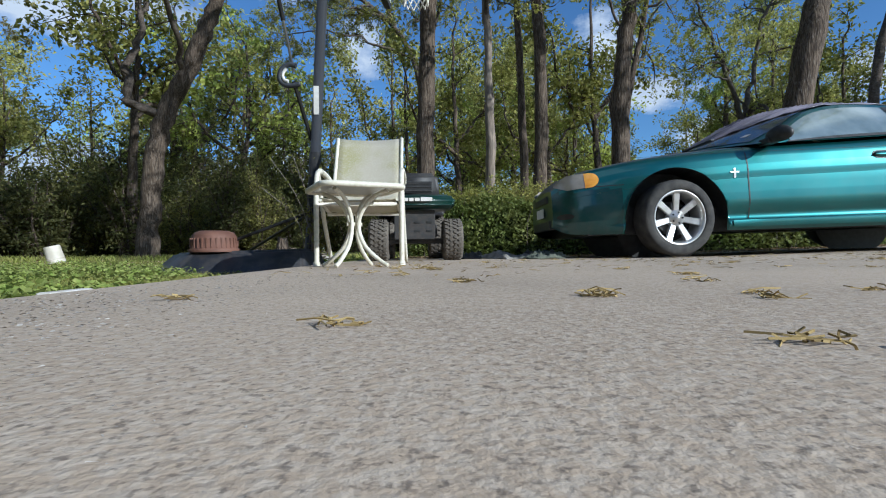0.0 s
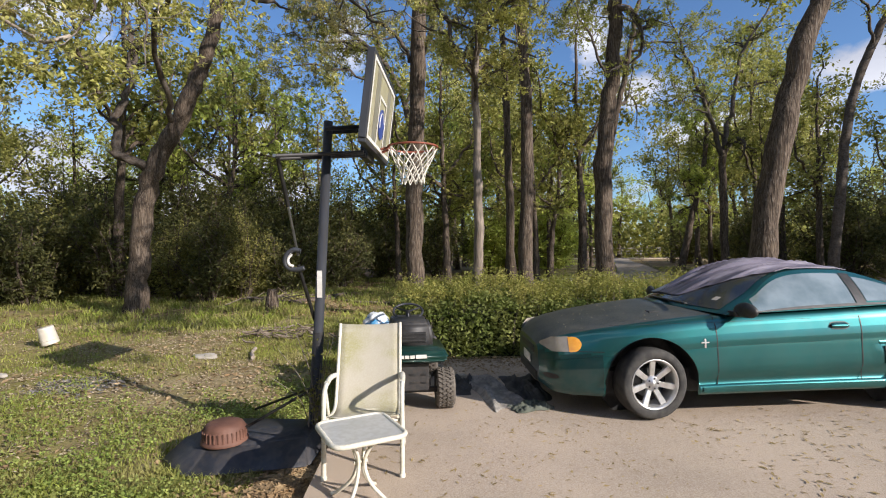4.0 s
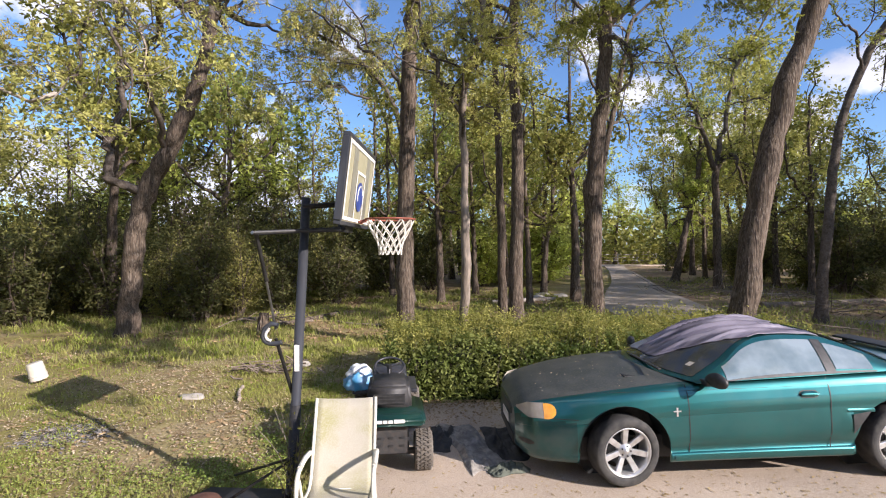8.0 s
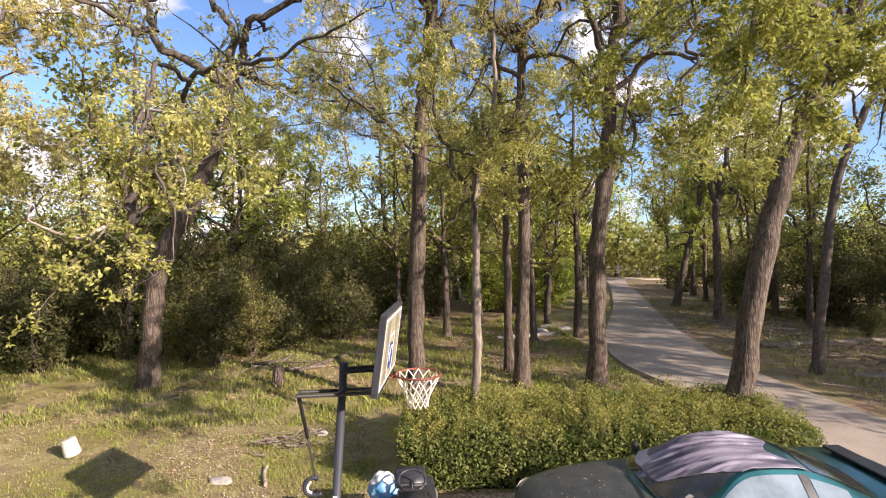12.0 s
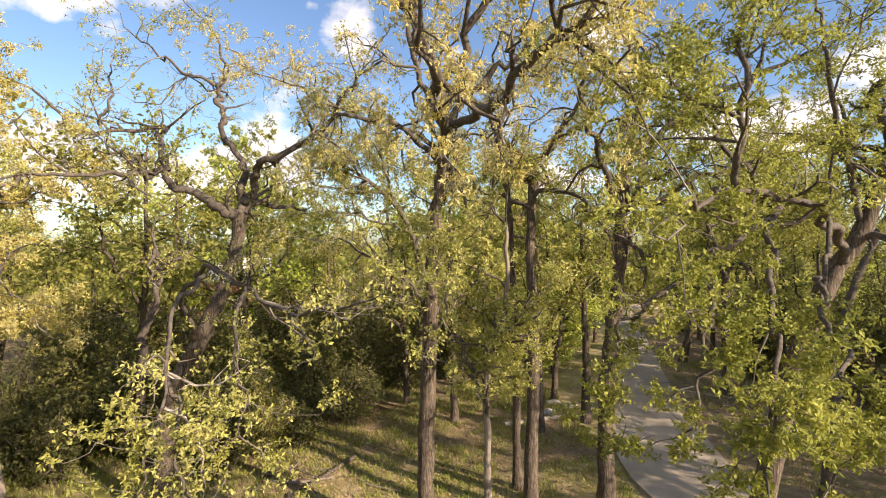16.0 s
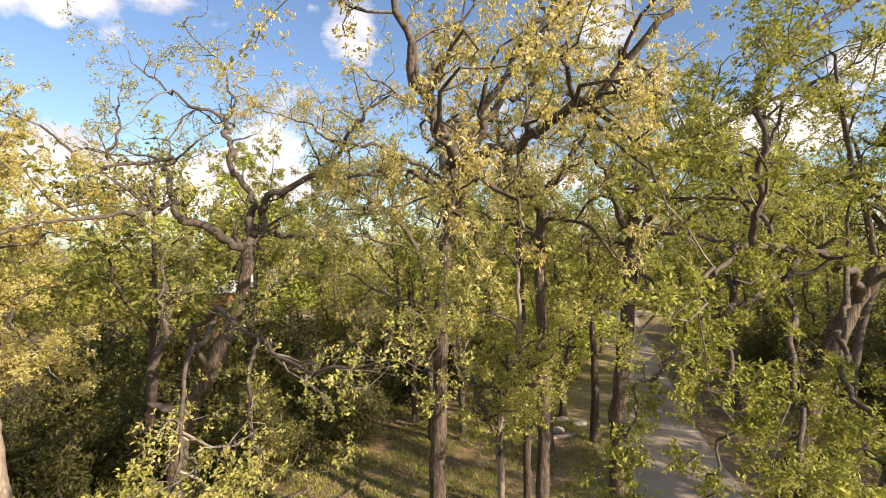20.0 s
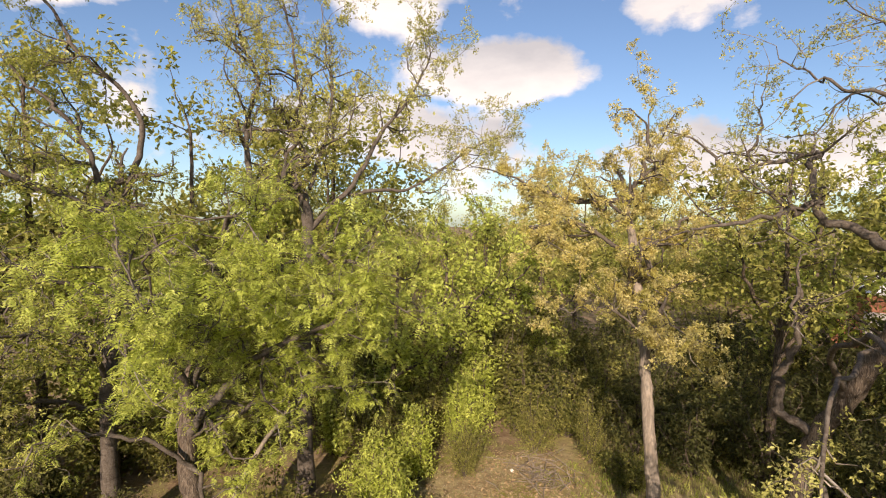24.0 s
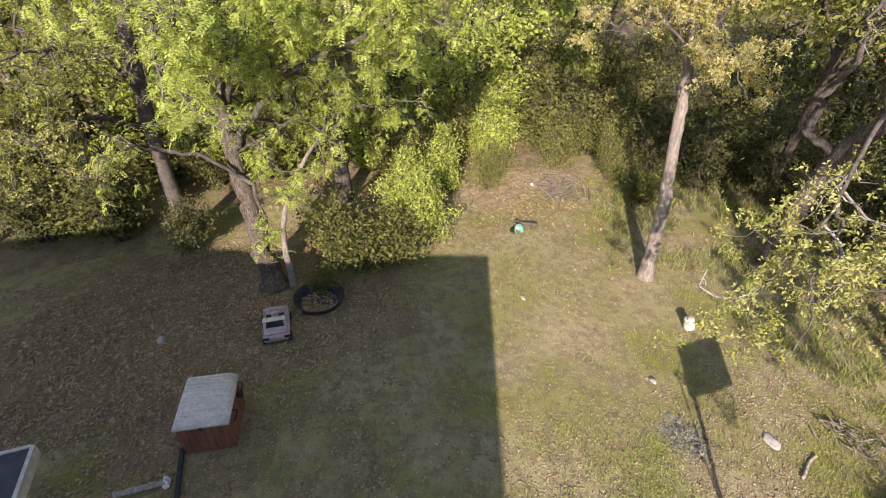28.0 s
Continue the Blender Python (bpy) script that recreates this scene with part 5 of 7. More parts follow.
# ---- patio chair and side table ----
CREAM = surface("cream_enamel", (0.76, 0.73, 0.63), (0.66, 0.62, 0.5), rough=0.45, scale=9, fine=((0.4, 0.36, 0.26), 40, 0.3))
SLING = surface("mildewed_sling", (0.55, 0.50, 0.40), (0.42, 0.385, 0.19), rough=0.9, scale=2.6, detail=3, spread=(0.42, 0.62), bump=0.25, bump_scale=220, fine=((0.62, 0.6, 0.5), 120, 0.5), through=0.25)
chair = thing("patio_chair", pose(-0.555, 3.93, 0, 0, 0, 2), "cream metal patio chair with a stained beige sling", "chair")
for s in (-1, 1):
    x = 0.275 * s
    pipe("front_leg", [(x, -0.34, 0.0), (x, -0.335, 0.30), (x, -0.33, 0.50), (x, -0.29, 0.60), (x, -0.2, 0.635)], 0.017, CREAM, chair, 8)
    pipe("arm", [(x, -0.2, 0.635), (x, 0.0, 0.63), (x * 0.98, 0.18, 0.60)], 0.021, CREAM, chair, 8)
    pipe("rear_leg", [(x, -0.26, 0.60), (x, -0.1, 0.33), (x * 1.02, 0.22, 0.0)], 0.015, CREAM, chair, 8)
    pipe("sling_rail", [(0.25 * s, -0.34, 0.43), (0.25 * s, -0.1, 0.38), (0.25 * s, 0.06, 0.40), (0.25 * s, 0.16, 0.56), (0.25 * s, 0.38, 0.985)], 0.014, CREAM, chair, 8)
    pipe("foot_cap", [(x, -0.34, 0.0), (x, -0.34, 0.025)], 0.022, CREAM, chair, 8)
pipe("crossbar", [(-0.275, -0.32, 0.40), (0.275, -0.32, 0.40)], 0.013, CREAM, chair, 8)
pipe("crossbar", [(-0.27, 0.02, 0.36), (0.27, 0.02, 0.36)], 0.013, CREAM, chair, 8)
profile = smooth_line([(-0.34, 0.44), (-0.1, 0.385), (0.06, 0.405), (0.16, 0.565), (0.38, 0.985)], 26)
sv = []
for y, z in profile:
    for u in np.linspace(-0.25, 0.25, 9):
        sag = 0.022 * (1 - (u / 0.25) ** 2)
        sv.append((u, y + sag * 0.6, z - sag * 0.6))
sf = [(a * 9 + b, a * 9 + b + 1, (a + 1) * 9 + b + 1, (a + 1) * 9 + b) for a in range(25) for b in range(8)]
sling = part("sling", mesh_of("sling", np.array(sv), np.array(sf), SLING, True), None, chair, "beige mesh sling with a green mildew stain")
m = sling.modifiers.new("thick", "SOLIDIFY")
m.thickness = 0.006
FROST = surface("frosted_glass", (0.40, 0.41, 0.40), (0.5, 0.5, 0.48), rough=0.35, scale=4, fine=((0.3, 0.28, 0.24), 24, 0.35), coat=0.3)
table = thing("side_table", pose(-0.52, 3.285, 0, 0, 0, 26), "small white metal side table with a grey frosted glass top", "table")


def rounded(half, r, z, n=7):
    out = []
    for cx, cy, a0 in ((1, 1, 0), (-1, 1, 90), (-1, -1, 180), (1, -1, 270)):
        for k in range(n):
            a = radians(a0 + 90 * k / (n - 1))
            out.append(((half - r) * cx + r * math.cos(a), (half - r) * cy + r * math.sin(a), z))
    return out


ring = rounded(0.235, 0.07, 0.455)
v, f = tube_arrays(ring, 0.017, 8, True)
part("rim", mesh_of("rim", v * (1, 1, 1) + (0, 0, 0), f, CREAM, True), None, table)
bm = bmesh.new()
lo, hi = ([bm.verts.new(p) for p in rounded(0.228, 0.065, z)] for z in (0.452, 0.462))
bm.faces.new(hi)
bm.faces.new(lo[::-1])
for k in range(len(lo)):
    bm.faces.new((lo[k - 1], lo[k], hi[k], hi[k - 1]))
part("glass_top", bm, FROST, table)
for k in range(4):
    leg = pipe("leg", [(0.215, 0, 0.44), (0.12, 0, 0.40), (0.045, 0, 0.31), (0.03, 0, 0.22), (0.07, 0, 0.12), (0.16, 0, 0.04), (0.215, 0, 0.008)], 0.0125, CREAM, table, 8)
    leg.matrix_local = pose(0, 0, 0, 0, 0, 45 + 90 * k)
pipe("collar", [(-0.045, 0, 0.25), (0.045, 0, 0.25)], 0.012, CREAM, table, 8)

# ---- bucket, stones, logs, stump ----
BUCKET = surface("weathered_white_bucket", (0.66, 0.61, 0.52), (0.54, 0.49, 0.40), rough=0.55, scale=8, fine=((0.5, 0.46, 0.38), 20, 0.3))
bucket = thing("bucket", pose(-6.75, 9.05, 0.06, 6, -13, 10), "upturned cream-white plastic bucket in the grass", "bucket")
bucket.scale = (0.9, 0.9, 0.85)
lathe("shell", [(0.15, -0.12), (0.155, -0.10), (0.15, -0.08), (0.137, 0.2), (0.134, 0.23), (0.12, 0.24), (0.0, 0.24)], BUCKET, bucket, 28)
lathe("rib", [(0.15, 0), (0.157, 0.004), (0.157, 0.012), (0.149, 0.016)], BUCKET, bucket, 28).location = (0, 0, -0.04)
STONE = surface("pale_stone", (0.46, 0.42, 0.36), (0.34, 0.31, 0.27), rough=0.95, scale=6, bump=0.5, bump_scale=25)


def rock(name, at, size, seed, label, material=STONE, category="stone", flat=0.45):
    bm = bmesh.new()
    bmesh.ops.create_icosphere(bm, subdivisions=3, radius=1)
    for v in bm.verts:
        k = 1 + 0.35 * noise.noise(v.co * 1.3 + Vector((seed * 3.1, 0, 0))) + 0.1 * noise.noise(v.co * 4 + Vector((seed, 0, 0)))
        v.co = Vector((v.co.x * size[0], v.co.y * size[1], v.co.z * size[2])) * k
    ob = part(name, bm, material, None, "", True)
    ob.location = at
    return tagged(ob, label, category)


rock("stone", (-3.55, 7.95, -0.06), (0.20, 0.13, 0.04), 1, "flat pale stone lying in the lawn")
rock("stone", (-2.3, 9.95, -0.03), (0.13, 0.1, 0.07), 2, "pale stone beside the brush heap")
rock("stone", (-5.8, 6.9, -0.06), (0.09, 0.06, 0.03), 5, "small flat stone in the grass")
rock("stone", (-9.6, 5.8, -0.06), (0.09, 0.06, 0.03), 3, "small pale stone in the lawn")
for n, (x, y) in enumerate(((9.0 - 4.0, 21.6), (6.2, 22.4), (5.5, 22.9))):
    rock("stone", (x, y, 0.0), (0.35, 0.22, 0.14), 6 + n, "weathered stone at the wood's edge")


BRUSH = surface("dead_brush", (0.19, 0.145, 0.11), (0.28, 0.23, 0.18), rough=0.95, scale=7, fine=((0.1, 0.075, 0.055), 20.0, 0.6))


def log(a, b, r, seed, label, material=DEADWOOD, category="log"):
    """A fallen trunk with a rough outline and closed ends."""
    rng = np.random.default_rng(seed)
    a, b = np.array(a, float), np.array(b, float)
    line = smooth_line([a, a * 0.6 + b * 0.4 + rng.normal(size=3) * (0.06, 0.06, 0.01), b], 14)
    v, f = tube_arrays(line, r * (1 + rng.normal(size=14) * 0.07), 10)
    me = bpy.data.meshes.new("log")
    me.from_pydata([tuple(q) for q in v], [], [tuple(int(i) for i in q) for q in f] + [list(range(10)), list(range(len(v) - 10, len(v)))])
    me.materials.append(material)
    for q in me.polygons:
        q.use_smooth = len(q.vertices) == 4
    return tagged(part("fallen_log", me, None), label, category)


log((-4.5, 14.4, -0.03), (-2.9, 17.3, 0.0), 0.07, 1, "fallen grey-brown branch lying across the clearing", BARK)
log((-5.8, 15.8, -0.02), (-4.8, 16.6, 0.0), 0.08, 2, "short fallen log among dead leaves", BARK)
log((-5.4, 15.4, -0.02), (-3.4, 15.7, -0.01), 0.04, 3, "bare fallen branch in dead leaves", BRUSH)
log((-2.6, 15.6, -0.03), (-1.2, 14.8, -0.03), 0.035, 8, "thin fallen branch in the clearing", BRUSH)
log((12.5, 18.0, 0.03), (22, 19.2, 0.06), 0.15, 4, "long weathered fallen trunk across the lane", BRUSH)
log((12.2, 13.6, 0.03), (19.5, 14.6, 0.05), 0.13, 5, "weathered fallen trunk near the lane", BRUSH)
log((12.4, 24.8, 0.0), (16.5, 21.5, 0.05), 0.08, 6, "bare branch on the woodland floor")
log((2.8, 20.2, 0.0), (5.6, 21.0, 0.05), 0.10, 7, "grey fallen log by the lane")
log((-2.95, 8.45, -0.05), (-2.75, 7.75, -0.05), 0.03, 9, "pale split stick on the lawn")
stump = thing("tree_stump", pose(-4.28, 13.65, -0.12), "broken grey tree stump", "stump")
bm = bmesh.new()
bmesh.ops.create_cone(bm, segments=14, radius1=0.2, radius2=0.13, depth=0.62, cap_ends=True)
bmesh.ops.subdivide_edges(bm, edges=bm.edges[:], cuts=2)
for v in bm.verts:
    v.co += Vector((1, 1, 1.5 if v.co.z > 0.2 else 0.2)) * 0.06 * noise.noise(v.co * 7)
    v.co.z += 0.3
part("stub", bm, BARK, stump)


def brush_heap(at, count, reach, seed, label):
    """Loose dead twigs heaped up."""
    rng = np.random.default_rng(seed)
    tubes = []
    for _ in range(count):
        p = np.array([rng.normal() * reach * 0.5, rng.normal() * reach * 0.4, rng.uniform(0.0, 0.22)])
        d = rng.normal(size=3) * (1, 1, 0.3)
        d *= reach * rng.uniform(0.3, 0.8) / np.linalg.norm(d)
        tubes.append(tube_arrays([p - d / 2, p + rng.normal(size=3) * 0.04, p + d / 2], rng.uniform(0.005, 0.018), 4))
    ob = part("brush_heap", mesh_of("brush_heap", *joined(tubes), BRUSH), None)
    ob.location = at
    return tagged(ob, label, "brush heap", kind="stuff")


brush_heap((-2.75, 9.45, -0.1), 60, 0.6, 1, "heap of dead sticks and brush on the lawn")
brush_heap((-4.4, 16.2, -0.12), 40, 1.9, 2, "scattered dead branches in the clearing")
brush_heap((15.5, 17.5, 0.0), 90, 4.5, 3, "dead branches littering the woodland floor")
brush_heap((14.0, 23.0, 0.0), 120, 4.0, 5, "dead branches below the trees")
brush_heap((-14.6, 10.5, -0.05), 90, 1.6, 4, "pile of dead branches at the wood's edge")


# ---- green coupe ----
def paint(name, base, second, dust=None):
    return surface(name, base, second, rough=0.33, metal=0.78, scale=2.0, coat=0.9, fine=dust)


PAINT = paint("teal_metallic_paint", (0.013, 0.112, 0.113), (0.019, 0.14, 0.138), ((0.05, 0.13, 0.125), 6.0, 0.2))
PAINT_DULL = surface("dusty_teal_hood", (0.045, 0.056, 0.054), (0.095, 0.10, 0.092), rough=0.45, metal=0.3, scale=5, spread=(0.35, 0.7), fine=((0.16, 0.15, 0.13), 60, 0.35))
# Darker teal for the nose, which faces away from the sun: shade as paint.
PAINT_NOSE_SHADE = paint("shaded_teal_bumper", (0.012, 0.062, 0.066), (0.02, 0.085, 0.087), ((0.06, 0.09, 0.088), 8.0, 0.4))
TYRE = surface("tyre_rubber", (0.028, 0.027, 0.026), (0.06, 0.056, 0.05), rough=0.85, scale=12, bump=0.2)
ALLOY = surface("silver_alloy", (0.70, 0.70, 0.70), (0.55, 0.54, 0.52), rough=0.3, metal=0.75, scale=10)
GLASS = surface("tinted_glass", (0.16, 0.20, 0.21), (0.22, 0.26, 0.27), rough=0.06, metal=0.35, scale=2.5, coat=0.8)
# Paler than the other glass: the bright sky's reflection is put into the colour.
GLASS_PALE = surface("reflection_toned_glass", (0.20, 0.255, 0.26), (0.36, 0.42, 0.42), rough=0.07, metal=0.35, scale=3.5, coat=0.8)
GLASS_DARK = surface("dark_windscreen", (0.02, 0.024, 0.026), (0.045, 0.046, 0.042), rough=0.08, scale=5, coat=0.9)
TRIM = surface("black_trim", (0.012, 0.012, 0.012), (0.03, 0.03, 0.03), rough=0.5, scale=20)
CLEAR = surface("hazed_headlamp", (0.30, 0.27, 0.23), (0.42, 0.38, 0.32), rough=0.2, scale=8, coat=0.6)
AMBER = surface("amber_lens", (0.75, 0.30, 0.02), (0.85, 0.40, 0.04), rough=0.2, scale=15, coat=0.7)
# Stretched pale and dark streaks paint the folds' highlights and shade into the colour.
TARP = surface("mauve_tarpaulin", (0.21, 0.185, 0.23), (0.06, 0.053, 0.07), rough=0.36, scale=2, stretch=(0.3, 3.2, 1), fine=((0.42, 0.39, 0.45), 3.0, 0.4), spread=(0.42, 0.6), bump=0.12, bump_scale=10)
TARP_PALE = surface("silver_tarpaulin", (0.5, 0.48, 0.5), (0.4, 0.38, 0.42), rough=0.4, scale=7)

car = thing("car", pose(0.94, 5.48, 0.0, 0, -1.2, 0), "dusty teal metallic two-door coupe parked on the drive", "car")
KX = (0, 0.06, 0.15, 0.35, 0.7, 1.06, 1.5, 1.75, 2.4, 3.0, 3.63, 4.1, 4.45, 4.62, 4.7)
KW = (0.47, 0.61, 0.70, 0.80, 0.875, 0.91, 0.902, 0.895, 0.895, 0.902, 0.915, 0.90, 0.85, 0.77, 0.64)
KB = (0.61, 0.69, 0.725, 0.775, 0.825, 0.868, 0.905, 0.925, 0.945, 0.965, 0.985, 0.985, 0.97, 0.95, 0.90)
KT = (0.63, 0.715, 0.77, 0.83, 0.89, 0.945, 0.995, 1.0, 1.0, 1.0, 1.02, 1.025, 1.01, 0.985, 0.92)
KZ = (0.30, 0.24, 0.215, 0.205, 0.20, 0.205, 0.205, 0.205, 0.205, 0.205, 0.205, 0.22, 0.26, 0.30, 0.36)
FF, FW = (0, 0.08, 0.2, 0.42, 0.58, 0.72, 0.86, 1.0), (0.925, 0.97, 0.992, 1.0, 0.985, 0.968, 0.935, 0.885)
# The flanks between the wheels: sill, tuck, bright lower swell, crease and shoulder.
FF2 = (0, 0.035, 0.06, 0.115, 0.135, 0.20, 0.27, 0.33, 0.45, 0.58, 0.625, 0.655, 0.69, 0.78, 0.88, 0.95, 1.0)
FW2 = (0.955, 0.985, 0.993, 0.990, 0.962, 0.966, 0.990, 1.0, 0.998, 0.990, 0.986, 0.986, 0.988, 0.978, 0.955, 0.928, 0.892)
HUBS, ARCH = (1.06, 3.633), 0.425


TABLES = {}


def curve(keys, x):
    """A smooth value between keys."""
    if keys not in TABLES:
        pad = np.arange(-0.2, 4.9001, 0.01)
        line = np.interp(pad, KX, keys)
        soft = line.copy()
        for _ in range(3):
            line[3:-3] = np.convolve(line, np.ones(7) / 7, "valid")
            soft[18:-18] = np.convolve(soft, np.ones(37) / 37, "valid")
        share = np.clip((pad - 0.25) / 0.35, 0, 1) * np.clip((4.3 - pad) / 0.3, 0, 1)
        TABLES[keys] = (pad, line * (1 - share) + soft * share)
    return float(np.interp(x, *TABLES[keys]))


def flank(x, z):
    """The half width of the body at a height."""
    zb, b = curve(KZ, x), curve(KB, x)
    f = min(max((z - zb) / (b - zb), 0), 1)
    k = min(max((x - 0.45) / 0.45, 0), 1) * min(max((4.5 - x) / 0.4, 0), 1)
    return curve(KW, x) * float((1 - k) * np.interp(f, FF, FW) + k * np.interp(f, FF2, FW2))


def skin(x, z, out=0.0):
    """A place on the near side of the body."""
    return (x, -(flank(x, z) + out), z)


stations = sorted(set(np.round(np.concatenate([np.linspace(0, 0.5, 18), np.linspace(0.5, 4.7, 110), *[h - ARCH * np.cos(np.linspace(0, math.pi, 28)) for h in HUBS]]), 4)))
LEVELS = sorted(set(FF2) | set(np.linspace(0.05, 0.95, 12).round(3)))
rows = []
for x in stations:
    zb, b, t, w = curve(KZ, x), curve(KB, x), curve(KT, x), curve(KW, x)
    low = zb
    for h in HUBS:
        if abs(x - h) < ARCH:
            low = max(low, 0.325 + math.sqrt(ARCH**2 - (x - h) ** 2))
    ring = []
    for k in LEVELS:
        z = max(zb + (b - zb) * k, low + (b - low) * 0.02 * k)
        ring.append((x, -flank(x, z), z))
    edge = ring[-1]
    for g in (0.08, 0.2, 0.4, 0.6, 0.8, 1.0):
        ring.append((x, edge[1] * (1 - g), b + (t - b) * (1 - (1 - g) ** 2.4)))
    rows.append(ring + [(p[0], -p[1], p[2]) for p in reversed(ring[:-1])])
rows = np.array(rows)
NL = len(LEVELS)
m = rows.shape[1]
quads = {}
for a in range(len(rows) - 1):
    xm = (stations[a] + stations[a + 1]) / 2
    for b in range(m - 1):
        top, zmid = NL - 1 < b < m - NL - 1, rows[a:a + 2, b:b + 2, 2].mean()
        if xm < 0.60 and zmid < 0.60 and not top:
            key = ("front_bumper", -1 if b < m // 2 else 1)
        elif top and 0.12 < xm < 1.5 and NL < b < m - NL - 2:
            key = ("hood", 0)
        elif top:
            key = ("trunk_lid", 0) if xm > 3.8 else ("cowl", 0)
        else:
            s = -1 if b < m // 2 else 1
            key = ("front_fender", s) if xm < 1.66 else ("door", s) if xm < 2.98 else ("rear_bumper", s) if xm > 4.45 and zmid < 0.7 else ("rear_fender", s)
        if not top and max(rows[a, b, 2], rows[a, b + 1, 2]) - min(rows[a, b, 2], rows[a, b + 1, 2]) < 0.0015 and abs(rows[a + 1, b, 2] - rows[a + 1, b + 1, 2]) < 0.0015:
            continue
        quads.setdefault(key, []).append((a * m + b, a * m + b + 1, (a + 1) * m + b + 1, (a + 1) * m + b))
flat = rows.reshape(-1, 3)
for (name, _), faces in quads.items():
    faces = np.array(faces)
    used, back = np.unique(faces, return_inverse=True)
    part(name, mesh_of(name, flat[used], back.reshape(faces.shape), PAINT_DULL if name in ("hood", "cowl") else PAINT_NOSE_SHADE if name == "front_bumper" else PAINT, True), None, car, "dust-dulled hood" if name == "hood" else "")
for end in (0, -1):
    bm = bmesh.new()
    bm.faces.new([bm.verts.new(p) for p in rows[end]])
    part("nose_panel" if end == 0 else "tail_panel", bm, PAINT_NOSE_SHADE if end == 0 else PAINT, car)
part("underbody", boxed(0.3, 4.5, -0.72, 0.72, 0.2, 0.42), TRIM, car)
for h in HUBS:
    for s in (-1, 1):
        v = []
        for k in range(19):
            a = math.pi * k / 18
            for y in (0.88, 0.55):
                v.append((h + (ARCH + 0.004) * math.cos(a), s * y, 0.325 + (ARCH + 0.004) * math.sin(a)))
        f = [(2 * k, 2 * k + 1, 2 * k + 3, 2 * k + 2) for k in range(18)]
        part("wheel_well", mesh_of("wheel_well", np.array(v), np.array(f), TRIM), None, car)
        bm = bmesh.new()
        bmesh.ops.create_circle(bm, cap_ends=True, radius=ARCH, segments=32)
        bmesh.ops.transform(bm, matrix=Matrix.Translation((h, s * 0.56, 0.325)) @ pose(0, 0, 0, 90), verts=bm.verts[:])
        part("well_back", bm, TRIM, car)


def patch(name, place, us, vs, material, parent, label=""):
    """A grid of places as one smooth sheet."""
    v = np.array([place(a, b) for a in us for b in vs])
    n = len(vs)
    f = [(i * n + j, i * n + j + 1, (i + 1) * n + j + 1, (i + 1) * n + j) for i in range(len(us) - 1) for j in range(n - 1)]
    return part(name, mesh_of(name, v, np.array(f), material, True), None, parent, label)


# roof, pillars and glass
RX, RZ = (1.45, 1.75, 2.1, 2.35, 2.7, 3.1, 3.5, 3.95), (0.985, 1.13, 1.285, 1.345, 1.372, 1.345, 1.22, 1.02)
rs = np.linspace(1.45, 3.95, 40)
rzs = np.interp(rs, RX, RZ)
for _ in range(4):
    rzs[1:-1] = (rzs[:-2] + 2 * rzs[1:-1] + rzs[2:]) / 4


def roof_at(s, u, out=0.0):
    """The roof and screens: s runs from the cowl to the tail, u from side to side."""
    z = float(np.interp(s, rs, rzs))
    half = 0.83 - 0.26 * min(max((z - 0.97) / 0.38, 0), 1)
    x = s + 0.30 * u * u * min(max((2.6 - s) / 0.8, 0), 1) - 0.12 * u * u * min(max((s - 3.1) / 0.6, 0), 1)
    return np.array((x, half * u, z - 0.045 * u * u + out))


def side_at(s, w, sign, out=0.0):
    """The side of the cabin: w runs from the roof's edge down to the belt."""
    t = roof_at(s, sign)
    x = t[0]
    base = np.array((x, sign * 0.842, curve(KB, x) + 0.012))
    p = t + (base - t) * w
    p[1] += sign * (out + 0.02 * math.sin(math.pi * w))
    return p


patch("roof", lambda s, u: roof_at(s, u), rs, np.linspace(-1, 1, 15), PAINT, car)
for s in (-1, 1):
    patch("pillar", lambda a, w: side_at(a, w, s), rs, np.linspace(0, 1, 7), PAINT, car)
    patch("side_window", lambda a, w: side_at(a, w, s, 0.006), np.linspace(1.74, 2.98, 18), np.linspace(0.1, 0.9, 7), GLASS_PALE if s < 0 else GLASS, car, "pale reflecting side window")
    patch("window_pillar", lambda a, w: side_at(a, w, s, 0.008), np.linspace(2.99, 3.08, 3), np.linspace(0.08, 0.92, 5), TRIM, car)
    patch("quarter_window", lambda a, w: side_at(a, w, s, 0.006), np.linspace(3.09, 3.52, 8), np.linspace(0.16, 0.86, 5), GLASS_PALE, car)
    patch("window_trim", lambda a, w: side_at(a, w, s, 0.009), np.linspace(1.72, 3.55, 20), np.linspace(0.90, 0.97, 3), TRIM, car)
patch("windscreen", lambda a, u: roof_at(a, u, 0.006), np.linspace(1.5, 2.26, 12), np.linspace(-0.93, 0.93, 13), GLASS_DARK, car, "dark dusty windscreen")
patch("rear_window", lambda a, u: roof_at(a, u, 0.006), np.linspace(3.2, 3.86, 10), np.linspace(-0.9, 0.9, 11), GLASS_DARK, car)
part("spoiler", boxed(4.2, 4.42, -0.62, 0.62, 1.045, 1.07, 0.012), TRIM, car)
for y in (-0.5, 0.5):
    part("spoiler_leg", boxed(4.25, 4.37, y - 0.03, y + 0.03, 0.98, 1.044, 0.008), TRIM, car)
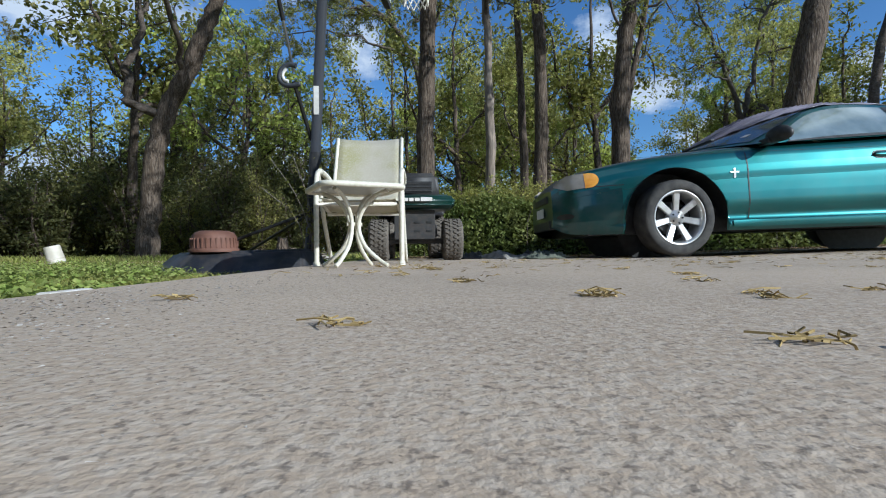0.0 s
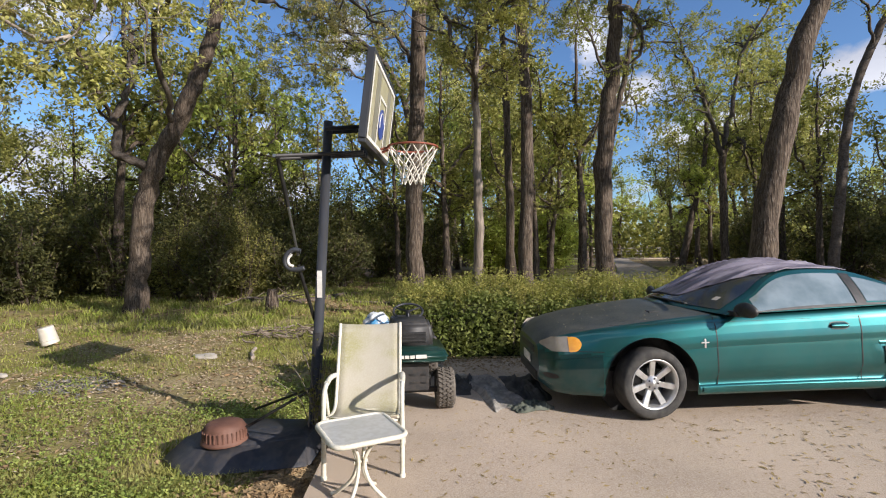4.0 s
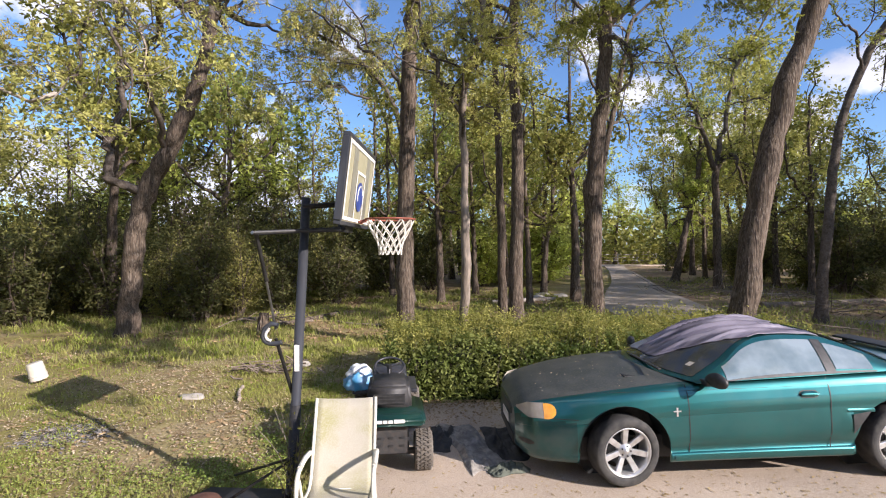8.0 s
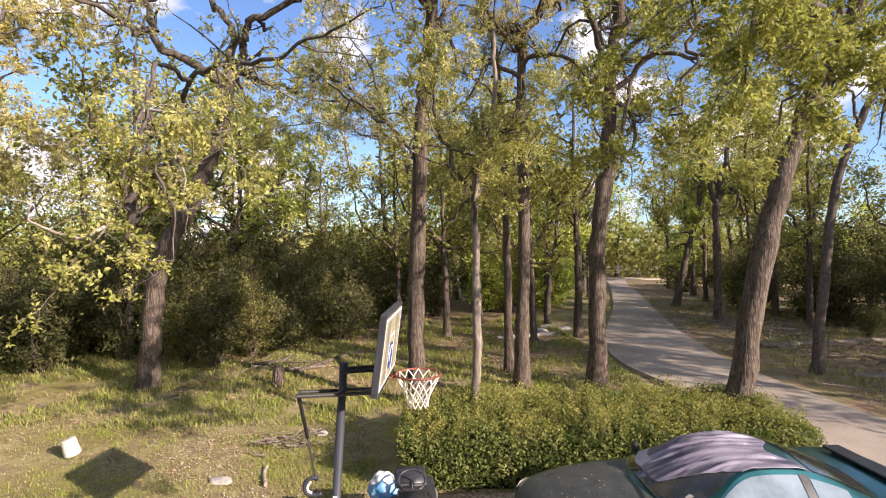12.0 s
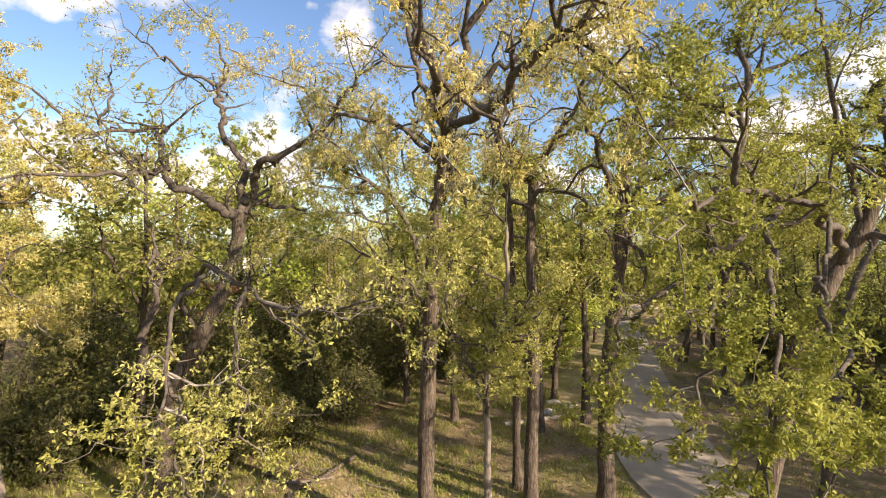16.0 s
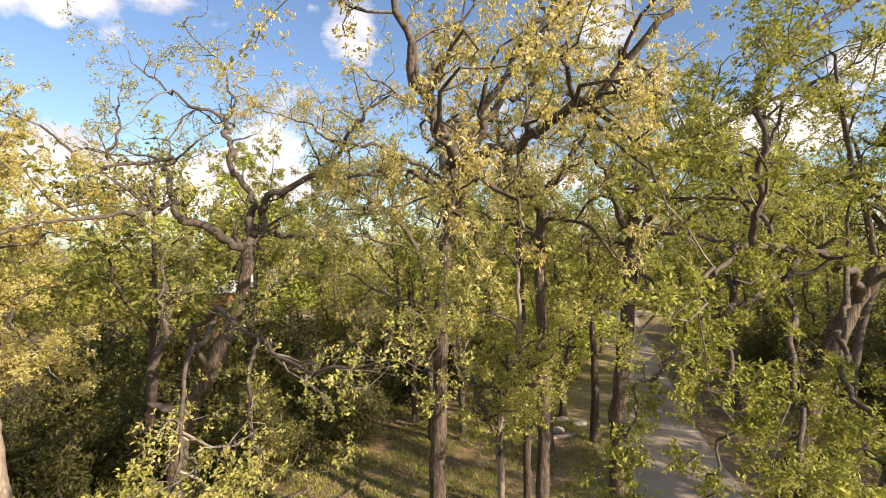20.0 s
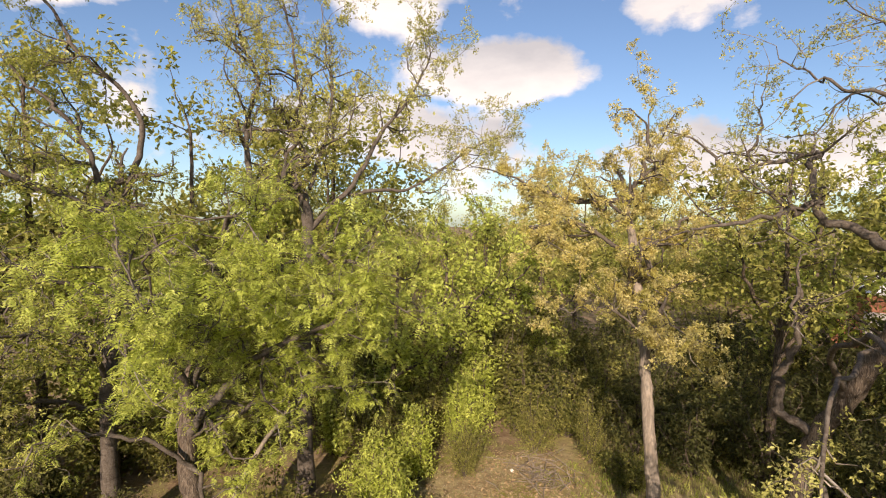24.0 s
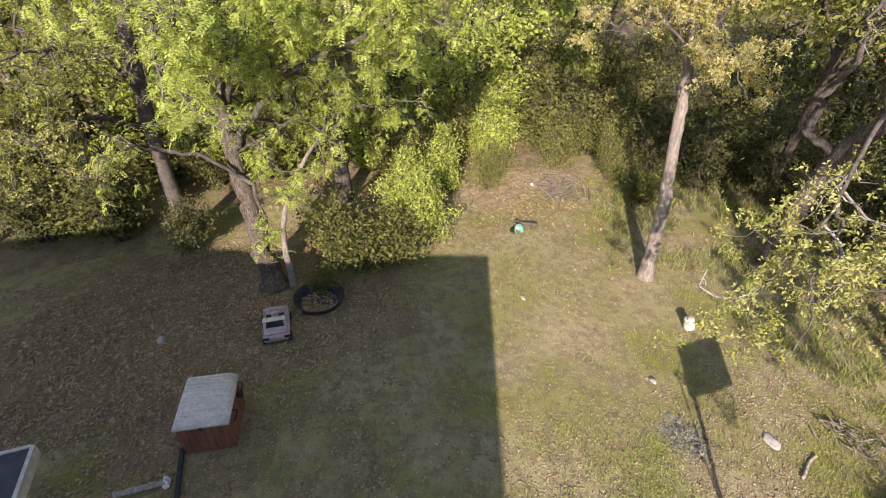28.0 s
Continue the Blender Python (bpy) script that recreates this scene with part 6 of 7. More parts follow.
for s in (-1, 1):
    def near(x, z, out):
        p = skin(x, z, out)
        return (p[0], -s * p[1] if s > 0 else p[1], p[2])
    lamp = patch("headlamp", lambda x, k: near(x, 0.66 + 0.02 * (x - 0.05) / 0.3 + (k - 0.5) * 0.135 * min(1, x / 0.12) + 0.012, 0.006), np.linspace(0.02, 0.285, 14), np.linspace(0, 1, 4), CLEAR, car, "hazed clear headlamp")
    patch("corner_lamp", lambda x, k: near(x, 0.684 + 0.01 * (x - 0.28) / 0.15 + (k - 0.5) * 0.135 * math.sqrt(max(0.02, 1 - max(0, (x - 0.32) / 0.091) ** 2)), 0.008), np.linspace(0.28, 0.41, 14), np.linspace(0, 1, 5), AMBER, car, "amber corner lamp")
    patch("side_moulding", lambda x, z: near(x, z, 0.012), np.linspace(1.52, 3.17, 30), (0.232, 0.242, 0.278, 0.288), PAINT, car)
    patch("door_seam", lambda x, z: near(x, z, 0.003), (1.655, 1.664), np.linspace(0.3, 0.92, 10), TRIM, car)
    patch("door_seam", lambda x, z: near(x - 0.02 * (0.9 - z), z, 0.003), (2.975, 2.984), np.linspace(0.3, 0.95, 10), TRIM, car)
    patch("crease", lambda x, z: near(x, z + 0.02 * (x - 1.5) / 2, 0.003), np.linspace(0.7, 3.0, 30), (0.8695, 0.8715), TRIM, car)
    patch("side_scoop", lambda x, k: near(x, 0.615 + 0.02 * (x - 3.16) / 0.18 - k * 0.19 * (1 - (x - 3.16) / 0.185), 0.020 - 0.016 * (x - 3.16) / 0.18), np.linspace(3.165, 3.34, 10), np.linspace(0, 1, 5), TRIM, car, "dark side scoop")
    patch("scoop_lip", lambda x, k: near(x, 0.63 - k * 0.23, 0.012 * math.sin(math.pi * min(1, (x - 3.06) / 0.12) / 2) ** 2 * (1 - (2 * k - 1) ** 2) + 0.001), np.linspace(3.06, 3.18, 8), np.linspace(0, 1, 9), PAINT, car)
    patch("lip_edge", lambda x, k: near(x, 0.628 + 0.034 * k, 0.001 + 0.005 * math.sin(math.pi * k) * math.sin(math.pi * min(1, (3.40 - x) / 0.2) / 2)), np.linspace(3.13, 3.38, 10), np.linspace(0, 1, 7), PAINT, car)
    patch("bumper_seam", lambda x, z: near(x, z, 0.003), np.linspace(0.05, 0.63, 14), (0.622, 0.628), TRIM, car)
    patch("fog_recess", lambda x, k: near(x, 0.375 + 0.05 * (k - 0.5) * math.sqrt(max(0.02, 1 - ((x - 0.1) / 0.07) ** 2)), 0.004), np.linspace(0.03, 0.17, 12), np.linspace(0, 1, 4), TRIM, car)
    patch("door_handle", lambda x, k: near(x, 0.812 + 0.027 * (k - 0.5) * 2 * math.sqrt(max(0.05, 1 - ((x - 2.78) / 0.083) ** 4)), 0.007 + 0.018 * (1 - (2 * k - 1) ** 2)), np.linspace(2.70, 2.86, 12), np.linspace(0, 1, 7), PAINT, car)
    patch("handle_recess", lambda x, k: near(x, 0.811 + 0.036 * (k - 0.5) * 2 * math.sqrt(max(0.05, 1 - ((x - 2.78) / 0.092) ** 4)), 0.004), np.linspace(2.69, 2.87, 12), np.linspace(0, 1, 4), TRIM, car)
    badge = patch("badge", lambda x, z: near(x, z, 0.006), (1.54, 1.548, 1.556), np.linspace(0.645, 0.73, 4), ALLOY, car, "small silver wing badge")
    patch("badge_bar", lambda x, z: near(x, z, 0.007), np.linspace(1.515, 1.59, 4), (0.69, 0.702), ALLOY, badge)
    mirror = bmesh.new()
    bmesh.ops.create_icosphere(mirror, subdivisions=3, radius=1.0)
    for v in mirror.verts:
        v.co = Vector((v.co.x * 0.052 + 0.03 * v.co.y * s, v.co.y * 0.115, v.co.z * 0.07 - 0.012 * abs(v.co.y)))
    mob = part("door_mirror", mirror, TRIM, car, "black door mirror", True)
    mob.location = (1.87, s * 0.97, 0.995)
    part("mirror_foot", boxed(1.80, 1.90, min(s * 0.80, s * 0.93), max(s * 0.80, s * 0.93), 0.925, 0.975, 0.015), TRIM, car)
part("grille", boxed(-0.012, 0.05, -0.3, 0.3, 0.53, 0.60, 0.01), TRIM, car)
patch("screen_sticker", lambda a, u: roof_at(a, u, 0.008), np.linspace(1.62, 1.68, 3), np.linspace(-0.80, -0.74, 3), CLEAR, car, "small white windscreen sticker")
part("air_intake", boxed(-0.012, 0.05, -0.4, 0.4, 0.27, 0.36, 0.01), TRIM, car)
part("number_plate", boxed(-0.02, -0.012, -0.16, 0.16, 0.40, 0.49), WHITE_PLASTIC, car, "pale blank number plate")
part("hood_scoop", boxed(1.2, 1.32, -0.52, -0.40, 0.92, 0.944, 0.006), TRIM, car)
part("wiper", boxed(1.5, 1.53, -0.62, 0.1, 1.02, 1.035, 0.004), TRIM, car)
DEADLEAF = surface("brown_dead_leaf", (0.24, 0.155, 0.075), (0.36, 0.26, 0.14), rough=0.95, scale=6, each=0.35)


def wheel(x, s, steer):
    w = new("wheel")
    w.parent = car
    w.matrix_local = Matrix.Translation((x, s * 0.80, 0.325)) @ pose(0, 0, 0, 0, 0, steer + (180 if s > 0 else 0))
    lathe("tyre", [(0.225, 0.085), (0.235, -0.105), (0.262, -0.112), (0.3, -0.112), (0.318, -0.098), (0.3255, -0.075), (0.3255, 0.075), (0.30, 0.1), (0.235, 0.1), (0.225, 0.085)], TYRE, w, 48, "y")
    rim = lathe("rim", [(0.226, 0.09), (0.22, -0.06), (0.238, -0.103), (0.226, -0.108), (0.212, -0.085), (0.20, -0.03), (0.198, 0.06)], ALLOY, w, 48, "y")
    lathe("brake_disc", [(0.0, 0.0), (0.15, 0.0), (0.15, 0.02)], TRIM, w, 28, "y")
    lathe("hub", [(0.0, -0.08), (0.024, -0.08), (0.029, -0.066), (0.066, -0.062), (0.072, -0.045), (0.072, 0.0)], ALLOY, rim, 24, "y")
    for k in range(5):
        nut = lathe("lug_nut", [(0.0, -0.072), (0.007, -0.072), (0.009, -0.06)], TRIM, rim, 8, "y")
        nut.location = (0.047 * math.cos(k * 1.2566), 0, 0.047 * math.sin(k * 1.2566))
    for k in range(7):
        bm = bmesh.new()
        p = [(0.05, -0.024, -0.05), (0.05, 0.024, -0.05), (0.215, 0.03, -0.078), (0.215, -0.03, -0.078)]
        hi = [bm.verts.new((a, c, b)) for a, b, c in p]
        lo = [bm.verts.new((a, c + 0.03, b)) for a, b, c in p]
        bm.faces.new(hi)
        bm.faces.new(lo[::-1])
        for q in range(4):
            bm.faces.new((hi[q], hi[q - 1], lo[q - 1], lo[q]))
        bmesh.ops.bevel(bm, geom=bm.edges[:], offset=0.005, segments=1, affect="EDGES")
        part("spoke", bm, ALLOY, rim).matrix_local = pose(0, 0, 0, 0, 360 * k / 7 + 12, 0)


for x, steer in ((HUBS[0], 7), (HUBS[1], 0)):
    for s in (-1, 1):
        wheel(x, s, steer)

# the nose is drawn in a little ahead of the front wheels, the cabin and tail drawn out
def fitted(x):
    return x + 0.085 * (1 - max(x, 0.0) / 0.62) if x < 0.62 else x + 0.04 * max(0.0, x - 1.4)


for ob in car.children:
    if ob.type == "MESH":
        for v in ob.data.vertices:
            v.co.x = fitted(v.co.x + ob.location.x) - ob.location.x
    else:
        ob.location.x = fitted(ob.location.x)

# the sheet thrown over roof and windscreen
tarp = thing("tarpaulin", car.matrix_world.copy(), "crumpled mauve tarpaulin over the car's roof and windscreen", "tarpaulin")
rng = np.random.default_rng(4)
us, vs = np.linspace(0, 1, 80), np.linspace(-0.955, 0.965, 140)


def tarp_at(a, u):
    start = 1.55 + 0.05 * (1 - u) + 1.05 * max(0.0, -0.3 - u) + 0.012 * math.sin(u * 9)
    end = 3.02 + 0.10 * math.sin(u * 5)
    s = start + (end - start) * a
    p = roof_at(s, min(max(u, -1), 1), 0.009)
    phase = (u + 0.25 * (s - 1.5)) * 12.0 + 3.0 * noise.noise((s * 0.9, u * 1.6, 3))
    ridge = max(0.0, 1 - 2.0 * abs(math.sin(phase))) * (0.55 + 0.6 * noise.noise((s * 1.5, u * 5.0, 8)))
    fold = 0.012 * noise.noise((s * 2.2 + u * 3.0, u * 9 - s * 3, 0)) + 0.075 * ridge * min(1.0, 4 * a) * min(1.0, 6 * (1 - a)) * max(0.0, 1 - abs(u) ** 4)
    p[2] += max(fold, 0.0) + 0.02 * math.exp(-((s - 2.35) / 0.3) ** 2) * math.exp(-((u - 0.05) / 0.4) ** 2) - max(0, abs(u) - 0.94) * 0.2
    p[0] = fitted(p[0])
    return p


sheet = patch("sheet", tarp_at, us, vs, TARP, tarp)
sheet.modifiers.new("thick", "SOLIDIFY").thickness = 0.006
patch("pale_corner", lambda a, u: tarp_at(a, u) + np.array((0, 0, 0.012)), np.linspace(0.0, 0.10, 6), np.linspace(0.2, 1.0, 12), TARP_PALE, tarp, "silver underside folded out")

# ---- lawn tractor ----
HOOD_GREY = surface("charcoal_plastic", (0.02, 0.02, 0.021), (0.036, 0.034, 0.033), rough=0.55, scale=6, fine=((0.08, 0.07, 0.06), 30, 0.3))
MOWER_GREEN = surface("dark_green_panel", (0.004, 0.026, 0.02), (0.007, 0.038, 0.028), rough=0.3, scale=5, coat=0.4)
GRILLE = surface("grey_steel_plate", (0.022, 0.022, 0.023), (0.04, 0.039, 0.038), rough=0.75, scale=8, fine=((0.07, 0.055, 0.045), 30, 0.4))
mower = thing("lawn_tractor", pose(-0.255, 5.06, 0, 0, 0, 4), "old dark green and charcoal lawn tractor", "lawn tractor")


def block(name, rings, material, parent, label="", bevel=0.02):
    """A tapered block through level outlines of (x0, x1, y0, y1, z)."""
    bm = bmesh.new()
    loops = [[bm.verts.new(p) for p in ((x0, y0, z), (x1, y0, z), (x1, y1, z), (x0, y1, z))] for x0, x1, y0, y1, z in rings]
    bm.faces.new(loops[0][::-1])
    bm.faces.new(loops[-1])
    for a, b in zip(loops, loops[1:]):
        for k in range(4):
            bm.faces.new((a[k - 1], a[k], b[k], b[k - 1]))
    if bevel:
        bmesh.ops.bevel(bm, geom=bm.edges[:], offset=bevel, segments=3, affect="EDGES")
    return part(name, bm, material, parent, label, True)


block("hood", [(-0.235, 0.235, 0.10, 0.62, 0.57), (-0.23, 0.23, 0.10, 0.62, 0.76), (-0.205, 0.205, 0.13, 0.62, 0.85)], HOOD_GREY, mower, "charcoal plastic hood", 0.035)
part("hood_vent", boxed(-0.165, 0.165, 0.09, 0.102, 0.65, 0.76, 0.006), TRIM, mower)
for z in (0.67, 0.705, 0.74):
    part("vent_slat", boxed(-0.155, 0.155, 0.083, 0.089, z - 0.005, z + 0.005, 0.002), HOOD_GREY, mower)
block("nose_panel", [(-0.30, 0.34, -0.14, 0.5, 0.49), (-0.33, 0.37, -0.16, 0.5, 0.53), (-0.32, 0.36, -0.13, 0.5, 0.585), (-0.27, 0.30, -0.05, 0.5, 0.62)], MOWER_GREEN, mower, "dark green nose panel", 0.025)
for x0, x1, z0, z1 in ((-0.12, -0.07, 0.545, 0.575), (-0.06, -0.02, 0.545, 0.575), (-0.01, 0.035, 0.545, 0.575), (0.045, 0.15, 0.545, 0.58)):
    part("lettering_bar", boxed(x0, x1, -0.166, -0.158, z0, z1), WHITE_PLASTIC, mower)
part("front_plate", boxed(-0.2, 0.18, -0.05, -0.03, 0.20, 0.47, 0.006), GRILLE, mower)
for z in (0.27, 0.35):
    for x in (-0.13, -0.01, 0.1):
        part("slot", boxed(x, x + 0.05, -0.056, -0.05, z, z + 0.018), TRIM, mower)
part("axle", boxed(-0.34, 0.34, 0.02, 0.09, 0.16, 0.21, 0.01), BLACK_PAINT, mower)
part("frame", boxed(-0.2, 0.2, 0.0, 1.5, 0.22, 0.34, 0.01), BLACK_PAINT, mower)
part("fender", boxed(-0.45, 0.34, 1.0, 1.62, 0.50, 0.55, 0.02), BLACK_PLASTIC, mower)
block("seat", [(-0.2, 0.2, 1.1, 1.55, 0.62), (-0.22, 0.22, 1.08, 1.58, 0.70), (-0.2, 0.2, 1.4, 1.56, 0.74)], BLACK_PLASTIC, mower)
block("dash", [(-0.19, 0.19, 0.55, 0.80, 0.74), (-0.17, 0.17, 0.57, 0.78, 0.80), (-0.12, 0.12, 0.6, 0.74, 0.83)], HOOD_GREY, mower)
pipe("steering_column", [(0, 0.72, 0.80), (0, 0.80, 0.88)], 0.03, BLACK_PAINT, mower)
wheel_line = [(0.17 * math.cos(a), 0.80 + 0.15 * math.sin(a), 0.88 + 0.07 * math.sin(a)) for a in np.linspace(0, 2 * math.pi, 28, endpoint=False)]
sw = part("steering_wheel", mesh_of("steering_wheel", *tube_arrays(wheel_line, 0.014, 8, True), BLACK_PLASTIC, True), None, mower)
for a in (0.5, 2.6, 4.7):
    pipe("spoke", [(0, 0.80, 0.88), (0.165 * math.cos(a), 0.80 + 0.146 * math.sin(a), 0.88 + 0.068 * math.sin(a))], 0.011, BLACK_PLASTIC, sw, 6)
TURF = surface("dusty_turf_tyre", (0.10, 0.085, 0.07), (0.16, 0.14, 0.115), rough=0.95, scale=10, bump=0.3)


def turf_wheel(x, y, r, w):
    ob = new("wheel")
    ob.parent = mower
    ob.matrix_local = pose(x, y, r)
    lathe("tyre", [(r * 0.5, w * 0.4), (r * 0.9, w * 0.5), (r * 0.97, w * 0.38), (r * 0.97, -w * 0.38), (r * 0.9, -w * 0.5), (r * 0.5, -w * 0.4)], TURF, ob, 32, "x")
    lathe("rim", [(0.0, w * 0.3), (r * 0.5, w * 0.3), (r * 0.52, w * 0.42), (r * 0.52, -w * 0.42), (r * 0.5, -w * 0.3), (0.0, -w * 0.3)], WHITE_PLASTIC, ob, 24, "x")
    lug = boxed(-0.016, 0.016, -0.012, 0.012, -0.006, 0.012)
    me = bpy.data.meshes.new("tread_lug")
    lug.to_mesh(me)
    me.materials.append(TURF)
    for k in range(26):
        for n in range(4):
            a = 360 * (k + 0.5 * (n % 2)) / 26
            new_lug = new("tread_lug", me)
            new_lug.parent = ob
            new_lug.matrix_local = pose(0, 0, 0, a) @ Matrix.Translation(((n - 1.5) * w * 0.21, 0, r * 0.97)) @ pose(0, 0, 0, 0, 0, 25 if n % 2 else -25)


turf_wheel(0.345, 0.055, 0.195, 0.185)
turf_wheel(-0.345, 0.055, 0.195, 0.185)
turf_wheel(0.27, 1.3, 0.25, 0.2)
turf_wheel(-0.33, 1.3, 0.25, 0.2)


# ---- bag and mats ----
def crumpled(name, at, size, seed, material, label, category, flat=0.0, turn=0):
    """A soft heap with folds, resting on the ground."""
    bm = bmesh.new()
    bmesh.ops.create_icosphere(bm, subdivisions=4, radius=1)
    for v in bm.verts:
        n = 1 + 0.28 * noise.noise(v.co * 1.6 + Vector((seed, 0, 0))) + 0.16 * abs(noise.noise(v.co * 4 + Vector((0, seed, 0))))
        v.co = Vector((v.co.x * size[0] * n, v.co.y * size[1] * n, max(v.co.z, -0.35) * size[2] * n))
    ob = part(name, bm, material, None, "", True)
    ob.matrix_world = pose(*at, 0, 0, turn)
    return tagged(ob, label, category)


BAG_BLUE = surface("blue_sack", (0.05, 0.27, 0.5), (0.30, 0.42, 0.52), rough=0.4, scale=7, detail=4, spread=(0.4, 0.7), bump=0.3, bump_scale=20)
BAG_WHITE = surface("white_sack", (0.72, 0.73, 0.73), (0.45, 0.52, 0.6), rough=0.42, scale=9, detail=4, spread=(0.5, 0.7), bump=0.3, bump_scale=18)
bag = thing("garbage_bag", mower.matrix_world @ pose(-0.37, 1.18, 0.545), "half-full blue and white plastic bag on the tractor's fender", "bag")
for name, z, s, mtl, k in (("sack", 0.06, (0.185, 0.17, 0.17), BAG_BLUE, 8), ("sack_top", 0.17, (0.14, 0.12, 0.11), BAG_WHITE, 5)):
    ob = crumpled(name, (0, 0, z), s, k, mtl, "", "")
    ob.parent = bag
MAT_GREY = surface("grey_cloth", (0.36, 0.33, 0.285), (0.23, 0.21, 0.19), rough=0.95, scale=7, bump=0.4, bump_scale=50, fine=((0.1, 0.09, 0.08), 16, 0.5))
MAT_DARK = surface("dark_cloth", (0.03, 0.029, 0.028), (0.07, 0.065, 0.06), rough=0.9, scale=6, bump=0.3)
MAT_GREEN = surface("green_grey_cloth", (0.075, 0.085, 0.065), (0.13, 0.14, 0.11), rough=0.95, scale=8, bump=0.3)


def cloth(name, at, lx, ly, turn, seed, material, label):
    """A sheet dropped in folds on the concrete."""
    n = 34
    v = []
    for a in np.linspace(-0.5, 0.5, n):
        for b in np.linspace(-0.5, 0.5, n):
            k = 1 + 0.22 * noise.noise((a * 3 + seed, b * 3, 0))
            h = 0.012 + 0.07 * max(0, noise.noise((a * 4 + seed, b * 3.4, 2)) + 0.12) + 0.05 * abs(noise.noise((a * 11, b * 8 + seed, 1)))
            edge = min(1, 6 * (0.5 - max(abs(a), abs(b))) + 0.08)
            v.append((a * lx * k, b * ly * k, 0.006 + h * edge))
    f = [(i * n + j, (i + 1) * n + j, (i + 1) * n + j + 1, i * n + j + 1) for i in range(n - 1) for j in range(n - 1)]
    ob = part(name, mesh_of(name, np.array(v), np.array(f), material, True), None)
    ob.modifiers.new("thick", "SOLIDIFY").thickness = 0.008
    ob.matrix_world = pose(*at, 0, 0, turn)
    return tagged(ob, label, "cloth")


cloth("ground_cloth", (0.62, 5.68, 0.0), 0.42, 1.35, 14, 1, MAT_GREY, "rumpled pale grey cloth on the concrete beside the car")
cloth("ground_cloth", (0.95, 5.02, 0.004), 0.40, 0.22, 15, 2, MAT_GREEN, "folded grey-green cloth on the concrete")
cloth("ground_cloth", (0.28, 5.9, 0.0), 0.34, 0.8, -8, 3, MAT_DARK, "black plastic sheet behind the tractor wheel")
# This one is coloured black in place of the car's shadow under the nose.
cloth("ground_cloth", (1.02, 5.75, 0.003), 0.4, 1.0, 4, 5, MAT_DARK, "cloth under the car's nose, blackened for the car's shadow")


# ---- back lawn ----
TUB_WOOD = surface("red_cedar", (0.24, 0.085, 0.045), (0.32, 0.13, 0.07), rough=0.8, scale=6, stretch=(1, 1, 0.2), fine=((0.13, 0.05, 0.03), 20, 0.5))
COVER = surface("ribbed_pale_cover", (0.80, 0.70, 0.58), (0.66, 0.57, 0.46), rough=0.6, scale=5, fine=((0.36, 0.33, 0.29), 16, 0.4))
tub = thing("hot_tub", pose(-8.80, -2.36, -0.1, 0, 0, 74.5), "red cedar hot tub with a ribbed pale cover", "hot tub")
part("cabinet", boxed(-0.48, 0.48, -0.56, 0.56, 0.0, 0.78, 0.01), TUB_WOOD, tub)
for k in range(6):
    for y in (-0.568, 0.568):
        part("slat", boxed(-0.47 + k * 0.16, -0.325 + k * 0.16, y - 0.008, y + 0.008, 0.04, 0.76, 0.004), TUB_WOOD, tub)
for k in range(7):
    for x in (-0.488, 0.488):
        part("slat", boxed(x - 0.008, x + 0.008, -0.55 + k * 0.158, -0.405 + k * 0.158, 0.04, 0.76, 0.004), TUB_WOOD, tub)
cover = block("cover", [(-0.52, 0.52, -0.62, 0.62, 0.79), (-0.52, 0.52, -0.62, 0.62, 0.87), (-0.44, 0.40, -0.57, 0.57, 1.0)], COVER, tub, "ribbed pale weathered cover", 0.015)
for k in range(13):
    part("rib", boxed(-0.42, 0.39, -0.012, 0.012, 0.99, 1.012, 0.005, Matrix.Translation((0, -0.52 + k * 0.087, 0))), COVER, cover)
part("cover_bracket", boxed(0.50, 0.62, 0.2, 0.3, 0.6, 0.72, 0.01), GRILLE, tub)
pipe("cover_arm", [(0.5, -0.3, 0.5), (0.62, -0.3, 0.8), (0.53, -0.3, 0.85)], 0.015, GRILLE, tub)
pipe("cover_arm", [(0.5, 0.4, 0.5), (0.62, 0.4, 0.8), (0.53, 0.4, 0.85)], 0.015, GRILLE, tub)
part("hasp", boxed(-0.03, 0.02, -0.64, -0.622, 0.76, 0.84, 0.004), BLACK_PAINT, tub)
rail = thing("drain_pipe", Matrix(), "dark drain pipe lying beside the tub", "pipe")
pipe("pipe", [(-8.5, -3.03, -0.02), (-7.2, -3.2, -0.02)], 0.05, GRILLE, rail)
plank = thing("plank", Matrix(), "pale weathered plank on the back lawn", "plank")
part("board", boxed(-0.5, 0.5, -0.06, 0.06, -0.02, 0.03, 0.006, Matrix.Translation((-7.95, -3.75, -0.06)) @ pose(0, 0, 0, 0, 0, 82)), DEADWOOD, plank)

PINK = surface("faded_pink_plastic", (0.44, 0.29, 0.28), (0.55, 0.42, 0.40), rough=0.6, scale=6, fine=((0.35, 0.3, 0.26), 20, 0.4))
toy = thing("toy_car", pose(-11.2, -0.66, -0.1, 0, 0, 170), "faded pink ride-on toy car on the back lawn", "toy car")
block("body", [(-0.5, 0.55, -0.3, 0.3, 0.10), (-0.56, 0.6, -0.33, 0.33, 0.22), (-0.55, 0.58, -0.32, 0.32, 0.36), (-0.5, 0.5, -0.28, 0.28, 0.42)], PINK, toy, "", 0.04)
part("cockpit", boxed(-0.3, 0.2, -0.22, 0.22, 0.41, 0.435), TRIM, toy)
part("seat", boxed(-0.28, -0.16, -0.2, 0.2, 0.43, 0.60, 0.02), BLACK_PLASTIC, toy)
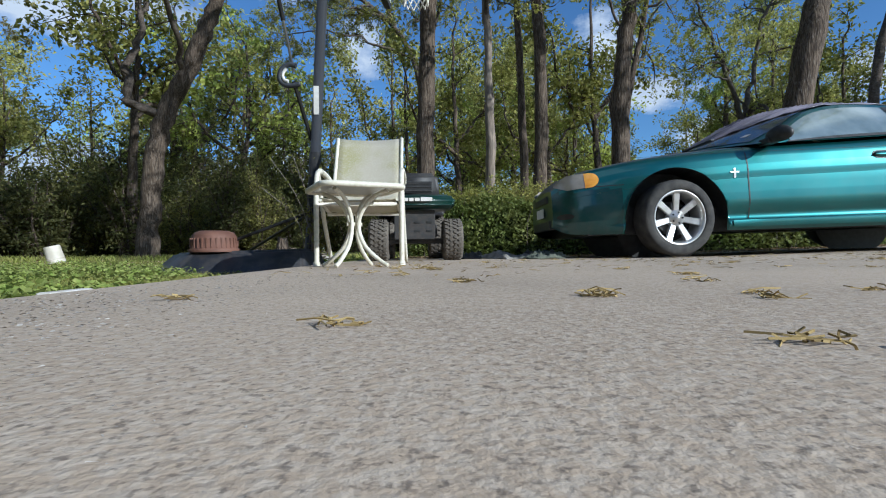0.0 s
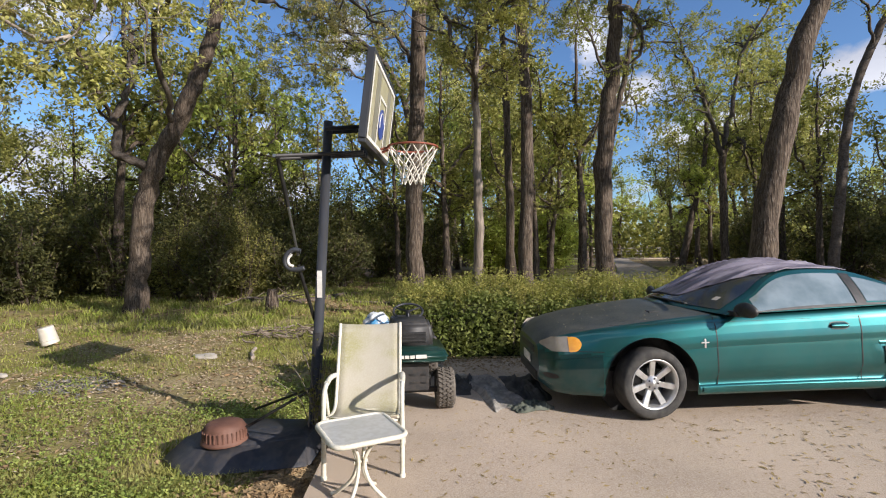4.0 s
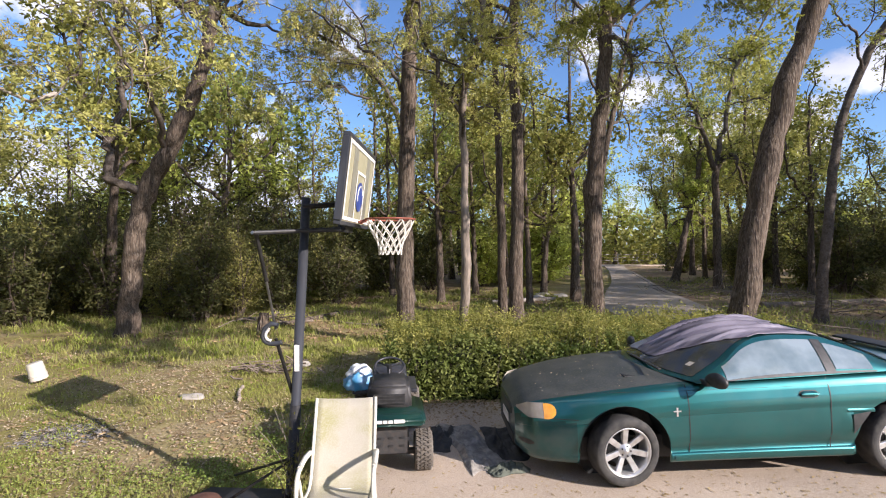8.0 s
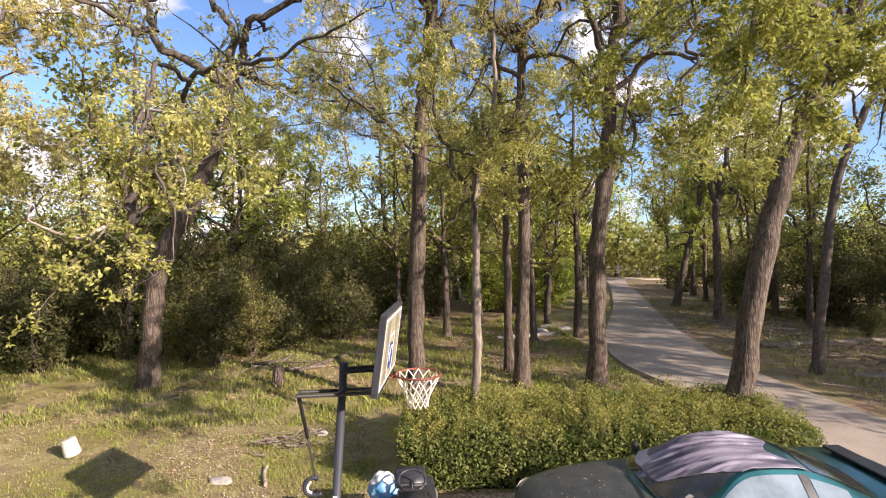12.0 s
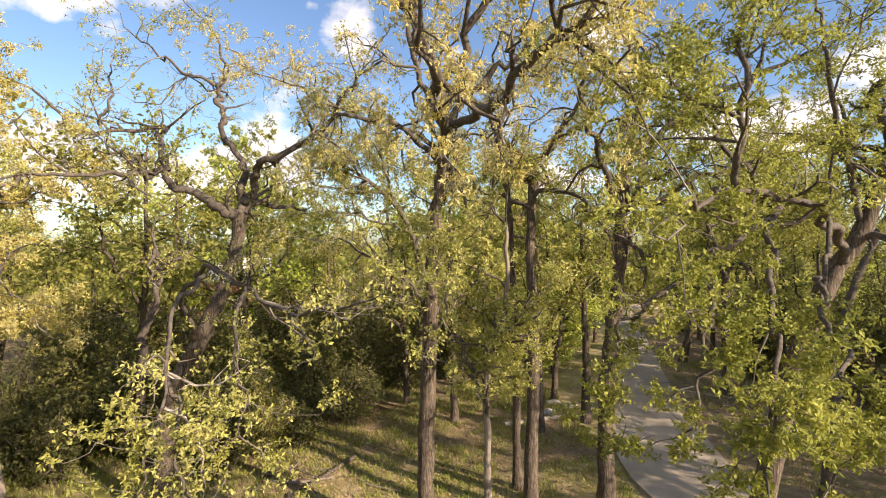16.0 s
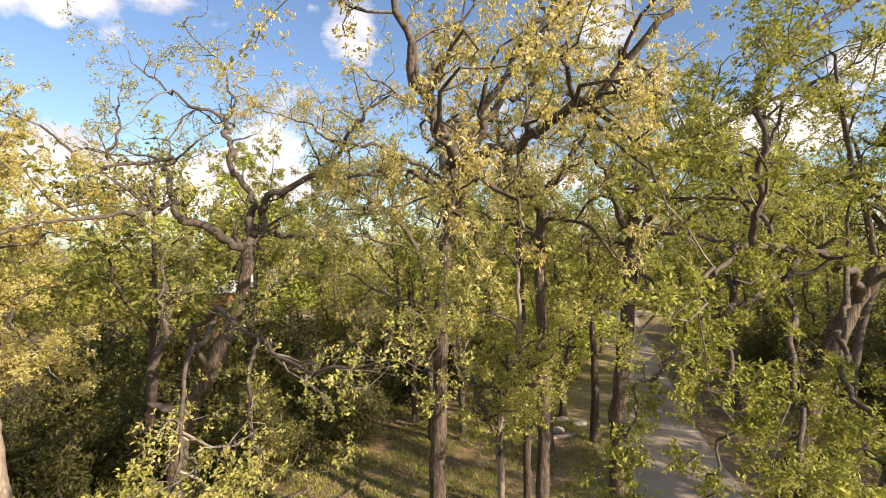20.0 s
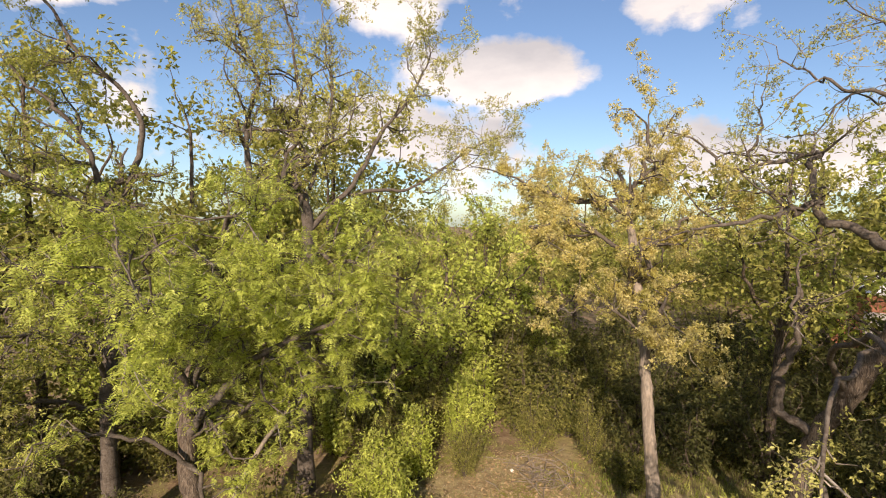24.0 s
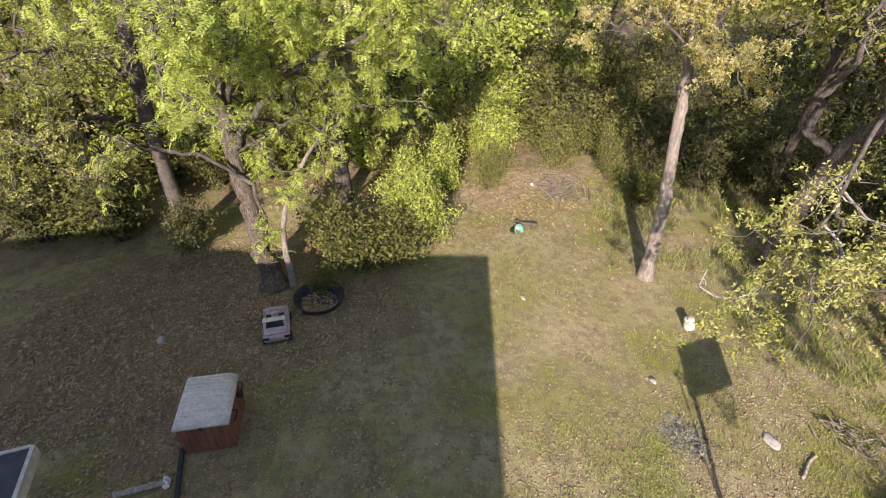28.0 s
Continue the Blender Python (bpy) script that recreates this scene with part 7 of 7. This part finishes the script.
for y in (-0.25, 0.25):
    pipe("windscreen_frame", [(0.22, y, 0.42), (0.1, y * 0.92, 0.68)], 0.022, PINK, toy, 8)
    pipe("rear_post", [(-0.36, y, 0.42), (-0.32, y * 0.92, 0.68)], 0.022, PINK, toy, 8)
    part("tail_lamp", boxed(-0.575, -0.55, y - 0.08, y + 0.06, 0.27, 0.33, 0.005), TRIM, toy)
part("roof_bar", boxed(-0.36, -0.22, -0.27, 0.27, 0.66, 0.70, 0.02), COVER, toy)
part("screen_bar", boxed(0.06, 0.13, -0.25, 0.25, 0.66, 0.70, 0.015), PINK, toy)
part("steering_wheel", boxed(0.06, 0.09, -0.09, 0.09, 0.46, 0.60, 0.03), COVER, toy)
for x in (-0.36, 0.38):
    for y in (-0.31, 0.31):
        w = lathe("wheel", [(0.0, -0.05), (0.10, -0.05), (0.13, -0.04), (0.13, 0.04), (0.10, 0.05), (0.0, 0.05)], TRIM, toy, 20, "y")
        w.location = (x, y, 0.13)
liner = thing("pond_liner", pose(-11.9, 0.6, -0.12), "black plastic pond shell under the elm", "pond shell")
lathe("shell", [(0.0, 0.02), (0.45, 0.02), (0.56, 0.10), (0.66, 0.24), (0.70, 0.25), (0.68, 0.22), (0.6, 0.05), (0.5, 0.0)], BLACK_PLASTIC, liner, 30)
SLEDGE = surface("faded_green_plastic", (0.10, 0.30, 0.22), (0.5, 0.55, 0.5), rough=0.5, scale=5, spread=(0.48, 0.58))
pot = thing("plant_pot", pose(-12.8, 7.45, -0.1, 0, 62, 20), "tipped faded green plastic pot on the grass", "pot")
lathe("shell", [(0.0, 0.0), (0.13, 0.0), (0.19, 0.28), (0.21, 0.28), (0.21, 0.31), (0.185, 0.31), (0.12, 0.02), (0.0, 0.02)], SLEDGE, pot, 24)
log((-13.2, 7.8, -0.02), (-12.6, 8.3, 0.02), 0.07, 14, "short dark log beside a pot", BARK)
rock("litter", (-15.3, 9.9, -0.05), (0.1, 0.07, 0.05), 12, "scrap of white plastic litter", WHITE_PLASTIC, "litter")
rock("litter", (-7.9, -3.35, -0.06), (0.14, 0.07, 0.03), 15, "scrap of pale litter on the grass", WHITE_PLASTIC, "litter")
rock("stone", (-12.1, -3.4, -0.06), (0.14, 0.1, 0.05), 16, "small pale paving stone on the lawn")

# far fence beyond the crossing road
FENCE = surface("weathered_fence", (0.45, 0.42, 0.38), (0.35, 0.32, 0.29), rough=0.9, scale=8)
fence = thing("fence", Matrix(), "grey post-and-rail fence beyond the road", "fence")
for k in range(14):
    part("post", boxed(7 + 2.4 * k, 7.14 + 2.4 * k, 61.0, 61.14, -0.1, 1.35, 0.01), FENCE, fence)
for z in (0.45, 0.8, 1.15):
    part("rail", boxed(7, 38.4, 60.94, 60.99, z, z + 0.1, 0.006), FENCE, fence)

SHED_WHITE = surface("white_sheet_metal", (0.78, 0.77, 0.75), (0.68, 0.66, 0.63), rough=0.45, scale=2, fine=((0.55, 0.52, 0.48), 6, 0.3))
shed = thing("shed", pose(-18.7, 46.4, -0.1, 0, 0, 22), "white metal-roofed shed far back in the wood", "shed")
part("wall", boxed(-3.0, 3.0, -2.4, 2.4, 0.0, 4.1), TUB_WOOD, shed, "dark red-brown board wall")
bm = bmesh.new()
ends = [[bm.verts.new((x, y, z)) for y, z in ((-2.7, 4.12), (0, 5.9), (2.7, 4.12), (2.7, 4.2), (0, 6.0), (-2.7, 4.2))] for x in (-3.3, 3.3)]
for e in ends:
    bm.faces.new(e)
for n in range(6):
    bm.faces.new((ends[0][n - 1], ends[0][n], ends[1][n], ends[1][n - 1]))
part("roof", bm, SHED_WHITE, shed)
for s in (-1, 1):
    for n in range(9):
        part("roof_rib", boxed(-3.3 + 0.8 * n, -3.25 + 0.8 * n, -1.62, 1.62, 0.0, 0.04, 0, Matrix.Translation((0.1, s * 1.36, 5.14)) @ pose(0, 0, 0, -33.6 * s)), SHED_WHITE, shed)
part("door", boxed(-1.2, 1.2, -2.43, -2.40, 0.0, 2.8), FENCE, shed)

# ---- grass, dead leaves, catkins ----
GRASSBLADE = surface("grass_blade", (0.22, 0.275, 0.045), (0.34, 0.36, 0.085), rough=0.8, scale=0.8, each=0.35, through=0.35, fine=((0.34, 0.28, 0.14), 1.7, 0.6), spec=0.2)
rng = np.random.default_rng(50)


def blades(name, x, y, high, wide, label, material=GRASSBLADE):
    n = len(x)
    z = np.array([float(ground_z(a, b)) for a, b in zip(x, y)]) - 0.01
    a = rng.uniform(0, 2 * np.pi, n)
    h = high * rng.uniform(0.4, 1.3, n)
    lean = rng.normal(size=(n, 2)) * 0.45
    base = np.stack([x, y, z], 1)
    side = np.stack([np.cos(a), np.sin(a), 0 * a], 1) * wide
    mid = base + np.stack([lean[:, 0] * h * 0.35, lean[:, 1] * h * 0.35, h * 0.6], 1)
    tip = base + np.stack([lean[:, 0] * h, lean[:, 1] * h, h * 0.95], 1)
    q = np.stack([base - side, base + side, mid + side * 0.8, mid - side * 0.8, tip], 1).reshape(-1, 3)
    k = np.arange(n) * 5
    me = bpy.data.meshes.new(name)
    f1, f2 = np.stack([k, k + 1, k + 2, k + 3], 1), np.stack([k + 3, k + 2, k + 4], 1)
    me.vertices.add(len(q))
    me.vertices.foreach_set("co", q.astype(np.float32).ravel())
    loops = np.concatenate([f1.ravel(), f2.ravel()]).astype(np.int32)
    me.loops.add(len(loops))
    me.loops.foreach_set("vertex_index", loops)
    me.polygons.add(2 * n)
    me.polygons.foreach_set("loop_start", np.concatenate([np.arange(n) * 4, 4 * n + np.arange(n) * 3]).astype(np.int32))
    me.update(calc_edges=True)
    me.materials.append(material)
    return tagged(part(name, me, None), label, "grass", kind="stuff")


def patchy(x, y, cut):
    k = np.array([noise.noise((a * 0.55, b * 0.55, 7)) + 0.5 * noise.noise((a * 1.7, b * 1.7, 2)) for a, b in zip(x, y)])
    return k + rng.normal(size=len(x)) * 0.12 > cut


x, y = -0.95 - np.abs(rng.exponential(1.9, 60000)), rng.uniform(0.4, 12.5, 60000)
keep = (x > -10) & patchy(x, y, -0.1) & ((x < -1.35) | (y < 2.1) | (y > 4.4))
blades("grass", x[keep], y[keep], 0.075, 0.004, "short patchy spring grass beside the drive")
x, y = -0.95 - np.abs(rng.exponential(0.8, 42000)), rng.uniform(0.6, 4.0, 42000)
keep = (x > -4) & patchy(x, y, -0.35) & ((x < -1.35) | (y < 2.0))
blades("grass", x[keep], y[keep], 0.07, 0.005, "lush green grass and clover at the concrete's edge")
x, y = rng.uniform(-15, 6, 80000), rng.uniform(10.5, 27, 80000)
keep = patchy(x, y, -0.1)
blades("grass", x[keep], y[keep], 0.17, 0.011, "longer grass in the clearing under the trees")
x, y = rng.uniform(-20, -1.5, 60000), rng.uniform(-6, 12, 60000)
keep = patchy(x, y, 0.05)
blades("grass", x[keep], y[keep], 0.07, 0.008, "thin grass over the back lawn")
x, y = rng.uniform(10.3, 28, 34000), rng.uniform(10, 34, 34000)
keep = patchy(x, y, 0.0) & (x > 10.4 + np.maximum(0, y - 17) * 0.28)
blades("grass", x[keep], y[keep], 0.22, 0.009, "rough grass across the lane")


def litter(name, x, y, size, label, material=DEADLEAF, lift=0.012, top=None, slim=0.5, curl=0.14, level=3.2):
    z = np.array([float(ground_z(a, b)) for a, b in zip(x, y)]) if top is None else rise(x) + top
    c = np.stack([x, y, z + lift], 1)
    return tagged(part(name, leaves_mesh(name, c, size, material, rng, level, slim, curl), None), label, "dead leaves", kind="stuff")


x, y = -0.92 - np.abs(rng.exponential(0.17, 6500)), rng.normal(3.0, 0.65, 6500)
litter("dead_leaves", x, y, 0.034, "brown dead leaves drifted against the concrete", lift=0.03)
x, y = rng.uniform(-21, -0.95, 40000), rng.uniform(-9, 24, 40000)
keep = patchy(y * 0.7 + 9, x * 0.7, -0.05)
x, y = x[keep], y[keep]
litter("dead_leaves", x, y, 0.045, "brown dead leaves scattered over the lawn")
x, y = rng.uniform(-9, 6, 14000), rng.uniform(12.5, 24, 14000)
litter("dead_leaves", x, y, 0.055, "brown dead leaves under the trees")
TAN = surface("bleached_leaf_scrap", (0.33, 0.25, 0.155), (0.47, 0.385, 0.27), rough=0.95, scale=6, each=0.4)
x, y = -1.0 - np.abs(rng.normal(0, 3.4, 13000)), rng.uniform(3.6, 11.5, 13000)
keep = ~patchy(x, y, 0.12)
litter("dead_leaves", x[keep], y[keep], 0.019, "small bleached leaf scraps in the thin grass", TAN, 0.02)
x, y = rng.uniform(-16.5, -3.5, 36000), rng.uniform(-3.5, 11.5, 36000)
keep = ~patchy(x, y, 0.3)
litter("dead_leaves", x[keep], y[keep], 0.017, "small bleached leaf scraps over the back lawn", TAN, 0.03)
x, y = rng.uniform(-16, -6.0, 22000), rng.uniform(-9, 0.5, 22000)
keep = patchy(x * 0.8 + 4, y * 0.8, -0.25)
litter("dead_leaves", x[keep], y[keep], 0.042, "brown dead leaves in the shade of the house", lift=0.03)
x, y = rng.normal(-12.4, 1.5, 9000), rng.uniform(-6.5, 3.2, 9000)
litter("dead_leaves", x, y, 0.05, "brown dead leaves under the elm", lift=0.03)
x, y = -14.4 + rng.normal(size=2600) * 1.5, 9.4 + rng.normal(size=2600) * 1.6
litter("dead_leaves", x, y, 0.06, "pale brown leaves heaped at the wood's edge", lift=0.05)
x, y = rng.uniform(10.8, 26, 12000), rng.uniform(8, 30, 12000)
keep = x > 11.6 + np.maximum(0, y - 18) * 0.22
litter("dead_leaves", x[keep], y[keep], 0.05, "brown dead leaves beyond the lane")
CLOVER = surface("clover_leaf", (0.23, 0.31, 0.062), (0.33, 0.395, 0.095), rough=0.7, scale=2.0, each=0.35, through=0.35, fine=((0.36, 0.36, 0.12), 3.0, 0.6), spec=0.3)
x, y = -0.97 - np.abs(rng.exponential(1.5, 21000)), rng.uniform(0.5, 6.6, 21000)
keep = ((x < -1.3) | (y < 2.1)) & patchy(x, y, -0.2) & (x > -6) & ~((x > -2.4) & (y > 3.7) & (y < 4.8))
spots = np.repeat(np.stack([x[keep], y[keep], np.array([float(ground_z(a, b)) for a, b in zip(x[keep], y[keep])]) + rng.uniform(0.03, 0.10, keep.sum())], 1), 3, axis=0)
tagged(part("clover", leaves_mesh("clover", spots, 0.0115, CLOVER, rng, 1.2, 0.8, 0.1, True), None), "lush green clover and weeds along the concrete", "clover", kind="stuff")
CATKIN = surface("dry_catkin", (0.42, 0.31, 0.13), (0.26, 0.19, 0.075), rough=0.95, scale=8, each=0.3)
x, y = rng.uniform(-0.7, 9, 2000), 2.0 + np.abs(rng.normal(2.0, 1.3, 2000))
keep = (y < 7) & ~((np.abs(x - 3.3) < 2.0) & (y > 4.9))
litter("catkins", x[keep], y[keep], 0.024, "dry brown catkins strewn over the concrete", CATKIN, 0.007, 0.0, 0.3, 0.03, 9.0)
clumps = []
for cx, cy, k in [(float(rng.uniform(-0.6, 4.2)), float(rng.uniform(1.9, 4.6)), int(rng.integers(5, 16))) for _ in range(60)] + [(0.75, 1.9, 26), (0.98, 1.25, 12), (-0.05, 2.6, 14), (0.27, 1.24, 42), (0.31, 0.775, 16), (0.05, 1.68, 24), (-0.13, 0.93, 14), (0.55, 1.23, 12), (0.53, 1.15, 12), (-0.49, 1.28, 14), (0.63, 1.57, 16), (0.77, 1.27, 12)]:
    for _ in range(k):
        p = np.array([cx + rng.normal() * 0.016, cy + rng.normal() * 0.012, 0.005 + abs(rng.normal()) * 0.0045])
        d = rng.normal(size=3) * (0.012, 0.009, 0.002)
        clumps.append(tube_arrays([p - d, p + rng.normal(size=3) * 0.003, p + d], 0.0013, 3))
v, f = joined(clumps)
v[:, 2] += rise(v[:, 0])
tagged(part("catkins", mesh_of("catkins", v, f, CATKIN), None), "small clumps of dry catkins on the concrete", "catkins", kind="stuff")
x, y = rng.uniform(0.4, 9.5, 1500), rng.uniform(1.9, 4.7, 1500)
keep = patchy(x, y, 0.0)
litter("catkins", x[keep], y[keep], 0.022, "dry catkins and leaf crumbs blown over the concrete", CATKIN, 0.006, 0.0, 0.35, 0.05, 7.0)
x, g = rng.uniform(0.3, 1.45, 90), rng.uniform(0.1, 1.0, 90)
bits = np.array([(a, rng.choice((-1, 1)) * flank(a, curve(KB, a)) * (1 - b), curve(KB, a) + (curve(KT, a) - curve(KB, a)) * (1 - (1 - b) ** 2.4) + 0.006) for a, b in zip(x, g)])
crumbs = tagged(part("leaf_crumbs", leaves_mesh("leaf_crumbs", bits, 0.011, TAN, rng, 5.0, 0.5), None), "pale leaf crumbs scattered on the car's hood", "dead leaves", kind="stuff")
crumbs.matrix_world = car.matrix_world.copy()
x, y = rng.uniform(-0.6, 6.2, 5200), 7.35 - np.abs(rng.exponential(0.35, 5200))
keep = y > 5.6
litter("dead_leaves", x[keep], y[keep], 0.022, "brown leaf litter on the concrete at the hedge's foot", lift=0.01, top=0.0)
ASH = surface("ash_and_char", (0.05, 0.045, 0.042), (0.3, 0.28, 0.26), rough=1.0, scale=9)
x, y = -4.4 + rng.normal(size=800) * 0.24, 6.4 + rng.normal(size=800) * 0.22
litter("ash", x, y, 0.035, "grey ash and charcoal of an old fire", ASH, 0.012)
GRIT = surface("pale_aggregate", (0.52, 0.48, 0.43), (0.30, 0.27, 0.24), rough=0.9, scale=30, each=0.4)
x, y = rng.uniform(-0.85, 1.6, 16000), 0.45 + np.abs(rng.exponential(0.7, 16000))
keep = y < 3.4
tagged(part("grit", leaves_mesh("grit", np.stack([x[keep], y[keep], rise(x[keep]) + 0.0012], 1), 0.0035, GRIT, rng, 6.0, 0.8), None), "exposed grit in the worn concrete", "grit", kind="stuff")

# ---- house out of view ----
ROOF = surface("dark_shingles", (0.05, 0.05, 0.055), (0.08, 0.078, 0.08), rough=0.95, scale=6, bump=0.4, bump_scale=60)
SIDING = surface("pale_siding", (0.62, 0.58, 0.5), (0.55, 0.51, 0.44), rough=0.8, scale=2)
FASCIA = surface("weathered_fascia", (0.6, 0.55, 0.46), (0.45, 0.4, 0.33), rough=0.85, scale=9)
house = thing("house", Matrix(), "pale two-storey house with dark shingle roofs by the drive", "house")
front = pose(-0.26, -2.5, 0, 0, 0, -27.3)
part("wall", boxed(0.35, 12.0, -9.0, -0.35, -0.1, 6.2, m=front), SIDING, house)
part("roof", boxed(0.0, 12.3, -9.2, 0.0, 6.21, 6.5, m=front), ROOF, house)
rear = pose(-3.9, -11.9, 0, 0, 0, -10)
part("wall", boxed(0.3, 12.0, -12.0, -0.3, -0.1, 7.7, m=rear), SIDING, house)
part("roof", boxed(0.0, 12.3, -12.3, 0.0, 7.71, 8.0, m=rear), ROOF, house)
porch = pose(-6.84, -4.11, 0, 0, 0, -6)
part("wall", boxed(0.3, 4.5, -6.0, -0.3, -0.1, 2.8, m=porch), SIDING, house)
part("roof", boxed(0.02, 5.0, -6.3, -0.05, 2.86, 3.0, m=porch), ROOF, house)
part("fascia", boxed(-0.01, 5.0, -0.048, 0.0, 2.82, 3.02, m=porch), FASCIA, house)
part("fascia", boxed(-0.03, 0.018, -6.3, -0.05, 2.82, 3.02, m=porch), FASCIA, house)
